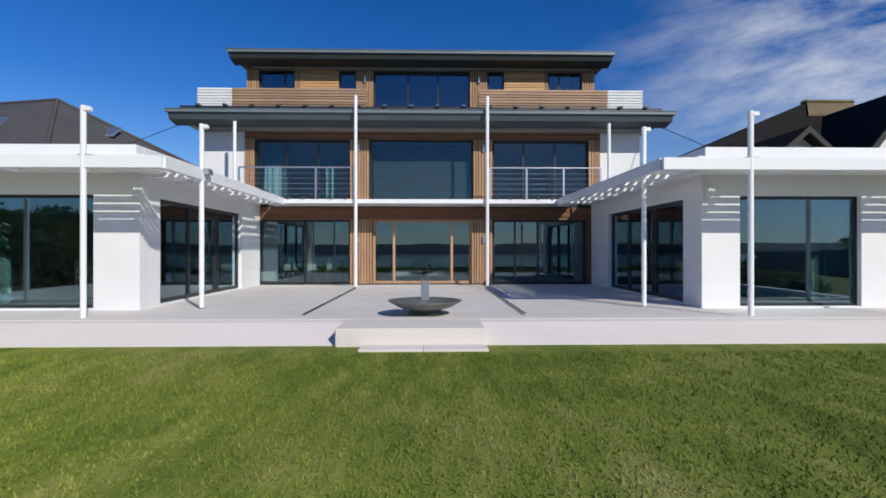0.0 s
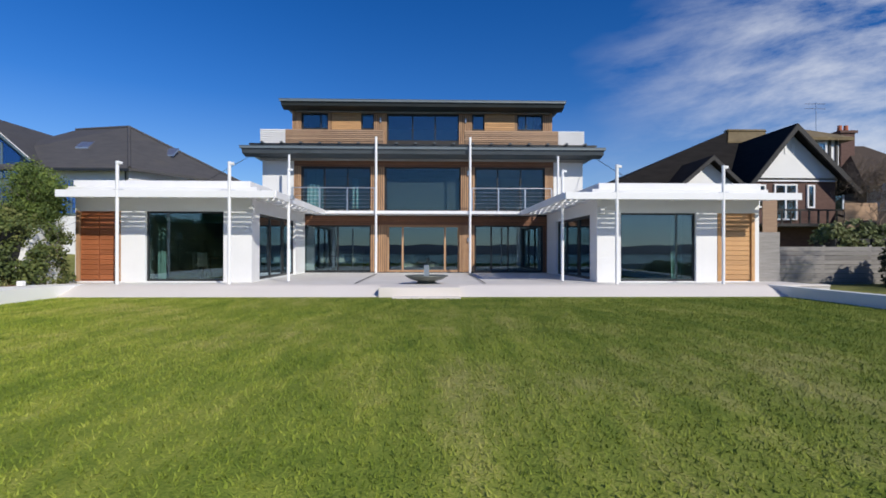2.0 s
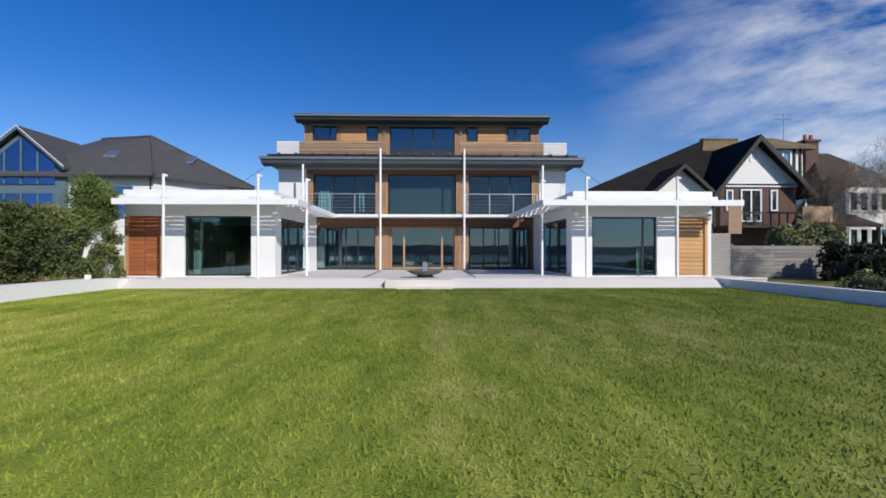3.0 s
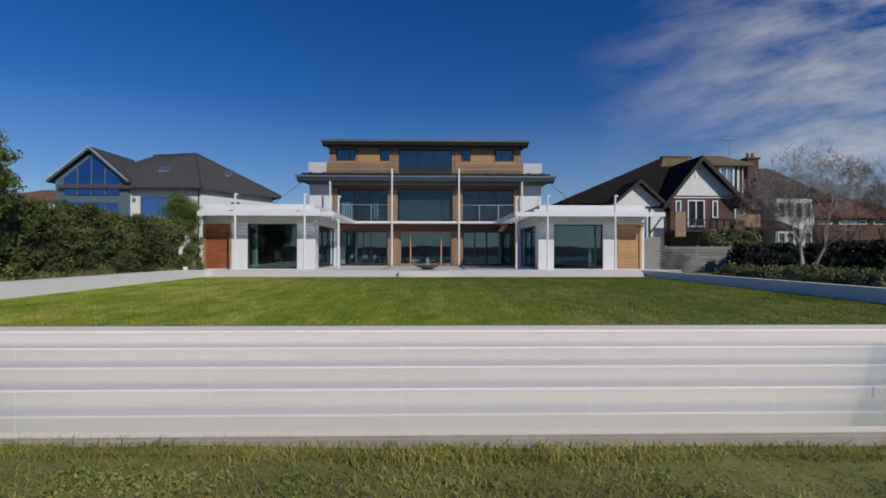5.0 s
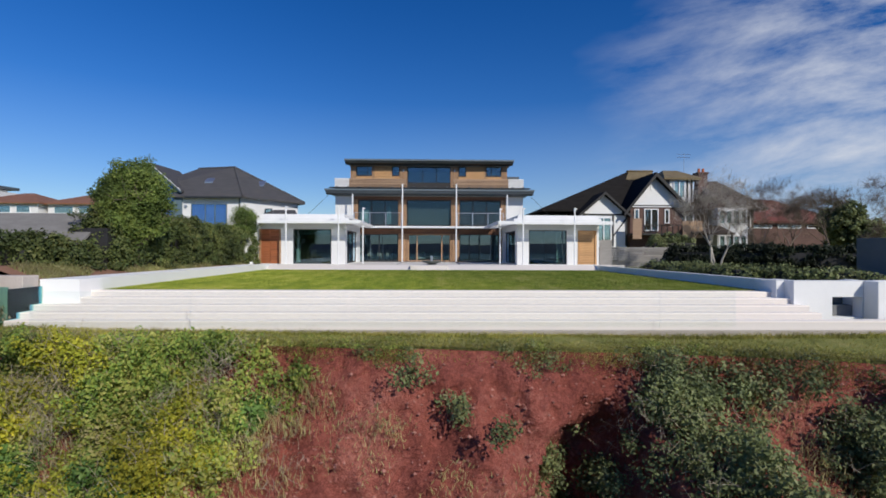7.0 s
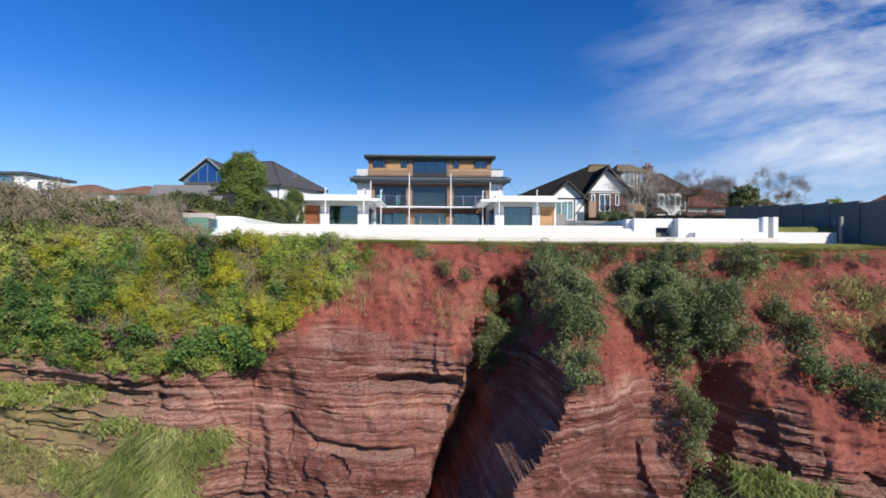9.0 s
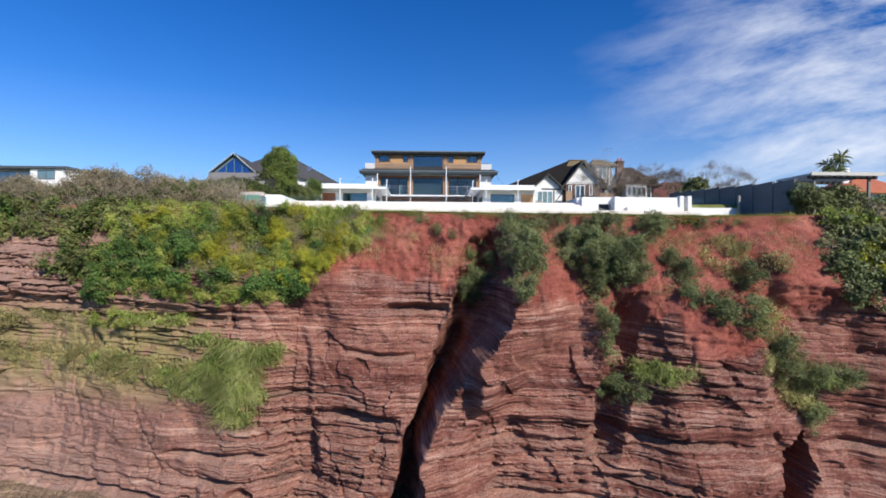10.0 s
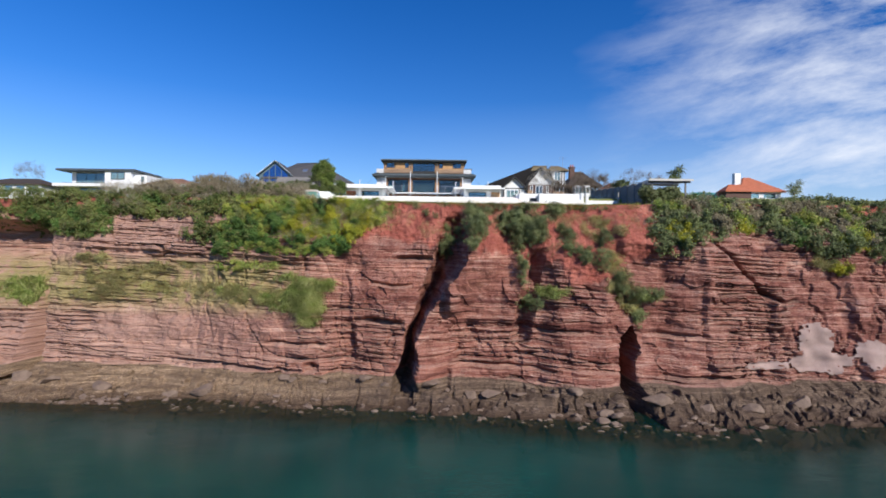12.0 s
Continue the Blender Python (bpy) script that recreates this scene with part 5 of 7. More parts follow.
    for i in range(4):
        y = rim_y + 0.16 + 0.21 * i
        part("slat", box(rim_x[0] + 0.05, rim_x[1] - 0.02, y, y + 0.13, 3.44, 3.475), WHITE_METAL, can)
    for i in range(5):
        x = inner_x + s * (0.16 + 0.2 * i)
        part("slat", box(x - 0.055, x + 0.055, rim_y + 1.0, 16.9, 3.445, 3.475), WHITE_METAL, can)
    for i in range(6):
        y = 10.9 + 1.18 * i
        part("outrigger", box(min(inner_x, inner_x + s * 1.1), max(inner_x, inner_x + s * 1.1), y, y + 0.05, 3.36, 3.44), WHITE_METAL, can)
    for i in range(5):
        x = rim_x[0] + 0.5 + (rim_x[1] - rim_x[0] - 1.0) * i / 4
        part("outrigger", box(x, x + 0.05, rim_y + 0.05, y0 - 0.45, 3.36, 3.44), WHITE_METAL, can)
    # stepped upstand round the flat roof
    part("upstand", box(*sp(ex - 0.3, out + 0.05), y0 - 0.4, y0 - 0.1, 3.53, 3.74, bevel=0.01), WHITE, house)
    part("upstand", box(*sp(ex + 0.02, out), y0 - 0.1, y0 + 0.2, 3.52, 3.98, bevel=0.01), WHITE, house)
    sx = (C0 + s * (ex + 0.02), C0 + s * (ex + 0.32))
    part("upstand", box(min(sx), max(sx), y0 + 0.2, FY - 0.1, 3.52, 3.98, bevel=0.01), WHITE, house)
    part("roof", box(o0 + 0.3, o1, y0 + 0.2, y1 + 0.3, 3.5, 3.8), SLATE_GREY, house)
    part("loudspeaker", box(*((o0 + 0.05, o0 + 0.2) if s > 0 else (o1 - 0.06, o1 + 0.12)), y0 - 0.16, y0 - 0.01, 2.95, 3.17, bevel=0.01), WHITE, house, "small white outdoor loudspeaker")


wing("west")
wing("east")
for s, x in ((-1, -8.35), (1, 7.85)):
    part("stay", tube((x, 17.3, 5.95), (x + s * 0.9, 13.5, 3.98), 0.012, sides=5), BLACK_FRAME, house, "thin dark stay cable")

# ---- inside the rooms ----
WOOD = surface("dark_wood", (0.09, 0.05, 0.03), (0.18, 0.11, 0.07), 3, 30, 0.5, 0.15, 0.003, (6, 6, 0.6))
CREAM = surface("cream_upholstery", (0.62, 0.6, 0.55), (0.74, 0.72, 0.67), 3, 60, 0.95, 0.2, 0.004)
GREEN_BLIND = surface("pale_green_blind", (0.26, 0.42, 0.38), (0.36, 0.52, 0.47), 2, 40, 0.8, 0.05, 0.002)


def dining_chair(mat):
    c = thing("dining_chair", "pale upholstered dining chair at the table", "chair", (0, 0, 0), "chairs round the table")
    part("seat", box(-0.22, 0.22, -0.22, 0.22, 0.42, 0.5, bevel=0.02), mat, c)
    part("backrest", box(-0.21, 0.21, 0.17, 0.23, 0.5, 0.95, bevel=0.02), mat, c)
    for x in (-0.19, 0.19):
        for y in (-0.19, 0.19):
            part("leg", tube((x, y, 0), (x * 0.95, y * 0.95, 0.42), 0.018, 0.022, 6), STEEL, c)
    return c


def table(label, x, y, w, d, mat=WOOD):
    t = thing("dining_table", label, "table", (x, y, PATIO))
    part("tabletop", box(x - w / 2, x + w / 2, y - d / 2, y + d / 2, PATIO + 0.71, PATIO + 0.75, bevel=0.008), mat, t)
    for a in (-1, 1):
        for b in (-1, 1):
            lx_, ly_ = x + a * (w / 2 - 0.08), y + b * (d / 2 - 0.08)
            part("leg", box(lx_ - 0.03, lx_ + 0.03, ly_ - 0.03, ly_ + 0.03, PATIO, PATIO + 0.71), mat, t)


def armchair(label, x, y, turn):
    c = thing("armchair", label, "armchair", (0, 0, 0), "armchairs in the hall")
    part("seat", box(-0.36, 0.36, -0.36, 0.3, 0.16, 0.44, bevel=0.04), CREAM, c)
    part("backrest", box(-0.38, 0.38, 0.26, 0.42, 0.16, 0.86, bevel=0.05), CREAM, c)
    for s in (-1, 1):
        part("arm", box(min(s * 0.36, s * 0.47), max(s * 0.36, s * 0.47), -0.34, 0.36, 0.16, 0.62, bevel=0.03), CREAM, c)
        for y_ in (-0.3, 0.32):
            part("leg", tube((s * 0.34, y_, 0), (s * 0.34, y_, 0.17), 0.02, sides=6), STEEL, c)
    c.matrix_basis = pose(x, y, PATIO, 0, 0, turn)
    return c


table("long dark dining table with chairs round it", -4.5, 20.6, 2.4, 1.0)
first = dining_chair(CREAM)
first.matrix_basis = pose(-5.3, 19.85, PATIO, 0, 0, 180)
for x, y, r in ((-4.5, 19.85, 180), (-3.7, 19.85, 180), (-5.3, 21.35, 0), (-4.5, 21.35, 0), (-3.7, 21.35, 0)):
    copy_thing(first, pose(x, y, PATIO, 0, 0, r))
table("small wooden table in the west wing", -8.0, 13.6, 1.4, 0.8)
for x, y, r in ((-8.4, 13.0, 170), (-7.5, 13.0, 195), (-8.9, 13.7, 90)):
    copy_thing(first, pose(x, y, PATIO, 0, 0, r))
armchair("cream armchair facing the glazed doors", -1.05, 20.4, 12)
armchair("cream armchair facing the glazed doors", 0.35, 20.4, -12)
coffee = thing("coffee_table", "low round table between the armchairs", "table", (-0.35, 19.6, PATIO))
part("tabletop", tube((-0.35, 19.6, PATIO + 0.40), (-0.35, 19.6, PATIO + 0.44), 0.4, sides=24), WOOD, coffee)
part("column", tube((-0.35, 19.6, PATIO), (-0.35, 19.6, PATIO + 0.40), 0.05, sides=10), STEEL, coffee)
lamp = thing("floor_lamp", "slim floor lamp with a pale shade", "lamp", (-9.05, 12.2, PATIO))
part("pole", tube((-9.05, 12.2, PATIO), (-9.05, 12.2, PATIO + 1.5), 0.015, sides=6), STEEL, lamp)
part("foot", tube((-9.05, 12.2, PATIO), (-9.05, 12.2, PATIO + 0.03), 0.14, sides=16), STEEL, lamp)
part("shade", tube((-9.05, 12.2, PATIO + 1.4), (-9.05, 12.2, PATIO + 1.68), 0.2, 0.12, 16), CREAM, lamp)
sofa = thing("sofa", "long cream sofa behind the side windows", "sofa", (-7.3, 14.6, PATIO))
part("seat", box(-7.7, -6.85, 13.0, 16.0, PATIO + 0.12, PATIO + 0.42, bevel=0.04), CREAM, sofa)
part("backrest", box(-6.85, -6.62, 13.0, 16.0, PATIO + 0.12, PATIO + 0.85, bevel=0.05), CREAM, sofa)
for i in range(3):
    part("cushion", box(-7.1, -6.87, 13.1 + 0.97 * i, 13.95 + 0.97 * i, PATIO + 0.43, PATIO + 0.9, bevel=0.06), GREEN_BLIND, sofa)


def curtain(label, x0, x1, y, z0, z1, mat):
    """A hanging curtain with folds."""
    k = max(8, int((x1 - x0) * 40))
    xs = np.linspace(x0, x1, k)
    ys = y + 0.05 * np.sin(np.linspace(0, (x1 - x0) * 34, k))
    v = np.concatenate([np.stack([xs, ys, np.full(k, z0)], 1), np.stack([xs, ys + 0.01, np.full(k, z1)], 1), np.stack([xs, ys + 0.03, np.full(k, z1)], 1), np.stack([xs, ys + 0.02, np.full(k, z0)], 1)])
    return tagged(part("curtain", mesh_from("curtain", v, grid_faces(4, k), mat, True), mat), label, "curtain")


curtain("teal curtain drawn aside in the bedroom window", -5.95, -5.2, 18.75, 3.6, 5.6, CURTAIN)
curtain("teal curtain drawn aside in the bedroom window", -3.75, -3.45, 18.75, 3.6, 5.2, CURTAIN)
curtain("pale green curtain beside the picture window", 8.55, 9.0, 11.4, 0.7, 2.95, GREEN_BLIND)
curtain("pale green curtain beside the picture window", -9.35, -9.1, 11.4, 0.7, 2.95, GREEN_BLIND)
rb = part("roller_blind", box(-9.35, -6.9, 11.2, 11.22, 2.62, 2.96), GREEN_BLIND)
tagged(rb, "pale green roller blind at the window head", "blind")
side = curtain("pale green curtain behind the sliding side doors", -0.65, 0.65, 0, 0.7, 2.95, GREEN_BLIND)
side.location, side.rotation_euler = (-6.5, 15.65, PATIO), (0, 0, math.pi / 2)
for x0, x1 in ((-5.6, -5.1), (4.9, 5.5)):
    curtain("pale curtain at the top-floor window", x0, x1, 20.22, 7.85, 8.7, CREAM)

# ---- neighbouring houses ----
def small_window(parent, x0, x1, z0, z1, y, splits=(), mat=None, label="white-framed window"):
    return window(parent, "x", y, x0, x1, z0, z1, splits, wide=0.08, deep=0.1, mat=mat or WHITE_METAL, label=label, glass=BLUE_WINDOW if mat is BLUE_CLAD else None)


def hip(parent, name, eave_pts, ridge, z_eave, mat, thick=0.18, label=""):
    """A hipped roof part: eave corners (front left, front right, back right, back left), ridge ends (left, right)."""
    fl, fr, br, bl = [(*p, z_eave) for p in eave_pts]
    l, r = ridge
    bm = bmesh.new()
    for quad in ((fl, fr, r, l), (br, bl, l, r)):
        slab_roof(quad, thick, bm)
    for tri in ((fr, br, r), (bl, fl, l)):
        slab_roof(tri, thick, bm)
    bmesh.ops.remove_doubles(bm, verts=bm.verts[:], dist=0.002)
    return part(name, bm, mat, parent, label)


def west_house():
    h = thing("neighbour_house", "white rendered house with dark slate hipped roof and glazed gable", "house", (-22, 29, 0.4))
    part("wall", prism([(-28.5, 24.7), (-17.9, 24.7), (-14.3, 31.2), (-17.5, 36.0), (-28.5, 36.0)], "z", 0.2, 6.5), WHITE, h)
    bm = bmesh.new()
    fl, fr, br, b2, bl = (-28.6, 24.2, 6.55), (-17.6, 24.2, 6.52), (-13.55, 31.3, 6.55), (-17.3, 36.6, 6.55), (-28.6, 36.6, 6.55)
    r1, r2 = (-19.7, 27.85, 9.75), (-23.6, 28.6, 9.7)
    for face in ((fl, fr, r1, r2), (fr, br, r1), (br, b2, r1), (b2, bl, r2, r1), (bl, fl, r2)):
        slab_roof(face, 0.16, bm)
    bmesh.ops.remove_doubles(bm, verts=bm.verts[:], dist=0.002)
    part("roof", bm, ROOF_TILE, h, "dark slate hipped roof")
    for a, b in ((fr, r1), (br, r1), (r1, r2)):
        part("hip_tiles", tube((a[0], a[1], a[2] + 0.02), (b[0], b[1], b[2] + 0.02), 0.1, sides=6), ROOF_TILE, h)
    part("gutter", box(-22.9, -17.6, 24.08, 24.2, 6.32, 6.46), BLACK_FRAME, h, "dark gutter")
    part("downpipe", tube((-18.05, 24.6, 0.3), (-18.05, 24.6, 6.4), 0.05, sides=6), BLACK_FRAME, h)
    # glazed gable
    gx_, gy_ = -26.15, 25.1
    part("gable_wall", prism([(gx_ - 2.8, 0.2), (gx_ - 2.8, 7.0), (gx_, 9.35), (gx_ + 2.8, 7.0), (gx_ + 2.8, 0.2)], "y", gy_ - 0.6, gy_), BLUE_CLAD, h, "blue-grey boarded gable")
    bm = bmesh.new()
    for e in (gx_ - 3.25, gx_ + 3.0):
        slab_roof([(e, gy_ - 1.0, 7.0), (gx_, gy_ - 1.0, 9.62), (gx_, 30.0, 9.62), (e, 30.0, 7.0)], 0.16, bm)
    bmesh.ops.remove_doubles(bm, verts=bm.verts[:], dist=0.002)
    part("gable_roof", bm, ROOF_TILE, h)
    for e in (gx_ - 3.2, gx_ + 2.95):
        for q, w, m, y_ in ((9.57, 0.2, BLUE_CLAD, gy_ - 1.06), (9.61, 0.05, WHITE_METAL, gy_ - 1.11)):
            bm = bmesh.new()
            slab_roof([(e, y_, q - 2.57), (gx_, y_, q), (gx_, y_ + 0.05, q), (e, y_ + 0.05, q - 2.57)], w, bm)
            part("barge_board", bm, m, h)
    gl = part("gable_glazing", prism([(gx_ - 2.1, 5.9), (gx_ - 2.1, 7.2), (gx_, 8.95), (gx_ + 2.1, 7.2), (gx_ + 2.1, 5.9)], "y", gy_ - 0.67, gy_ - 0.62), BLUE_WINDOW, h, "triangular gable glazing")
    for x in (-1.05, 0.0, 1.05):
        part("mullion", box(gx_ + x - 0.05, gx_ + x + 0.05, gy_ - 0.72, gy_ - 0.67, 5.9, 8.9 - abs(x) * 0.86), BLUE_CLAD, gl)
    small_window(h, gx_ - 2.1, gx_ + 2.1, 3.7, 5.4, gy_ - 0.65, (gx_ - 1.05, gx_, gx_ + 1.05), BLUE_CLAD, "blue-framed window band")
    small_window(h, -22.5, -19.2, 3.8, 5.85, 24.62, (-21.2, -20.3), BLUE_CLAD, "wide blue-framed window")
    part("wall_lamp", tube((-23.0, 24.55, 5.6), (-23.0, 24.7, 5.6), 0.14, sides=12), STEEL, h, "round wall lamp")
    for x, y, z in ((-21.4, 26.2, 8.3), (-17.3, 28.4, 8.25)):
        sk = slab_roof([(x - 0.4, y - 0.4, z - 0.26), (x + 0.4, y - 0.4, z - 0.26), (x + 0.4, y + 0.4, z + 0.32), (x - 0.4, y + 0.4, z + 0.32)], 0.1)
        part("skylight", sk, STEEL, h, "small roof window")
    part("porch_roof", slab_roof([(-16.4, 24.6, 4.7), (-12.6, 24.6, 4.7), (-13.4, 26.6, 5.45), (-15.4, 26.6, 5.45)], 0.14), ROOF_TILE, h)
    part("porch_wall", box(-16.0, -12.9, 24.9, 28.5, 0.3, 4.55), WHITE, h)
    small_window(h, -16.4, -15.7, 4.6, 5.6, 26.9, (), BLACK_FRAME, "small dark window")


def east_house():
    h = thing("neighbour_house", "mock-Tudor house with white gables, brick and dark tiled roofs", "house", (19, 24, 0.5))
    part("wall", box(13.1, 17.0, 20.6, 29.0, 0.2, 4.9), WHITE, h)
    part("wall", box(17.3, 21.9, 20.6, 29.0, 0.2, 5.5), BRICK, h, "red brick wall")
    # brown tile hanging, its tone darkened further for shade from the trees
    part("wall", box(21.9, 29.4, 22.4, 30.0, 0.2, 5.6), surface("shaded_tile_hung_wall", (0.055, 0.045, 0.035), (0.12, 0.09, 0.065), 1.2, 20, 0.9, 0.35, 0.02, (1, 1, 5)), h, "dark brown tile-hung wall with tree shade in its colour")
    # small gable
    part("gable_wall", prism([(13.0, 4.85), (14.9, 6.45), (16.9, 4.75)], "y", 20.55, 20.9), WHITE, h)
    bm = bmesh.new()
    slab_roof([(12.6, 20.0, 4.75), (14.9, 20.0, 6.72), (14.9, 25.5, 6.72), (12.6, 25.5, 4.75)], 0.16, bm)
    slab_roof([(14.9, 20.0, 6.72), (17.15, 20.0, 4.7), (17.15, 25.5, 4.7), (14.9, 25.5, 6.72)], 0.16, bm)
    bmesh.ops.remove_doubles(bm, verts=bm.verts[:], dist=0.002)
    part("gable_roof", bm, BLACK_TILE, h)
    for a, b in (((12.6, 4.72), (14.9, 6.70)), ((17.15, 4.67), (14.9, 6.70))):
        part("barge_board", slab_roof([(a[0], 19.94, a[1]), (b[0], 19.94, b[1]), (b[0], 20.03, b[1]), (a[0], 20.03, a[1])], 0.24), BLACK_WOOD, h)
    for x0, x1, z0, z1 in ((13.1, 17.0, 4.68, 4.82), (13.1, 13.25, 2.0, 4.7), (16.85, 17.0, 2.0, 4.7), (15.7, 15.82, 2.0, 4.7)):
        part("beam", box(x0, x1, 20.53, 20.6, z0, z1), BLACK_WOOD, h)
    part("beam", slab_roof([(15.82, 20.53, 3.0), (16.85, 20.53, 4.4), (16.85, 20.6, 4.4), (15.82, 20.6, 3.0)], 0.16), BLACK_WOOD, h)
    small_window(h, 13.6, 15.6, 2.4, 4.5, 20.55, (14.27, 14.93))
    # large gable
    part("gable_wall", prism([(17.1, 5.5), (19.3, 8.05), (22.0, 5.5)], "y", 20.5, 20.9), WHITE, h, "white rendered gable")
    bm = bmesh.new()
    slab_roof([(16.5, 19.9, 4.9), (19.3, 19.9, 8.4), (19.3, 27.0, 8.4), (16.5, 27.0, 4.9)], 0.18, bm)
    slab_roof([(19.3, 19.9, 8.4), (22.7, 19.9, 4.95), (22.7, 27.0, 4.95), (19.3, 27.0, 8.4)], 0.18, bm)
    bmesh.ops.remove_doubles(bm, verts=bm.verts[:], dist=0.002)
    part("gable_roof", bm, BLACK_TILE, h, "dark tiled gable roof")
    for a, b in (((16.5, 4.87), (19.3, 8.38)), ((22.7, 4.92), (19.3, 8.38))):
        part("barge_board", slab_roof([(a[0], 19.82, a[1]), (b[0], 19.82, b[1]), (b[0], 19.93, b[1]), (a[0], 19.93, a[1])], 0.34), BLACK_WOOD, h, "deep black barge board")
    part("beam", box(17.3, 21.9, 20.5, 20.58, 5.42, 5.6), WHITE_METAL, h)
    small_window(h, 18.5, 19.75, 3.35, 5.28, 20.55, (19.12,), label="white french window")
    for x0 in (17.62, 20.3):
        small_window(h, x0, x0 + 0.42, 4.0, 5.25, 20.55)
    for dx in (-0.22, 0.22):
        part("vent", box(19.3 + dx - 0.06, 19.3 + dx + 0.06, 20.46, 20.5, 6.9, 7.45), WHITE_METAL, h)
    part("curtain", box(18.6, 19.65, 20.7, 20.72, 3.4, 5.2), WHITE, h)
    bal = part("balcony", box(17.0, 21.9, 19.2, 20.55, 2.95, 3.1), BLACK_WOOD, h, "dark timber balcony")
    for i in range(11):
        x = 17.02 + 4.8 * i / 10
        part("post", box(x, x + 0.07, 19.22, 19.29, 3.1, 3.75), BLACK_WOOD, bal)
    part("rail", box(17.0, 21.9, 19.2, 19.3, 3.75, 3.83), BLACK_WOOD, bal)
    part("screen", box(16.95, 17.7, 19.14, 19.2, 2.6, 4.35), CEDAR_DARK, bal, "brown timber balcony screen")
    part("screen", box(21.2, 22.9, 19.1, 19.18, 2.7, 4.15), CEDAR_DARK, bal, "brown timber balcony screen")
    # main roof, its mossy ridge caps, dormer and chimney
    hip(h, "roof", [(9.8, 22.0), (23.6, 22.0), (23.6, 31.0), (9.8, 31.0)], ((19.2, 26.0, 9.37), (21.4, 26.0, 9.4)), 5.3, BLACK_TILE, label="dark tiled main roof")
    part("ridge_cap", box(19.0, 21.6, 25.75, 26.25, 9.28, 9.47, bevel=0.08), MOSS_TILE, h, "mossy ridge tiles")
    part("cap_slope", slab_roof([(18.6, 25.0, 8.52), (21.6, 25.0, 8.55), (21.4, 25.95, 9.45), (19.2, 25.95, 9.42)], 0.1), MOSS_TILE, h)
    part("dormer", box(22.0, 24.2, 23.2, 27.0, 5.6, 8.35), WHITE, h, "white rendered dormer")
    small_window(h, 22.3, 23.4, 6.5, 8.1, 23.15, (22.85,))
    for x in (23.55, 23.95):
        part("beam", box(x, x + 0.14, 23.12, 23.2, 5.7, 8.3), BLACK_WOOD, h)
    hip(h, "dormer_roof", [(21.3, 22.8), (24.8, 22.8), (24.8, 27.4), (21.3, 27.4)], ((22.2, 25.2, 9.35), (23.6, 25.2, 9.35)), 8.35, MOSS_TILE, label="mossy tiled dormer roof")
    ch = part("chimney", box(25.3, 26.2, 24.4, 25.2, 6.0, 9.1, bevel=0.02), BRICK, h, "brick chimney")
    part("coping", box(25.2, 26.3, 24.3, 25.3, 8.95, 9.1), BRICK, ch)
    for x in (25.55, 25.95):
        part("pot", tube((x, 24.8, 9.1), (x, 24.8, 9.5), 0.14, 0.11, 10), RED_TILE, ch)
    mast = part("aerial", tube((24.2, 25.0, 8.9), (24.2, 25.0, 11.0), 0.025, sides=5), STEEL, h, "thin television aerial")
    for z in (10.6, 10.9):
        part("rod", tube((23.5, 25.0, z), (24.8, 25.0, z), 0.015, sides=4), STEEL, mast)
    # brown tiled east wing
    hip(h, "wing_roof", [(24.2, 21.4), (30.2, 21.4), (30.2, 30.5), (24.2, 30.5)], ((26.6, 25.6, 8.4), (27.8, 25.6, 8.4)), 5.5, BROWN_TILE, label="old brown tiled wing roof")
    part("bay", box(25.2, 27.9, 20.9, 22.5, 0.3, 5.45), WHITE, h)
    for i in range(4):
        small_window(h, 25.3 + 0.64 * i, 25.3 + 0.64 * i + 0.58, 4.0, 5.2, 20.86)
        small_window(h, 25.3 + 0.64 * i, 25.3 + 0.64 * i + 0.58, 1.8, 3.0, 20.86)
    small_window(h, 22.3, 23.8, 3.9, 5.3, 22.36, (23.05,))
    small_window(h, 28.3, 29.1, 3.6, 5.2, 22.36)
    part("lean_roof", slab_roof([(21.9, 18.6, 3.1), (25.4, 18.6, 3.1), (25.4, 21.0, 3.9), (21.9, 21.0, 3.9)], 0.14), BROWN_TILE, h)
    for x in (22.0, 25.2):
        part("post", box(x, x + 0.14, 18.7, 18.84, 0.4, 2.98), BLACK_WOOD, h)


def bungalow(label, at, w, d, z0, wall_h, roof_h, tile, chimney=None, render=None):
    x, y = at
    h = thing("bungalow", label, "house", (x + w / 2, y + d / 2, z0))
    part("wall", box(x, x + w, y, y + d, z0 - 1.5, z0 + wall_h), render or WHITE, h)
    e, r = 0.5, min(d, w) * 0.42
    hip(h, "roof", [(x - e, y - e), (x + w + e, y - e), (x + w + e, y + d + e), (x - e, y + d + e)], ((x + r, y + d / 2, z0 + wall_h + roof_h), (x + w - r, y + d / 2, z0 + wall_h + roof_h)), z0 + wall_h, tile)
    k = max(2, int(w / 2.6))
    for i in range(k):
        a = x + 0.5 + (w - 1.0) * i / k
        small_window(h, a + 0.25, a + (w - 1.0) / k - 0.35, z0 + 0.7, z0 + wall_h - 0.35, y - 0.02)
    if chimney:
        part("chimney", box(x + chimney, x + chimney + 1.0, y + d * 0.3, y + d * 0.3 + 0.8, z0 + wall_h, z0 + wall_h + roof_h + 0.5), WHITE, h, "white rendered chimney")
    return h


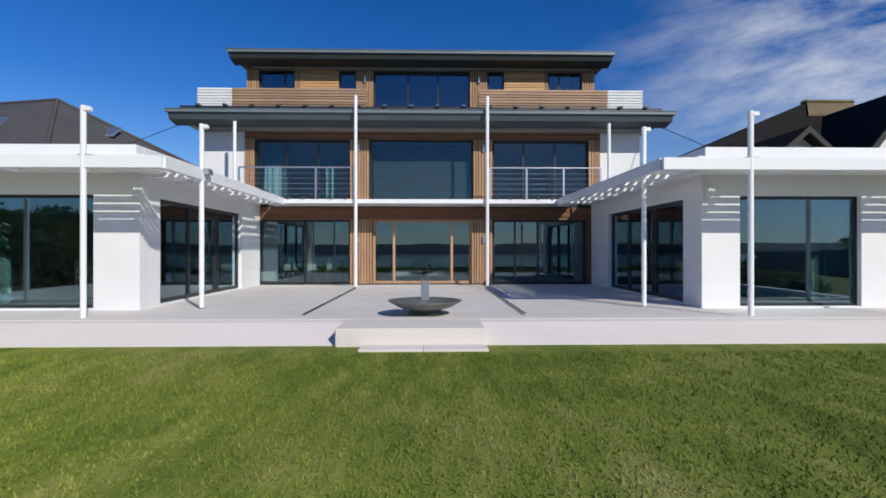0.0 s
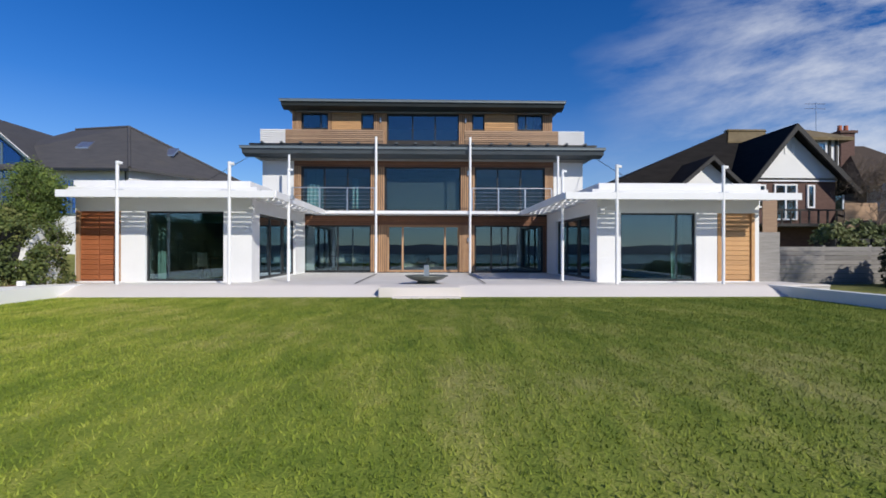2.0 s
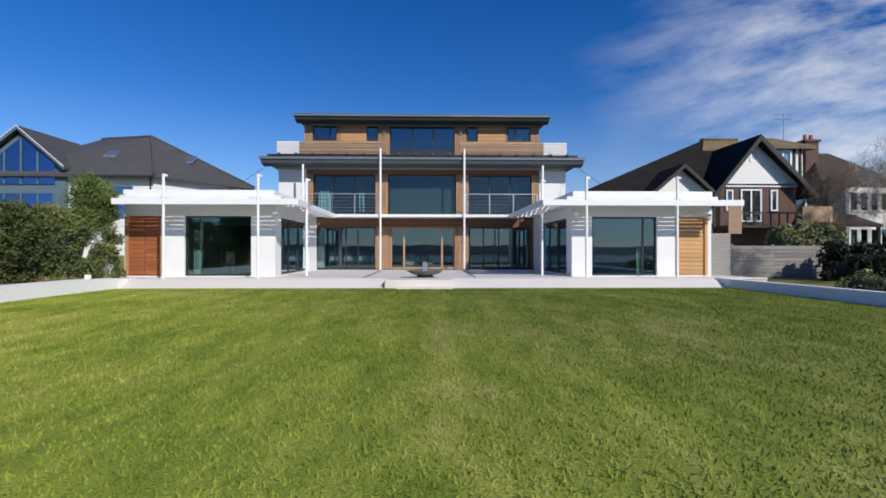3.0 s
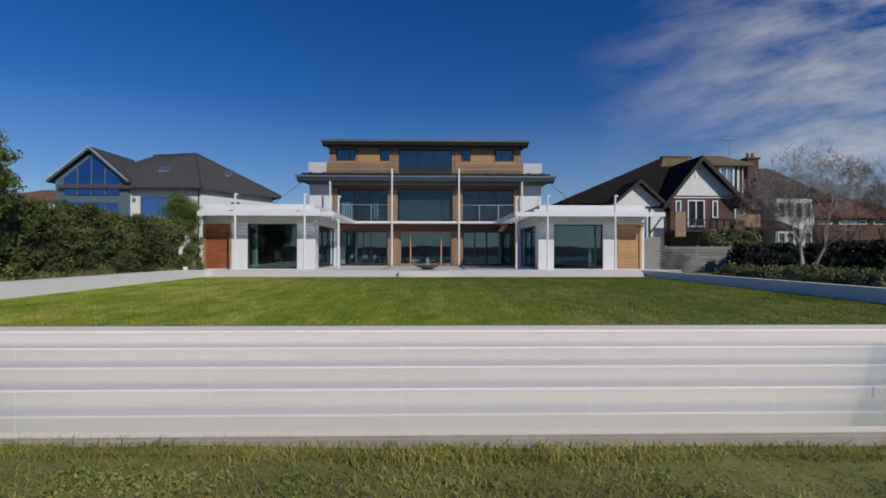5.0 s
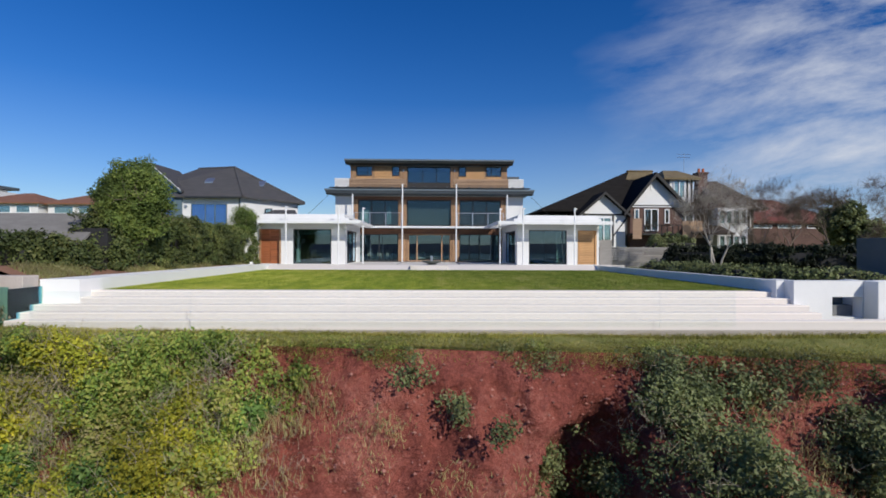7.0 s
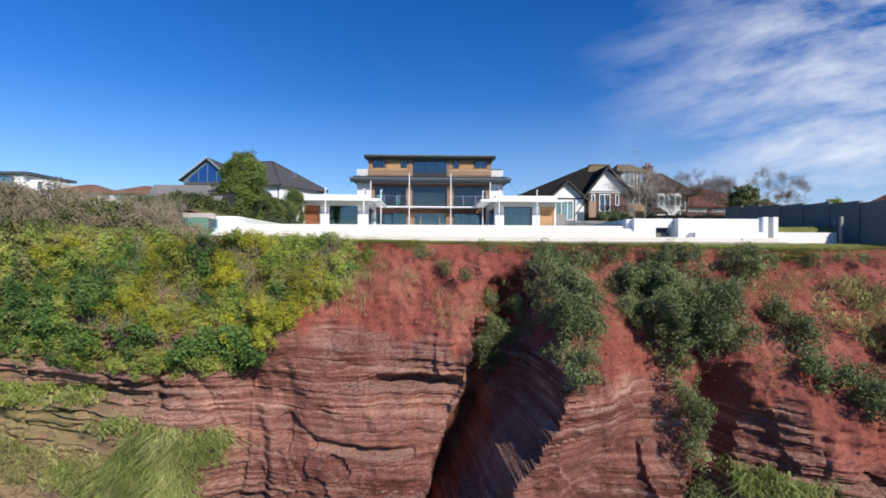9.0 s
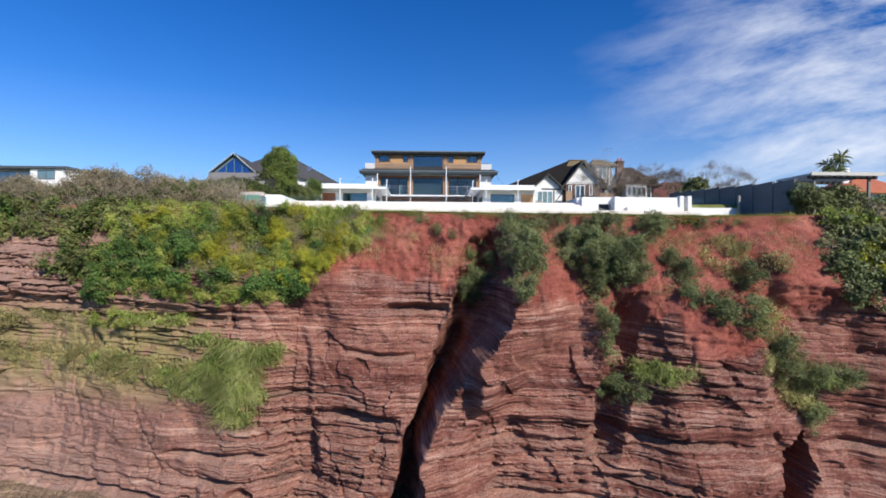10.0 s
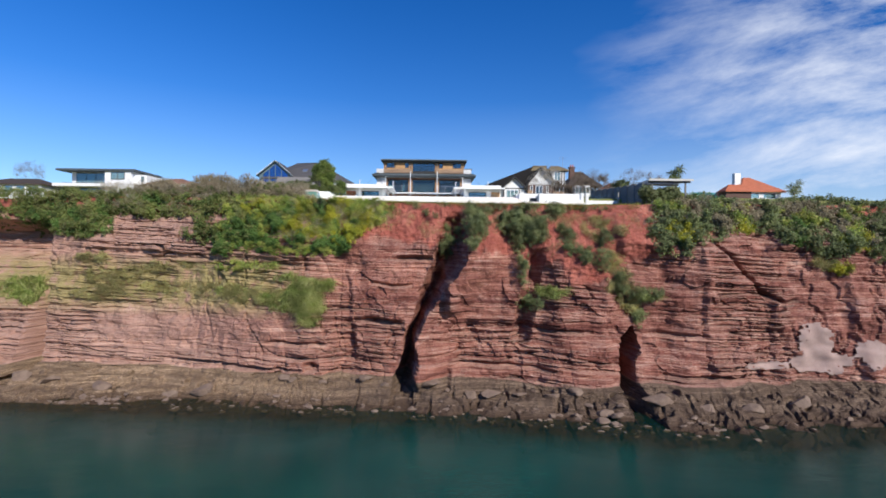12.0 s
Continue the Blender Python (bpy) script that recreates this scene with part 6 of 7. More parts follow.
west_house()
east_house()
bungalow("bungalow with a bright red tiled roof and white chimney", (50.4, 15), 6.4, 8.0, 2.2, 1.9, 2.7, RED_TILE, 0.3)
hip(bpy.data.objects["bungalow"], "porch_roof", [(46.4, 12.6), (51.0, 12.6), (51.0, 15.2), (46.4, 15.2)], ((47.8, 14.2, 5.0), (49.8, 14.2, 5.0)), 3.9, RED_TILE)
part("porch_wall", box(46.7, 50.7, 13.0, 15.0, 0.3, 3.8), BRICK, bpy.data.objects["bungalow"])
bungalow("white bungalow with terracotta tiled roof", (-56, 40), 8.0, 8.0, 5.2, 2.0, 1.5, OLD_RED)
bungalow("white bungalow with terracotta tiled roof", (-47.5, 41), 7.0, 7.0, 5.2, 2.0, 1.4, OLD_RED)
bungalow("cream bungalow with a brown tiled roof", (-92, 42), 13.0, 8.0, 4.6, 2.4, 1.6, BROWN_TILE)
# dark brick walls here stand in for the trees' shade on this house
bungalow("house with a dark red tiled roof behind bare trees", (31, 27), 10, 9, 3.2, 1.4, 2.6, DARK_RED, None, BRICK)

# white modern house on the west cliff top
villa = thing("modern_villa", "white modern villa with a flat dark roof and glass front", "house", (-67, 46, 4.5))
part("wall", box(-76, -66.5, 43.5, 52, 3.0, 7.6), BLUE_CLAD, villa)
part("wall", box(-66.5, -61.2, 42.5, 52, 3.0, 9.9), WHITE, villa)
part("wall", box(-61.2, -58.4, 43.5, 52, 3.0, 9.3), WHITE, villa)
part("wall", box(-74.5, -66.5, 44.5, 52, 7.6, 9.9), WHITE, villa)
part("roof", box(-76.2, -60.2, 42.0, 53, 9.95, 10.35, bevel=0.05), SLATE_GREY, villa, "flat overhanging dark roof")
part("terrace", box(-76, -58.0, 40.8, 43.6, 6.6, 7.2), WHITE, villa)
part("ramp_wall", prism([(-63, 4), (-63, 7.6), (-56.5, 6.2), (-53.5, 6.0), (-53.5, 4)], "y", 40.9, 41.4), WHITE, villa)
small_window(villa, -73.5, -67.5, 7.7, 9.7, 44.4, (-71.5, -69.5), SLATE_GREY, "wide dark-framed glazing")
small_window(villa, -65.2, -62.4, 8.2, 9.7, 42.4, (-63.8,), SLATE_GREY)
small_window(villa, -75.5, -67, 4.2, 7.0, 43.42, (-73, -70), SLATE_GREY)
small_window(villa, -59.6, -59.0, 7.8, 9.0, 43.42, (), SLATE_GREY)

# ---- fences, shed, walls round about ----
def slat_fence(label, x0, x1, y0, y1, z0, z1, panels, mat=None, slats=9, step=0.0):
    f = thing("fence", label, "fence", ((x0 + x1) / 2, (y0 + y1) / 2, z0))
    for i in range(panels + 1):
        t = i / panels
        x, y = x0 + (x1 - x0) * t, y0 + (y1 - y0) * t
        part("post", box(x - 0.05, x + 0.05, y - 0.05, y + 0.05, z0 - 0.4, z1 + step * min(i, panels - 1) + 0.05), mat or GREY_FENCE, f)
    for i in range(panels):
        a, b = i / panels, (i + 1) / panels
        for k in range(slats):
            w0 = z0 + (z1 + step * i - z0) * k / slats
            w1 = z0 + (z1 + step * i - z0) * (k + 1) / slats - 0.012
            p, q = (x0 + (x1 - x0) * a, y0 + (y1 - y0) * a), (x0 + (x1 - x0) * b, y0 + (y1 - y0) * b)
            bm = bmesh.new()
            vs = [bm.verts.new((c[0], c[1] + dy, w)) for c in (p, q) for dy in (-0.075, -0.055) for w in (w0, w1)]
            for fc in ((0, 1, 3, 2), (4, 6, 7, 5), (0, 4, 5, 1), (2, 3, 7, 6), (1, 5, 7, 3), (0, 2, 6, 4)):
                bm.faces.new([vs[j] for j in fc])
            part("slat", bm, mat or GREY_FENCE, f)
    return f


slat_fence("weathered grey horizontal slat fence", 11.6, 19.0, 13.0, 13.0, 0.3, 1.87, 4)
panel = part("timber_screen", box(11.5, 12.35, 11.2, 11.3, 0.3, 2.35, bevel=0.01), GREY_FENCE)
tagged(panel, "pale weathered timber screen panel beside the wing", "fence")
slat_fence("old weathered boarded fence", -30.0, -15.0, 2.0, -1.0, 0.4, 2.2, 6)

shed = thing("shed", "old garden shed with a grey tiled roof", "shed", (-15, -4, 0.4))
part("wall", box(-17.2, -13.1, -5.2, -2.4, 0.0, 1.55), surface("shed_boards", (0.22, 0.17, 0.12), (0.34, 0.28, 0.2), 2, 30, 0.9, 0.3, 0.005, (6, 6, 0.6)), shed)
bm = bmesh.new()
slab_roof([(-17.5, -5.5, 1.5), (-12.9, -5.5, 1.5), (-12.9, -3.7, 3.0), (-17.5, -3.7, 3.0)], 0.1, bm)
slab_roof([(-17.5, -3.7, 3.0), (-12.9, -3.7, 3.0), (-12.9, -2.0, 1.5), (-17.5, -2.0, 1.5)], 0.1, bm)
part("roof", bm, surface("grey_shingles", (0.13, 0.125, 0.12), (0.24, 0.23, 0.22), 1.5, 20, 0.9, 0.4, 0.02, (1, 1, 5)), shed)
curve = part("curved_wall", prism([(10.2, 0.3), (10.2, 2.5), (9.7, 2.6), (9.2, 2.35), (8.8, 1.8), (8.55, 1.1), (8.5, 0.3)], "x", -11.98, -11.74), WHITE)
tagged(curve, "white rendered wall end with a curved top", "wall", kind="structure")

cw = thing("boundary_wall", "long grey concrete boundary wall running to the cliff edge", "wall", (22.5, -6, -0.6), kind="structure")
for i in range(8):
    y = 2.4 - 2.0 * i
    x = 22.2 + 0.055 * i
    part("panel", box(x, x + 0.22, y - 1.985, y, -1.4, 2.32 - 0.115 * i, bevel=0.012), CONCRETE, cw)
part("post", box(21.5, 21.64, -9.6, -9.45, -0.9, 0.9, bevel=0.01), GREY_FENCE, cw, "short grey post")
BLEACHED = surface("bleached_timber", (0.45, 0.43, 0.39), (0.6, 0.58, 0.53), 3, 30, 0.9, 0.2, 0.004)
pg = thing("pergola", "pale timber pergola with dark posts on the cliff edge", "pergola", (25, -13, -0.6))
for x, y in ((23.3, -14.3), (26.7, -14.3), (23.3, -11.7), (26.7, -11.7)):
    part("post", box(x - 0.07, x + 0.07, y - 0.07, y + 0.07, -1.2, 1.45), GREY_FENCE, pg)
for y in (-14.3, -11.7):
    part("beam", box(22.9, 27.2, y - 0.06, y + 0.06, 1.45, 1.63), BLACK_WOOD, pg)
for i in range(11):
    part("rafter", box(23.0 + 0.4 * i, 23.09 + 0.4 * i, -14.7, -11.3, 1.63, 1.77), BLEACHED, pg)
part("screen", ribs("x", -11.62, -11.58, 22.9, 27.0, -1.2, 1.1, 0.16, 0.02, False), GREY_FENCE, pg, "weathered slatted back screen")
part("edge_board", box(22.8, 27.3, -14.76, -14.7, 1.6, 1.8), BLEACHED, pg)
ge = thing("glass_balustrade", "green-tinted glass balustrade on the cliff edge", "balustrade", (28.3, -14.3, -0.8))
for i in range(3):
    pane = part("glass_panel", box(27.3 + 0.9 * i, 28.17 + 0.9 * i, -14.31, -14.29, -0.75, 0.5), bpy.data.materials["tinted_glass"], ge)
    pane.visible_shadow = False
rail = thing("white_fence", "long low white fence on the cliff top", "fence", (68, 8, 1))
for i in range(24):
    part("post", box(59 + i * 1.1, 59.12 + i * 1.1, 8, 8.1, 0.2, 1.9), WHITE, rail)
for z in (1.2, 1.75):
    part("rail", box(59, 84.5, 8.0, 8.08, z, z + 0.12), WHITE, rail)

# ---- plants ----
def limb(bm, p, d, length, r, depth, rng, tips, spread=0.6, segs=2, lift=0.15):
    """A branch in short bent lengths that splits as it goes."""
    p = Vector(p)
    d = Vector(d).normalized()
    for i in range(segs):
        q = p + d * (length / segs)
        r1 = r * (1 - 0.28 / segs * 1.6)
        tube(p, q, r, r1, 5 if r < 0.05 else 7, bm, caps=False)
        p, r = q, r1
        d = (d + Vector(rng.normal(size=3)) * 0.16 + Vector((0, 0, lift * 0.4))).normalized()
    tips.append((tuple(p), depth))
    if depth == 0:
        return
    for i in range(2 + (rng.random() < 0.55)):
        nd = (d + Vector(rng.normal(size=3)) * spread + Vector((0, 0, lift))).normalized()
        limb(bm, p, nd, length * (0.62 + 0.25 * rng.random()), r * 0.66, depth - 1, rng, tips, spread, segs, lift)


def leafy_tree(label, at, height, width, mat, seed, size=0.11, count=420, per=60, stem=0.16, low=0.25):
    """A trunk with limbs and a crown of leaf clumps with an uneven outline."""
    rng = np.random.default_rng(seed)
    t = thing("tree", label, "tree", at)
    x, y, z = at
    bm, tips = bmesh.new(), []
    tube((x, y, z - 0.2), (x + 0.05, y, z + height * 0.3), stem, stem * 0.75, 9, bm, caps=False)
    for i in range(6):
        a = 2 * math.pi * i / 6 + rng.random()
        limb(bm, (x + 0.05, y, z + height * (0.22 + 0.05 * i)), (math.cos(a) * 0.7, math.sin(a) * 0.7, 0.7), height * 0.15, stem * 0.5, 3, rng, tips, 0.55)
    part("trunk", bm, BARK, t)
    # crown: lobes of clumps
    lobes = rng.normal(size=(16, 3))
    lobes /= np.linalg.norm(lobes, axis=1)[:, None]
    lobes = lobes * np.array([width * 0.30, width * 0.30, height * 0.27]) * rng.uniform(0.6, 1.05, (16, 1)) + np.array([x, y, z + height * (0.5 + low / 4)])
    pick = rng.integers(0, 16, count)
    d = rng.normal(size=(count, 3))
    d /= np.linalg.norm(d, axis=1)[:, None]
    c = lobes[pick] + d * rng.random((count, 1)) ** 0.4 * np.array([width * 0.2, width * 0.2, height * 0.15])
    c = c[c[:, 2] > z + height * 0.08]
    leaves("crown", c, size, rng, mat, (0.34, 0.34, 0.26), per, parent=t)
    return t


def bare_tree(label, at, height, mat, seed, depth=6, stem=0.13, spread=0.55, stems=1):
    rng = np.random.default_rng(seed)
    t = thing("bare_tree", label, "tree", at)
    x, y, z = at
    bm, tips = bmesh.new(), []
    for i in range(stems):
        a = rng.random() * 6.3
        limb(bm, (x + 0.15 * math.cos(a) * i, y + 0.15 * math.sin(a) * i, z - 0.2), (0.25 * math.cos(a) * (stems > 1), 0.25 * math.sin(a) * (stems > 1), 1), height * 0.27, stem, depth, rng, tips, spread)
    part("trunk", bm, mat, t)
    ends = np.array([p for p, k in tips if k <= 1])
    s = np.repeat(ends, 5, 0)
    tagged(twigs(s + rng.normal(size=s.shape) * 0.03, height * 0.085, rng, mat, "fine_twig", 0.006, t, 0.5), kind="stuff")
    return t


def hedge(label, spine, wide, top, base, mat, seed, size=0.085, density=34, per=46, bumpy=0.35, name="hedge"):
    """Clumps filling a long rounded bank along a spine of (x, y) points."""
    rng = np.random.default_rng(seed)
    out, core = [], bmesh.new()
    for (x0, y0), (x1, y1) in zip(spine, spine[1:]):
        ln = math.hypot(x1 - x0, y1 - y0)
        k = int(ln * density)
        t = rng.random(k)
        nx, ny = -(y1 - y0) / ln, (x1 - x0) / ln
        a = rng.uniform(-0.15 * math.pi, 1.15 * math.pi, k)
        px, py = x0 + (x1 - x0) * t, y0 + (y1 - y0) * t
        h = top - base + bumpy * fnoise(px * 0.6, py * 0.6, 0 * px, 3, seed)
        rr = rng.random(k) ** 0.25
        off = np.cos(a) * wide * 0.5 * rr * (1 + 0.3 * fnoise(px * 0.9, py * 0.9, 0 * px + 3, 2, seed))
        up = (0.32 + 0.68 * np.clip(np.sin(a), -0.4, 1)) * h * rr
        out.append(np.stack([px + nx * off, py + ny * off, base + np.maximum(up, 0.1)], 1))
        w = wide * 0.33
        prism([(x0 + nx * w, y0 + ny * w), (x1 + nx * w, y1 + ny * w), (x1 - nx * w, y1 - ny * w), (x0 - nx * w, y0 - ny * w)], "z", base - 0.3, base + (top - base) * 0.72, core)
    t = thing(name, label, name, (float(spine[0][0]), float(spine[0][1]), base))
    # solid black filler: the shade deep inside the hedge, given as colour
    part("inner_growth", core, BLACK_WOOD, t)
    leaves("foliage", np.concatenate(out), size, rng, mat, (0.3, 0.3, 0.24), per, parent=t)
    return t


leafy_tree("rounded dark evergreen tree beside the hedge", (-12.15, -3.0, 0.55), 5.1, 3.4, TREE_LEAF, 11, 0.047, 640, 92)
hedge("tall dense green hedge along the garden", [(-13.0, -4.6), (-12.9, 3.0), (-12.75, 7.0), (-12.6, 10.3)], 2.2, 3.1, 0.6, HEDGE, 12, 0.055, 90, 90)
leafy_tree("small bushy conifer at the end of the hedge", (-12.4, 9.8, 0.6), 4.2, 2.0, TREE_LEAF, 13, 0.036, 230, 110, 0.08)
rng = np.random.default_rng(14)
bxs, bys = rng.uniform(-13.6, -11.55, 20000), rng.uniform(-8.5, 9.5, 20000)
ok = fnoise(bxs * 0.7, bys * 0.5, 0 * bxs, 3, 15) > -0.05
tagged(blades("dry_border_grass", np.stack([bxs, bys, 0.70 + 0.3 * smooth(-bxs, 11.6, 13.0)], 1)[ok], 0.18, 0.011, rng, DRY, 0.8), "dry grass in the soil border", "grass", kind="stuff")
hedge("overgrown green shrubs by the shed", [(-17.5, -6.8), (-14.2, -6.6), (-12.9, -4.6)], 1.9, 2.1, 0.2, HEDGE, 15, 0.065, 80, 70, 0.5, "shrubs")
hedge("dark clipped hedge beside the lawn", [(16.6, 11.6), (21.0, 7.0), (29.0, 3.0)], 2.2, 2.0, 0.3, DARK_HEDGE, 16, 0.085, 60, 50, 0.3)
hedge("dark rounded shrubs on the bank", [(12.3, 5.0), (13.5, -2.0), (16.5, -5.5)], 1.2, 0.95, 0.4, SCRUB, 17, 0.06, 30, 46, 0.3, "shrubs")
hedge("spiky green shrub in front of the brick house", [(16.6, 14.6), (19.6, 14.6)], 1.8, 2.9, 0.4, SCRUB, 18, 0.1, 60, 50, 0.5, "shrubs")
bare_tree("leafless birch with pale stems", (17.6, 7.2, 0.4), 6.3, surface("birch_bark", (0.3, 0.26, 0.22), (0.5, 0.46, 0.41), 5, 40, 0.9, 0.3, 0.006, (4, 4, 1)), 21, 5, 0.085, 0.42, 3)
for i, (x, y, h, s) in enumerate(((27.8, 15.0, 7.4, 22), (24.0, 13.0, 6.2, 23), (31.5, 12.5, 6.8, 24), (36.0, 17.0, 7.5, 25), (21.0, 16.5, 6.4, 26), (23.0, 8.6, 5.4, 35), (26.4, 9.6, 6.0, 36), (29.6, 8.0, 5.2, 37), (27.0, 18.5, 6.6, 38), (30.5, 20.0, 6.2, 39), (33.5, 19.0, 6.8, 40), (25.2, 17.2, 5.4, 41))):
    bare_tree("leafless tree with a fine spreading crown", (x, y, 0.6), h, TWIG, s, 6, 0.12, 0.62)
leafy_tree("green tree on the cliff top", (31.0, 13.5, 0.5), 5.4, 5.0, SCRUB, 27, 0.11, 300, 60)
leafy_tree("low green tree on the cliff top", (36.0, 9.0, 0.3), 3.6, 4.6, BRAMBLE, 28, 0.1, 240, 50)
bare_tree("leafless tree behind the bungalows", (-88.0, 52.0, 4.5), 9.0, BARK, 29, 6, 0.2, 0.6)


def palm(label, at, height, seed, heads=2, size=0.75):
    """A cordyline: bare stems with heads of sword leaves."""
    rng = np.random.default_rng(seed)
    t = thing("palm_tree", label, "tree", at)
    x, y, z = at
    bm, roots = bmesh.new(), []
    for i in range(heads):
        a = 6.28 * i / heads
        tip = (x + 0.45 * math.cos(a), y + 0.45 * math.sin(a), z + height * (1 - 0.12 * i))
        tube((x, y, z - 0.3), (x, y, z + height * 0.6), 0.1, 0.08, 7, bm, caps=False)
        tube((x, y, z + height * 0.6), tip, 0.08, 0.06, 7, bm)
        roots.append(tip)
    part("trunk", bm, BARK, t)
    c = np.repeat(np.array(roots), 70, 0)
    d = rng.normal(size=c.shape)
    d /= np.linalg.norm(d, axis=1)[:, None]
    side = np.cross(d, rng.normal(size=c.shape))
    side /= np.linalg.norm(side, axis=1)[:, None]
    s = size * rng.uniform(0.7, 1.1, (len(c), 1))
    mid, tip = c + d * s * 0.55, c + d * s + np.array([0, 0, -0.18]) * s
    v = np.stack([c, mid + side * 0.045, tip, mid - side * 0.045], 1).reshape(-1, 3)
    part("fronds", mesh_from("fronds", v, np.arange(len(v)).reshape(-1, 4), SCRUB), SCRUB, t)


palm("cordyline palm behind the pergola", (27.4, -10.8, -0.5), 3.9, 31, 3, 0.8)
palm("cordyline palm beside the red-roofed bungalow", (57.2, 12.5, 0.6), 4.2, 32, 3, 1.3)
leafy_tree("dark shrub at the end of the boundary wall", (22.7, -14.3, -1.0), 2.3, 2.2, SCRUB, 43, 0.07, 130, 60, 0.06)
leafy_tree("dense shrub under the pergola", (25.4, -13.4, -0.9), 2.3, 3.2, SCRUB, 42, 0.07, 150, 60, 0.06)
leafy_tree("round shrub beside the bungalow", (55.5, 10.5, 0.4), 2.6, 3.4, BRAMBLE, 33, 0.11, 120, 50, 0.07)
leafy_tree("green shrubs on the cliff top", (41.0, 12.0, 0.4), 3.4, 7.0, SCRUB, 34, 0.12, 240, 50, 0.1)

# ---- growth on the cliff ----
PALE_STEM = surface("pale_dry_stems", (0.20, 0.16, 0.11), (0.46, 0.39, 0.29), 4, 30, 1.0, 0.1, 0.01, spread=0.3)
DEAD_BUSH = surface("dead_bush", (0.17, 0.14, 0.085), (0.31, 0.26, 0.16), 4, 30, 1.0, 0.1, 0.01, spread=0.3)
STRAW = foliage("straw_grass", (0.36, 0.31, 0.13), (0.55, 0.46, 0.23), (0.42, 0.42, 0.15), (0.68, 0.58, 0.34))
IVY = foliage("ivy_leaves", (0.04, 0.085, 0.025), (0.085, 0.165, 0.04), (0.145, 0.245, 0.055), (0.22, 0.31, 0.08))
WEST_BRAMBLE = foliage("west_bramble_leaves", (0.09, 0.08, 0.05), (0.08, 0.115, 0.035), (0.14, 0.19, 0.045), (0.21, 0.24, 0.07), (0.24, 0.21, 0.09), (0.17, 0.14, 0.09))
RND = RNG.random(len(CX))


def on_cliff(x, z, rx, rz, k, rng, out=0.15):
    """Points on the cliff face inside an uneven oval round (x, z)."""
    seed_ = x * 3.7 + z
    near = np.flatnonzero((((CX - x) / rx) ** 2 + ((CZ - z) / rz) ** 2 < 2.2) & (CT3 < 0.2))
    px, pz = CX[near], CZ[near]
    edge = 1.05 + 0.95 * fnoise(px * 0.5 + seed_, 0 * px, pz * 0.65, 4, 91, 0.65)
    fall = edge - ((px - x) / rx) ** 2 - ((pz - z) / rz) ** 2 + 0.25 * (RND[near] - 0.6)
    # lumps with gaps between them
    lump = fnoise(px * 1.15 + seed_, 0 * px, pz * 1.35, 2, 93)[fall > 0]
    ok, w = near[fall > 0], np.clip(fall[fall > 0], 0.02, 0.6) * np.clip(0.55 + 1.7 * lump, 0.06, 1.4)
    if not len(ok):
        return np.zeros((0, 3))
    j = rng.choice(len(ok), k, p=w / w.sum())
    i, proud = ok[j], 0.45 + 1.9 * np.clip(lump[j] + 0.1, 0, 0.8)[:, None]
    p = np.stack([CX[i], CY[i], CZ[i]], 1)
    return p + np.array([0, -1, 0.35]) * (out * proud * rng.random((k, 1)) ** 0.7) + rng.normal(size=p.shape) * 0.08


def growth(name, label, patches, mat, size, per, seed, spread=(0.3, 0.25, 0.28), out=0.5, category="bushes", aspect=0.55):
    rng = np.random.default_rng(seed)
    c = np.concatenate([on_cliff(*p, rng, out) for p in patches])
    ob = leaves(name, c, size, rng, mat, spread, per, aspect)
    return tagged(ob, label, category, kind="stuff")


growth("brambles", "thick green brambles hanging over the cliff edge", [(-11.5, -2.0, 8.2, 2.9, 2100), (-5.2, -1.6, 2.2, 1.6, 240), (-18, -2.8, 4, 3.0, 800), (-18.5, -7.4, 4.5, 0.5, 90), (-11.5, -5.6, 5, 0.7, 240)], BRAMBLE, 0.043, 50, 101, (0.24, 0.2, 0.22), 0.6)
growth("brambles", "thick green brambles along the west cliff top", [(-21, -2.6, 4, 3.0, 800), (-29, -0.7, 8, 1.6, 1100), (-39, -1.6, 6, 2.4, 1300), (-37.0, -2.9, 3, 1.8, 500), (-48, -1.6, 7, 2.6, 1000), (-58, -1.6, 8, 2.4, 600)], WEST_BRAMBLE, 0.09, 21, 108, (0.3, 0.26, 0.28), 0.7)
growth("yellow_bushes", "yellow-green flowering bushes on the cliff", [(-9.8, -2.2, 1.2, 1.0, 160), (-8.2, -1.2, 0.9, 0.5, 110), (-7.6, -2.0, 0.5, 0.4, 50), (-6.0, -2.4, 0.5, 0.6, 70), (-5.7, -3.2, 0.5, 0.6, 60), (-4.6, -2.6, 0.35, 0.4, 34), (-7.4, -2.9, 0.5, 0.5, 60), (-12.2, -1.8, 1.4, 0.8, 130), (-8.0, -4.2, 1.6, 1.2, 190), (-11.0, -4.0, 1.4, 0.8, 120), (-13.5, -3.4, 1.6, 1.2, 150), (-5.6, -2.2, 0.7, 0.8, 60), (-6.4, -3.6, 0.8, 0.8, 70), (-17.0, -1.6, 2.4, 1.0, 110)], GORSE, 0.038, 58, 102, (0.22, 0.2, 0.24), 0.75)
growth("yellow_bushes", "yellow-brown bushes on the east cliff", [(25.0, -3.6, 1.6, 1.5, 160), (31.5, -3.2, 0.9, 0.8, 60), (42.5, -4.6, 2.2, 0.9, 140), (40.2, -7.0, 1.0, 0.6, 60), (47, -5.2, 1.6, 0.9, 100)], GORSE, 0.08, 30, 109, (0.28, 0.24, 0.28), 0.7)
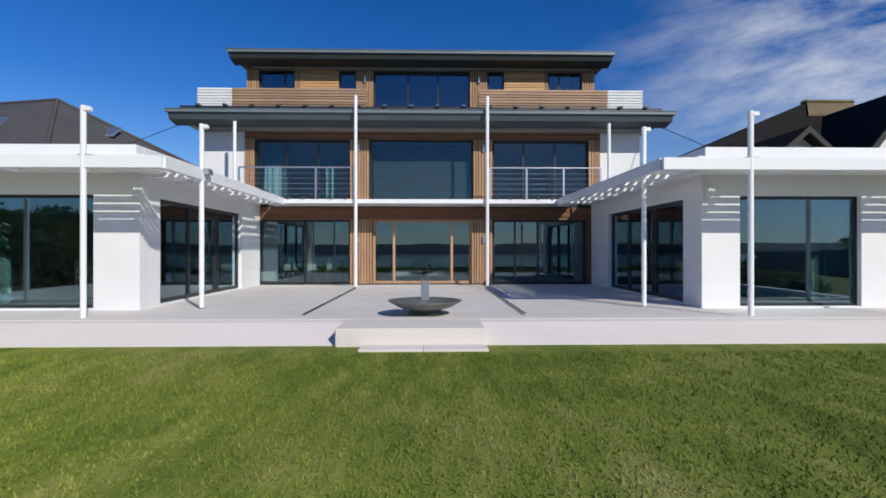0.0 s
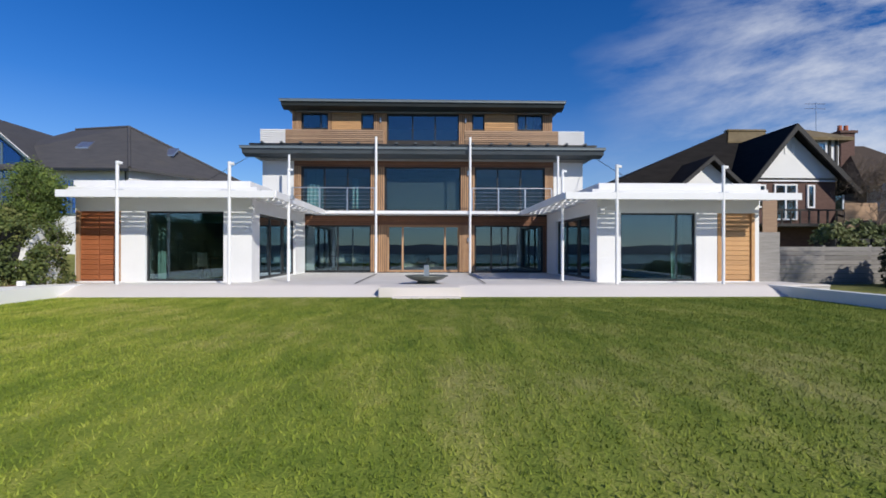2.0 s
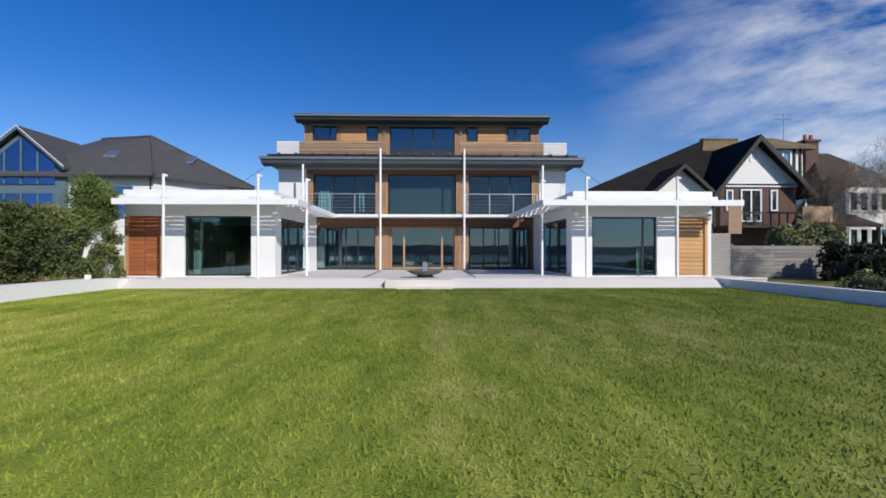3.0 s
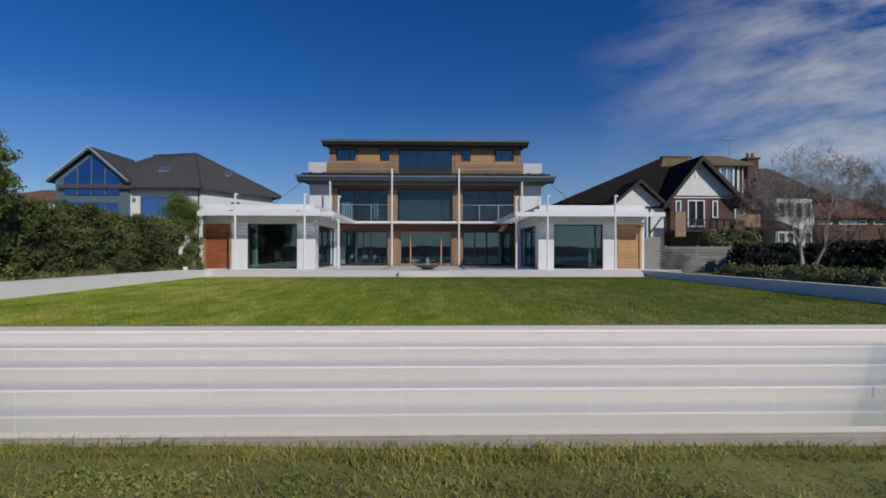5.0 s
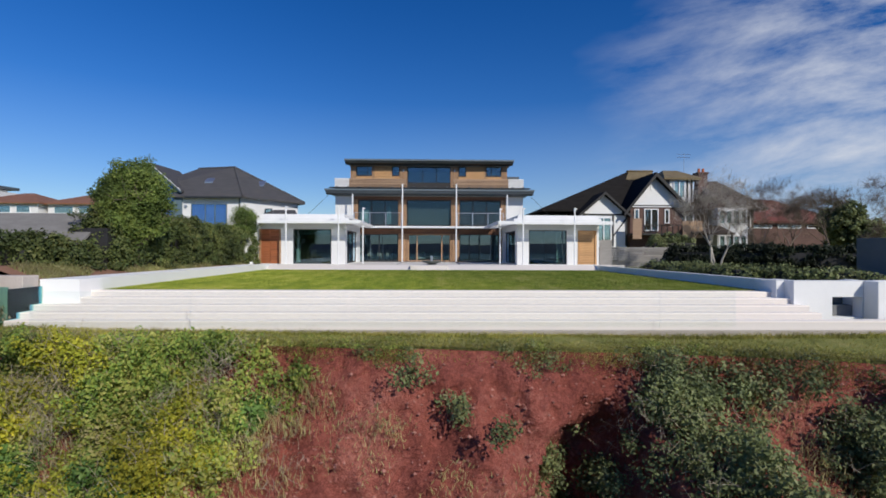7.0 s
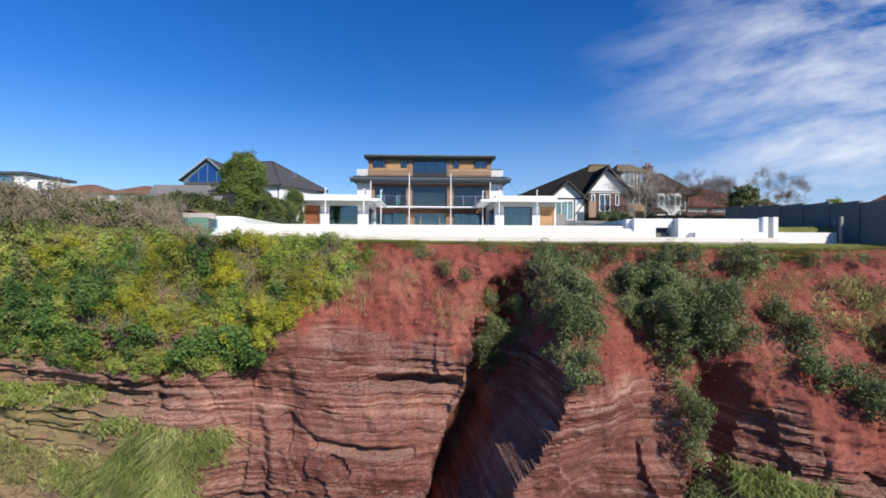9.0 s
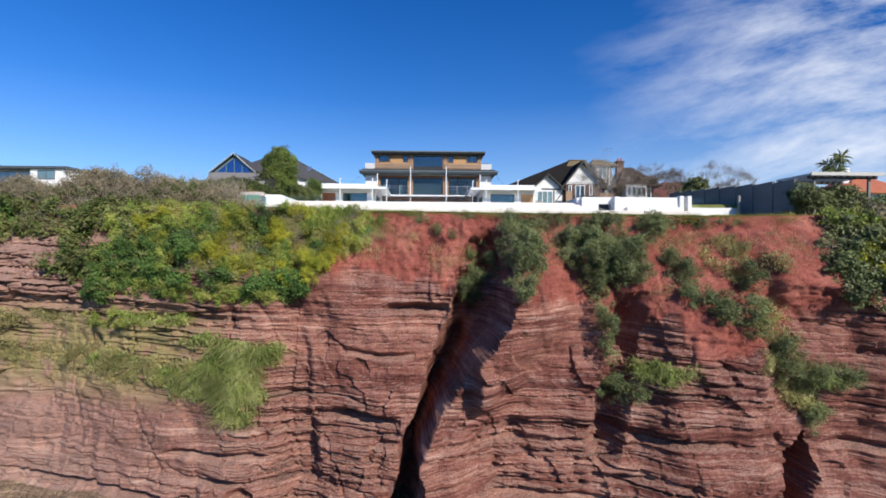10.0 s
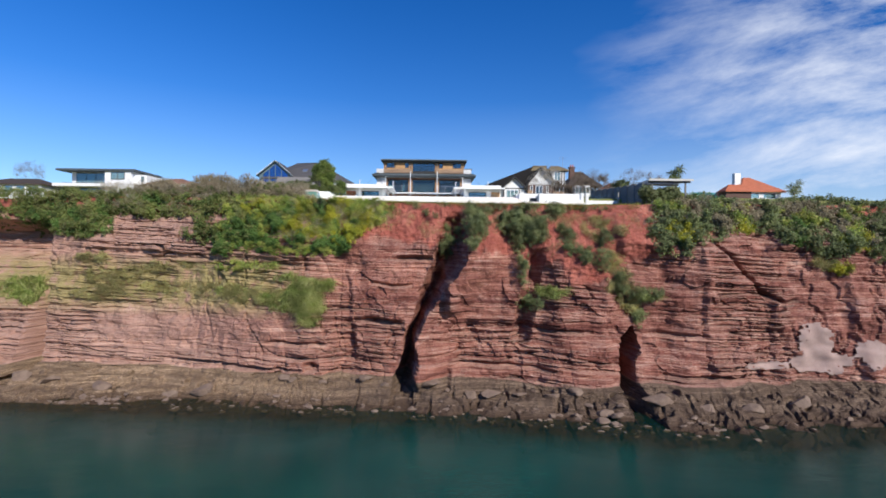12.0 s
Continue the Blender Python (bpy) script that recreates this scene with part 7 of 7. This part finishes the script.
growth("scrub", "dark green scrub clinging to the cliff", [(5.4, -2.5, 1.5, 1.8, 420), (3.1, -3.8, 0.8, 1.2, 110), (2.6, -5.6, 0.8, 1.4, 110), (4.8, -4.2, 0.9, 1.4, 170), (9.9, -3.0, 2.4, 2.2, 820), (10.9, -3.8, 1.3, 1.2, 200), (13.9, -4.6, 0.9, 1.6, 150), (15.2, -6.0, 0.9, 1.2, 100), (9.2, -4.6, 0.9, 1.5, 200), (9.7, -6.6, 0.7, 1.3, 60), (9.6, -8.4, 0.7, 0.9, 30), (7.2, -1.4, 0.8, 0.4, 24), (10.2, -10.8, 1.2, 0.9, 80), (0.3, -1.9, 0.3, 0.4, 9), (-0.6, -1.2, 0.4, 0.3, 7), (1.2, -2.3, 0.25, 0.3, 6), (14.0, -1.6, 1.5, 0.6, 80), (17.4, -4.6, 0.7, 0.9, 60), (16.8, -6.6, 0.8, 1.2, 70), (18.8, -8.4, 1.3, 1.3, 110), (20.8, -9.8, 1.8, 0.8, 120), (20.4, -12.0, 0.9, 0.9, 60)], SCRUB, 0.044, 52, 103, (0.26, 0.26, 0.26), 1.1)
growth("scrub", "dark green scrub along the east cliff", [(23.8, -3.9, 2.6, 2.4, 420), (26.8, -2.6, 2.6, 2.2, 380), (40.0, -3.6, 4.0, 2.4, 420), (46.5, -4.2, 4.0, 2.6, 360), (29.6, -1.2, 1.6, 1.0, 120), (34.4, -2.6, 2.6, 2.2, 300), (40, -1.6, 2.0, 1.2, 140), (46, -3.4, 1.8, 2.0, 160), (52, -2, 9, 2.8, 400)], SCRUB, 0.095, 24, 110, (0.32, 0.28, 0.3), 0.8)
growth("brambles", "olive brambles along the east cliff", [(31, -2.4, 2.4, 1.6, 160), (37.5, -2.0, 3.0, 1.6, 240), (43, -2.6, 2.6, 2.0, 240), (24.4, -1.4, 1.8, 0.9, 100)], BRAMBLE, 0.09, 24, 121, (0.32, 0.28, 0.3), 0.8)
growth("dead_bushes", "brown leafless bushes on the east cliff", [(29.0, -2.0, 1.8, 1.8, 300), (38.5, -1.4, 3.4, 1.6, 480), (43.5, -2.8, 3.2, 2.2, 460), (33, -1.4, 2.0, 1.2, 240), (26, -1.6, 1.6, 1.2, 160), (48, -3.4, 3.4, 2.4, 320)], DEAD_BUSH, 0.07, 34, 118, (0.3, 0.26, 0.3), 0.8)
growth("ivy", "deep green bramble clumps on the cliff", [(-15.2, -2.6, 1.6, 1.5, 330), (-13.0, -1.6, 1.0, 0.7, 120), (-18.5, -3.6, 2.2, 1.5, 360), (-10.4, -3.0, 0.8, 1.0, 120), (-6.9, -2.6, 0.5, 0.8, 60)], IVY, 0.05, 46, 126, (0.26, 0.24, 0.26), 0.9)
growth("ivy", "leafy green creepers on the cliff", [(-8.7, -3.4, 0.5, 0.6, 60), (-4.0, -1.9, 0.3, 0.35, 16), (-12.6, -4.6, 1.0, 0.9, 110), (-7.2, -1.5, 0.6, 0.5, 40), (-6.0, -3.0, 0.5, 0.5, 30), (-10.6, -1.2, 0.9, 0.5, 60), (-36.5, -2.8, 3.4, 2.0, 420), (-45, -2.0, 3.0, 1.6, 260), (-31, -0.6, 3, 1.0, 160), (-20.6, -4.2, 1.8, 2.0, 260), (-9.2, -5.4, 2.6, 0.9, 200), (36, -3.4, 2.4, 1.4, 200), (-16.5, -5.2, 2.6, 0.8, 160)], IVY, 0.068, 32, 104, (0.26, 0.22, 0.28), 0.6)


def cliff_grass(name, label, patches, mat, length, seed, droop=(0, -0.5, -0.7), width=0.014, lean=0.7):
    rng = np.random.default_rng(seed)
    c = np.concatenate([on_cliff(*p, rng, 0.25) for p in patches])
    c = np.repeat(c, 14, 0) + rng.normal(size=(len(c) * 14, 3)) * np.array([0.16, 0.08, 0.12])
    return tagged(blades(name, c, length, width, rng, mat, lean, droop), label, "grass", kind="stuff")


cliff_grass("long_grass", "bright hanging tuft of long grass on the cliff", [(-11.6, -9.4, 1.6, 0.9, 320), (-11.0, -11.4, 1.2, 1.8, 560), (-12.8, -10.4, 1.0, 0.8, 160), (-9.6, -9.2, 0.9, 0.6, 100), (21.6, -9.8, 1.4, 0.3, 40), (12.2, -9.6, 1.4, 0.35, 60)], TUFT, 0.5, 105, (0, -0.6, -1.2), 0.026, 0.9)
cliff_grass("bank_grass", "bright grass on the bank in the inlet", [(-46, -10.2, 3.0, 1.1, 240), (-43.5, -11.0, 1.2, 1.0, 120)], TUFT, 0.5, 119, (0, -0.3, -0.2), 0.035)
cliff_grass("pale_grass", "pale dead grass through the long tuft", [(-11.4, -10.2, 1.8, 1.6, 120), (-11.0, -12.2, 1.2, 1.2, 70)], STRAW, 0.5, 124, (0, -0.6, -1.0), 0.02, 0.9)
cliff_grass("ledge_grass", "green grass along the ledges", [(11.8, -9.4, 1.8, 0.25, 50), (-16.5, -7.4, 2.4, 0.35, 80), (-19.0, -10.0, 2.0, 0.5, 90), (-15.4, -10.4, 1.6, 0.5, 90), (-14.0, -11.4, 1.4, 0.4, 60), (-13.4, -8.6, 1.4, 0.4, 60)], TUFT, 0.36, 120, (0, -0.5, -0.6), 0.022)
cliff_grass("dry_grass", "dry straw-coloured grass on the ledges", [(-35, -6.8, 2.6, 0.7, 160), (-33, -8.8, 3.4, 1.2, 300), (-29, -8.0, 2.6, 0.5, 130), (-26, -7.4, 3.0, 0.4, 110), (-27, -9.8, 3.0, 0.6, 180), (-21, -10.0, 3.4, 0.7, 240), (-34, -10.4, 3.0, 0.8, 300), (-17, -10.6, 4.0, 0.6, 320), (-15, -10.0, 3.0, 0.5, 200), (18.2, -7.4, 1.4, 2.2, 260), (19.6, -10.0, 1.4, 1.4, 180), (17.5, -3.4, 2.2, 1.4, 200), (39, -6.4, 1.6, 0.8, 160)], STRAW, 0.28, 106, (0, -0.5, -0.7), 0.022)
rng = np.random.default_rng(107)
tw = np.concatenate([on_cliff(-11, -2.4, 8, 2.8, 1500, rng, 0.8), on_cliff(5.2, -2.6, 1.8, 1.8, 160, rng, 0.9), on_cliff(9.6, -3, 2.0, 2.6, 200, rng, 0.9), on_cliff(-26, -0.6, 12, 1.4, 900, rng, 0.8), on_cliff(30, -2.2, 10, 2.0, 700, rng, 0.9)])
tagged(twigs(np.repeat(tw, 4, 0) + rng.normal(size=(len(tw) * 4, 3)) * 0.1, 0.4, rng, PALE_STEM, "dead_stems", 0.0055), "dry grey stems among the bushes", "stems", kind="stuff")

cliff_grass("lip_grass", "ragged turf hanging over the cliff edge", [(-4, -0.75, 3, 0.18, 200), (0.5, -0.8, 2.5, 0.16, 200), (5, -0.85, 3, 0.2, 260), (10, -0.95, 3, 0.25, 300), (15, -1.1, 3.5, 0.3, 300), (20, -1.1, 3, 0.3, 220)], TURF, 0.09, 122, (0, -0.6, -0.8), 0.006)
growth("lip_clumps", "dark ragged clumps along the cliff edge", [(2.4, -0.85, 1.0, 0.22, 26), (4.6, -0.9, 0.9, 0.25, 26), (7.4, -1.0, 1.4, 0.3, 44), (10.6, -1.1, 1.6, 0.3, 50), (13.4, -1.2, 1.4, 0.35, 44), (17.0, -1.3, 2.0, 0.35, 60), (-1.2, -0.8, 0.8, 0.2, 16)], SCRUB, 0.03, 44, 127, (0.2, 0.2, 0.14), 0.3)
cliff_grass("bramble_grass", "dry grass standing among the brambles", [(-10, -2.2, 5, 2.2, 420), (-5.0, -2.4, 1.8, 1.6, 220), (-3.4, -2.2, 1.4, 1.6, 90), (7.4, -2.2, 1.0, 1.4, 50), (13.6, -2.2, 1.4, 1.2, 90), (0.8, -4.2, 0.7, 0.5, 14)], STRAW, 0.28, 123, (0, -0.4, -0.3), 0.007)
# clods and pebbles in the bare earth
rng = np.random.default_rng(128)
bare = np.flatnonzero((EARTHY.ravel() > 0.7) & (CX > -8) & (CX < 24) & (CT3 < 0.01) & (CZ < -0.9))
pick = rng.choice(bare, 3600)
at = np.stack([CX[pick], CY[pick], CZ[pick]], 1) + rng.normal(size=(3600, 3)) * 0.05
half = rng.uniform(0.02, 0.055, (3600, 1, 1)) * rng.uniform(0.6, 1.4, (3600, 6, 1))
ends = np.array([[1, 0, 0], [-1, 0, 0], [0, 1, 0], [0, -1, 0], [0, 0, 0.8], [0, 0, -0.8]])
pv = (at[:, None, :] + ends[None] * half).reshape(-1, 3)
pf = (np.arange(3600)[:, None, None] * 6 + np.array([[0, 2, 4], [2, 1, 4], [1, 3, 4], [3, 0, 4], [2, 0, 5], [1, 2, 5], [3, 1, 5], [0, 3, 5]])[None]).reshape(-1, 3)
CLOD = surface("red_earth_clods", (0.20, 0.06, 0.045), (0.46, 0.23, 0.18), 5, 30, 0.95, 0.3, 0.01, coords="Position", spread=0.35)
tagged(part("pebbles", mesh_from("pebbles", pv, pf, CLOD), CLOD), "red clods and pale pebbles in the bare earth", "pebbles", kind="stuff")
cliff_grass("earth_tufts", "small dry tufts on the bare earth", [(1.0, -3.4, 1.4, 0.7, 40), (-1.6, -2.6, 1.0, 0.6, 30), (7.2, -3.4, 0.7, 0.9, 24), (14.0, -3.0, 1.4, 1.0, 60), (16.5, -2.4, 1.6, 0.8, 60), (20.0, -2.6, 1.6, 1.0, 60), (12.6, -5.6, 0.8, 0.7, 24)], STRAW, 0.16, 129, (0, -0.4, -0.3), 0.008)
# bushy crest above the west cliff
def crest(name, label, x0, x1, k, top, mat, size, seed, back=1.8):
    rng = np.random.default_rng(seed)
    x = rng.uniform(x0, x1, k)
    y = brink(x) + rng.uniform(-0.4, back, k)
    h = top * (0.55 + 0.9 * fnoise(x * 0.3, y * 0.3, 0 * x, 4, seed)) * np.minimum(1, (np.abs(x - (x0 + x1) / 2) < abs(x1 - x0) / 2 - 1) * 0.6 + 0.4)
    z = brink_z(x) + rng.random(k) ** 0.6 * np.maximum(h, 0.1)
    return tagged(leaves(name, np.stack([x, y, z], 1), size, rng, mat, (0.34, 0.34, 0.3), 42), label, "bushes", kind="stuff")


crest("crest_bushes", "tangled bushes along the cliff top", -62, -13.5, 1150, 1.5, WEST_BRAMBLE, 0.07, 111)
crest("crest_bushes", "brown bare bushes along the cliff top", -33, -11.6, 1600, 2.5, DEAD_BUSH, 0.05, 112)
crest("crest_bushes", "dark scrub along the east cliff top", 22, 62, 420, 1.0, SCRUB, 0.09, 113)
rng = np.random.default_rng(114)
sx = rng.uniform(-36, -12.0, 5200)
sy = brink(sx) + rng.uniform(-0.5, 1.4, 5200)
tagged(twigs(np.stack([sx, sy, brink_z(sx) + rng.random(5200) * 1.4], 1), 1.0, rng, PALE_STEM, "bare_stems", 0.008, None, 1.0), "bare upright stems on the cliff top", "stems", kind="stuff")

# rough turf on the strip between steps and cliff, hanging over the edge
rng = np.random.default_rng(115)
k = 42000
tx = rng.uniform(-16, 22, k)
ty = brink(tx) + np.minimum(rng.exponential(0.75, k) - 0.1, np.maximum(0.05, -10.8 - brink(tx)))
tz = ground_z(tx, ty)
tagged(blades("turf", np.stack([tx, ty, tz], 1), 0.06, 0.009, rng, TURF, 0.9, (0, -0.3, -0.1)), "rough turf along the cliff-top path", "grass", kind="stuff")
fx = rng.uniform(-11, 13, 9000)
fy = rng.uniform(-10.95, -10.45, 9000)
tagged(blades("edge_grass", np.stack([fx, fy, ground_z(fx, fy) - 0.01], 1), 0.10, 0.007, rng, TURF, 0.6), "longer grass at the foot of the steps", "grass", kind="stuff")
wx_ = rng.uniform(-15, 21, 900)
wy_ = brink(wx_) + rng.uniform(-0.35, 0.9, 900)
sel = fnoise(wx_ * 0.6, wy_ * 0.6, 0 * wx_, 3, 116) > 0.05
tagged(leaves("weeds", np.stack([wx_, wy_, ground_z(wx_, wy_) + 0.03], 1)[sel], 0.022, rng, BRAMBLE, (0.16, 0.16, 0.08), 34), "low weeds in the turf at the cliff edge", "weeds", kind="stuff")
dx_ = rng.uniform(-15, 21, 16000)
dy_ = brink(dx_) + np.abs(rng.normal(size=16000)) * 0.5 - 0.15
tagged(blades("dead_grass", np.stack([dx_, dy_, ground_z(dx_, dy_)], 1), 0.10, 0.007, rng, DRY, 1.0, (0, -0.6, -0.5)), "dead grass hanging over the cliff edge", "grass", kind="stuff")
# lawn blades
k = 195000
lx, ly = rng.uniform(-10.3, 10.3, k), rng.uniform(-7.95, 7.4, k)
root = np.stack([lx, ly, np.full(k, GRASS)], 1)
ang = rng.random(k) * 2 * np.pi
wid = np.stack([np.cos(ang), np.sin(ang), 0 * ang], 1) * 0.0075
tip = root + np.stack([rng.normal(size=k) * 0.018, rng.normal(size=k) * 0.018, rng.uniform(0.015, 0.048, k)], 1)
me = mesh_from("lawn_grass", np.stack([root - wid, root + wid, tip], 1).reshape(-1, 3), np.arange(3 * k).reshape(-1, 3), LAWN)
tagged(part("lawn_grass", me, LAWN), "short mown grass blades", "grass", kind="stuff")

# ---- boulders on the shore ----
def boulder_mesh(bm, at, r, rng, squash=0.65):
    """An angular block: the hull of a few points, its corners worn."""
    k = int(rng.integers(11, 16))
    d = rng.normal(size=(k, 3))
    d /= np.linalg.norm(d, axis=1)[:, None]
    d *= np.array([r * rng.uniform(1.0, 1.5), r * rng.uniform(0.75, 1.1), r * squash * rng.uniform(0.8, 1.2)])
    vs = [bm.verts.new((float(a_ + at[0]), float(b_ + at[1]), float(c_ + at[2]))) for a_, b_, c_ in d]
    res = bmesh.ops.convex_hull(bm, input=vs)
    bmesh.ops.delete(bm, geom=[e for e in res["geom_interior"] if isinstance(e, bmesh.types.BMVert)], context="VERTS")


def shore_height(x, y):
    i = int(np.argmin((CX - x) ** 2 + (CY - y) ** 2 + 1e4 * (CT3 < 0.08)))
    return max(float(CZ[i]), SEA - 0.15)


def boulder(x, y, r, seed, label, group, z=None):
    rng = np.random.default_rng(seed)
    bm = bmesh.new()
    boulder_mesh(bm, (x, y, (shore_height(x, y) if z is None else z) + r * 0.25), r, rng, 0.65 if z is None else 0.95)
    bmesh.ops.bevel(bm, geom=bm.edges[:], offset=r * 0.09, segments=2, affect="EDGES", clamp_overlap=True)
    return tagged(part("boulder", bm, BOULDER), label, "boulder", group)


BOULDERS = ((0.9, -18.8, 0.75), (2.6, -18.6, 0.4), (-12.8, -17.0, 0.55), (-12.0, -17.3, 0.4), (-20.5, -17.2, 1.0), (-23.5, -17.0, 0.8), (-39.2, -14.4, 0.9), (-36.0, -15.2, 0.7),
            (15.8, -22.8, 0.6), (16.6, -23.6, 0.5), (15.2, -23.9, 0.65), (17.2, -22.6, 0.4), (13.6, -21.0, 0.9), (11.8, -20.6, 0.6), (14.6, -22.0, 0.5), (16.0, -24.4, 0.4), (9.0, -20.0, 0.5), (20.4, -22.4, 1.0), (24.5, -22.8, 0.9), (28.4, -23.0, 0.8), (33.2, -22.0, 1.1), (6.4, -19.6, 0.7), (4.6, -19.2, 0.6), (-5.2, -17.2, 0.7), (-3.4, -17.6, 0.5), (-9.2, -17.4, 0.45), (-30.5, -16.2, 0.8))
for j, (x, y, r) in enumerate(BOULDERS):
    boulder(x, y, r, 200 + j, "pale boulder lying on the shore rocks" if r > 0.8 else "small worn rock on the shore", "boulders on the shore")
boulder(-45.6, -12.6, 1.5, 239, "large pale boulder at the back of the inlet", "boulders on the shore", -17.2)
rng = np.random.default_rng(240)
rubble = bmesh.new()
for j in range(230):
    x = float(rng.choice([rng.uniform(-40, 44), rng.normal(14, 6), rng.uniform(-34, 4)]))
    y = float(np.interp(x, SHORE_X, SHORE_Y)) + float(rng.uniform(-0.2, 2.8))
    r = float(rng.uniform(0.10, 0.34))
    boulder_mesh(rubble, (x, y, shore_height(x, y) + r * 0.2), r, rng)
tagged(part("rubble", rubble, BOULDER), "broken stones along the tide line", "stones", kind="stuff")
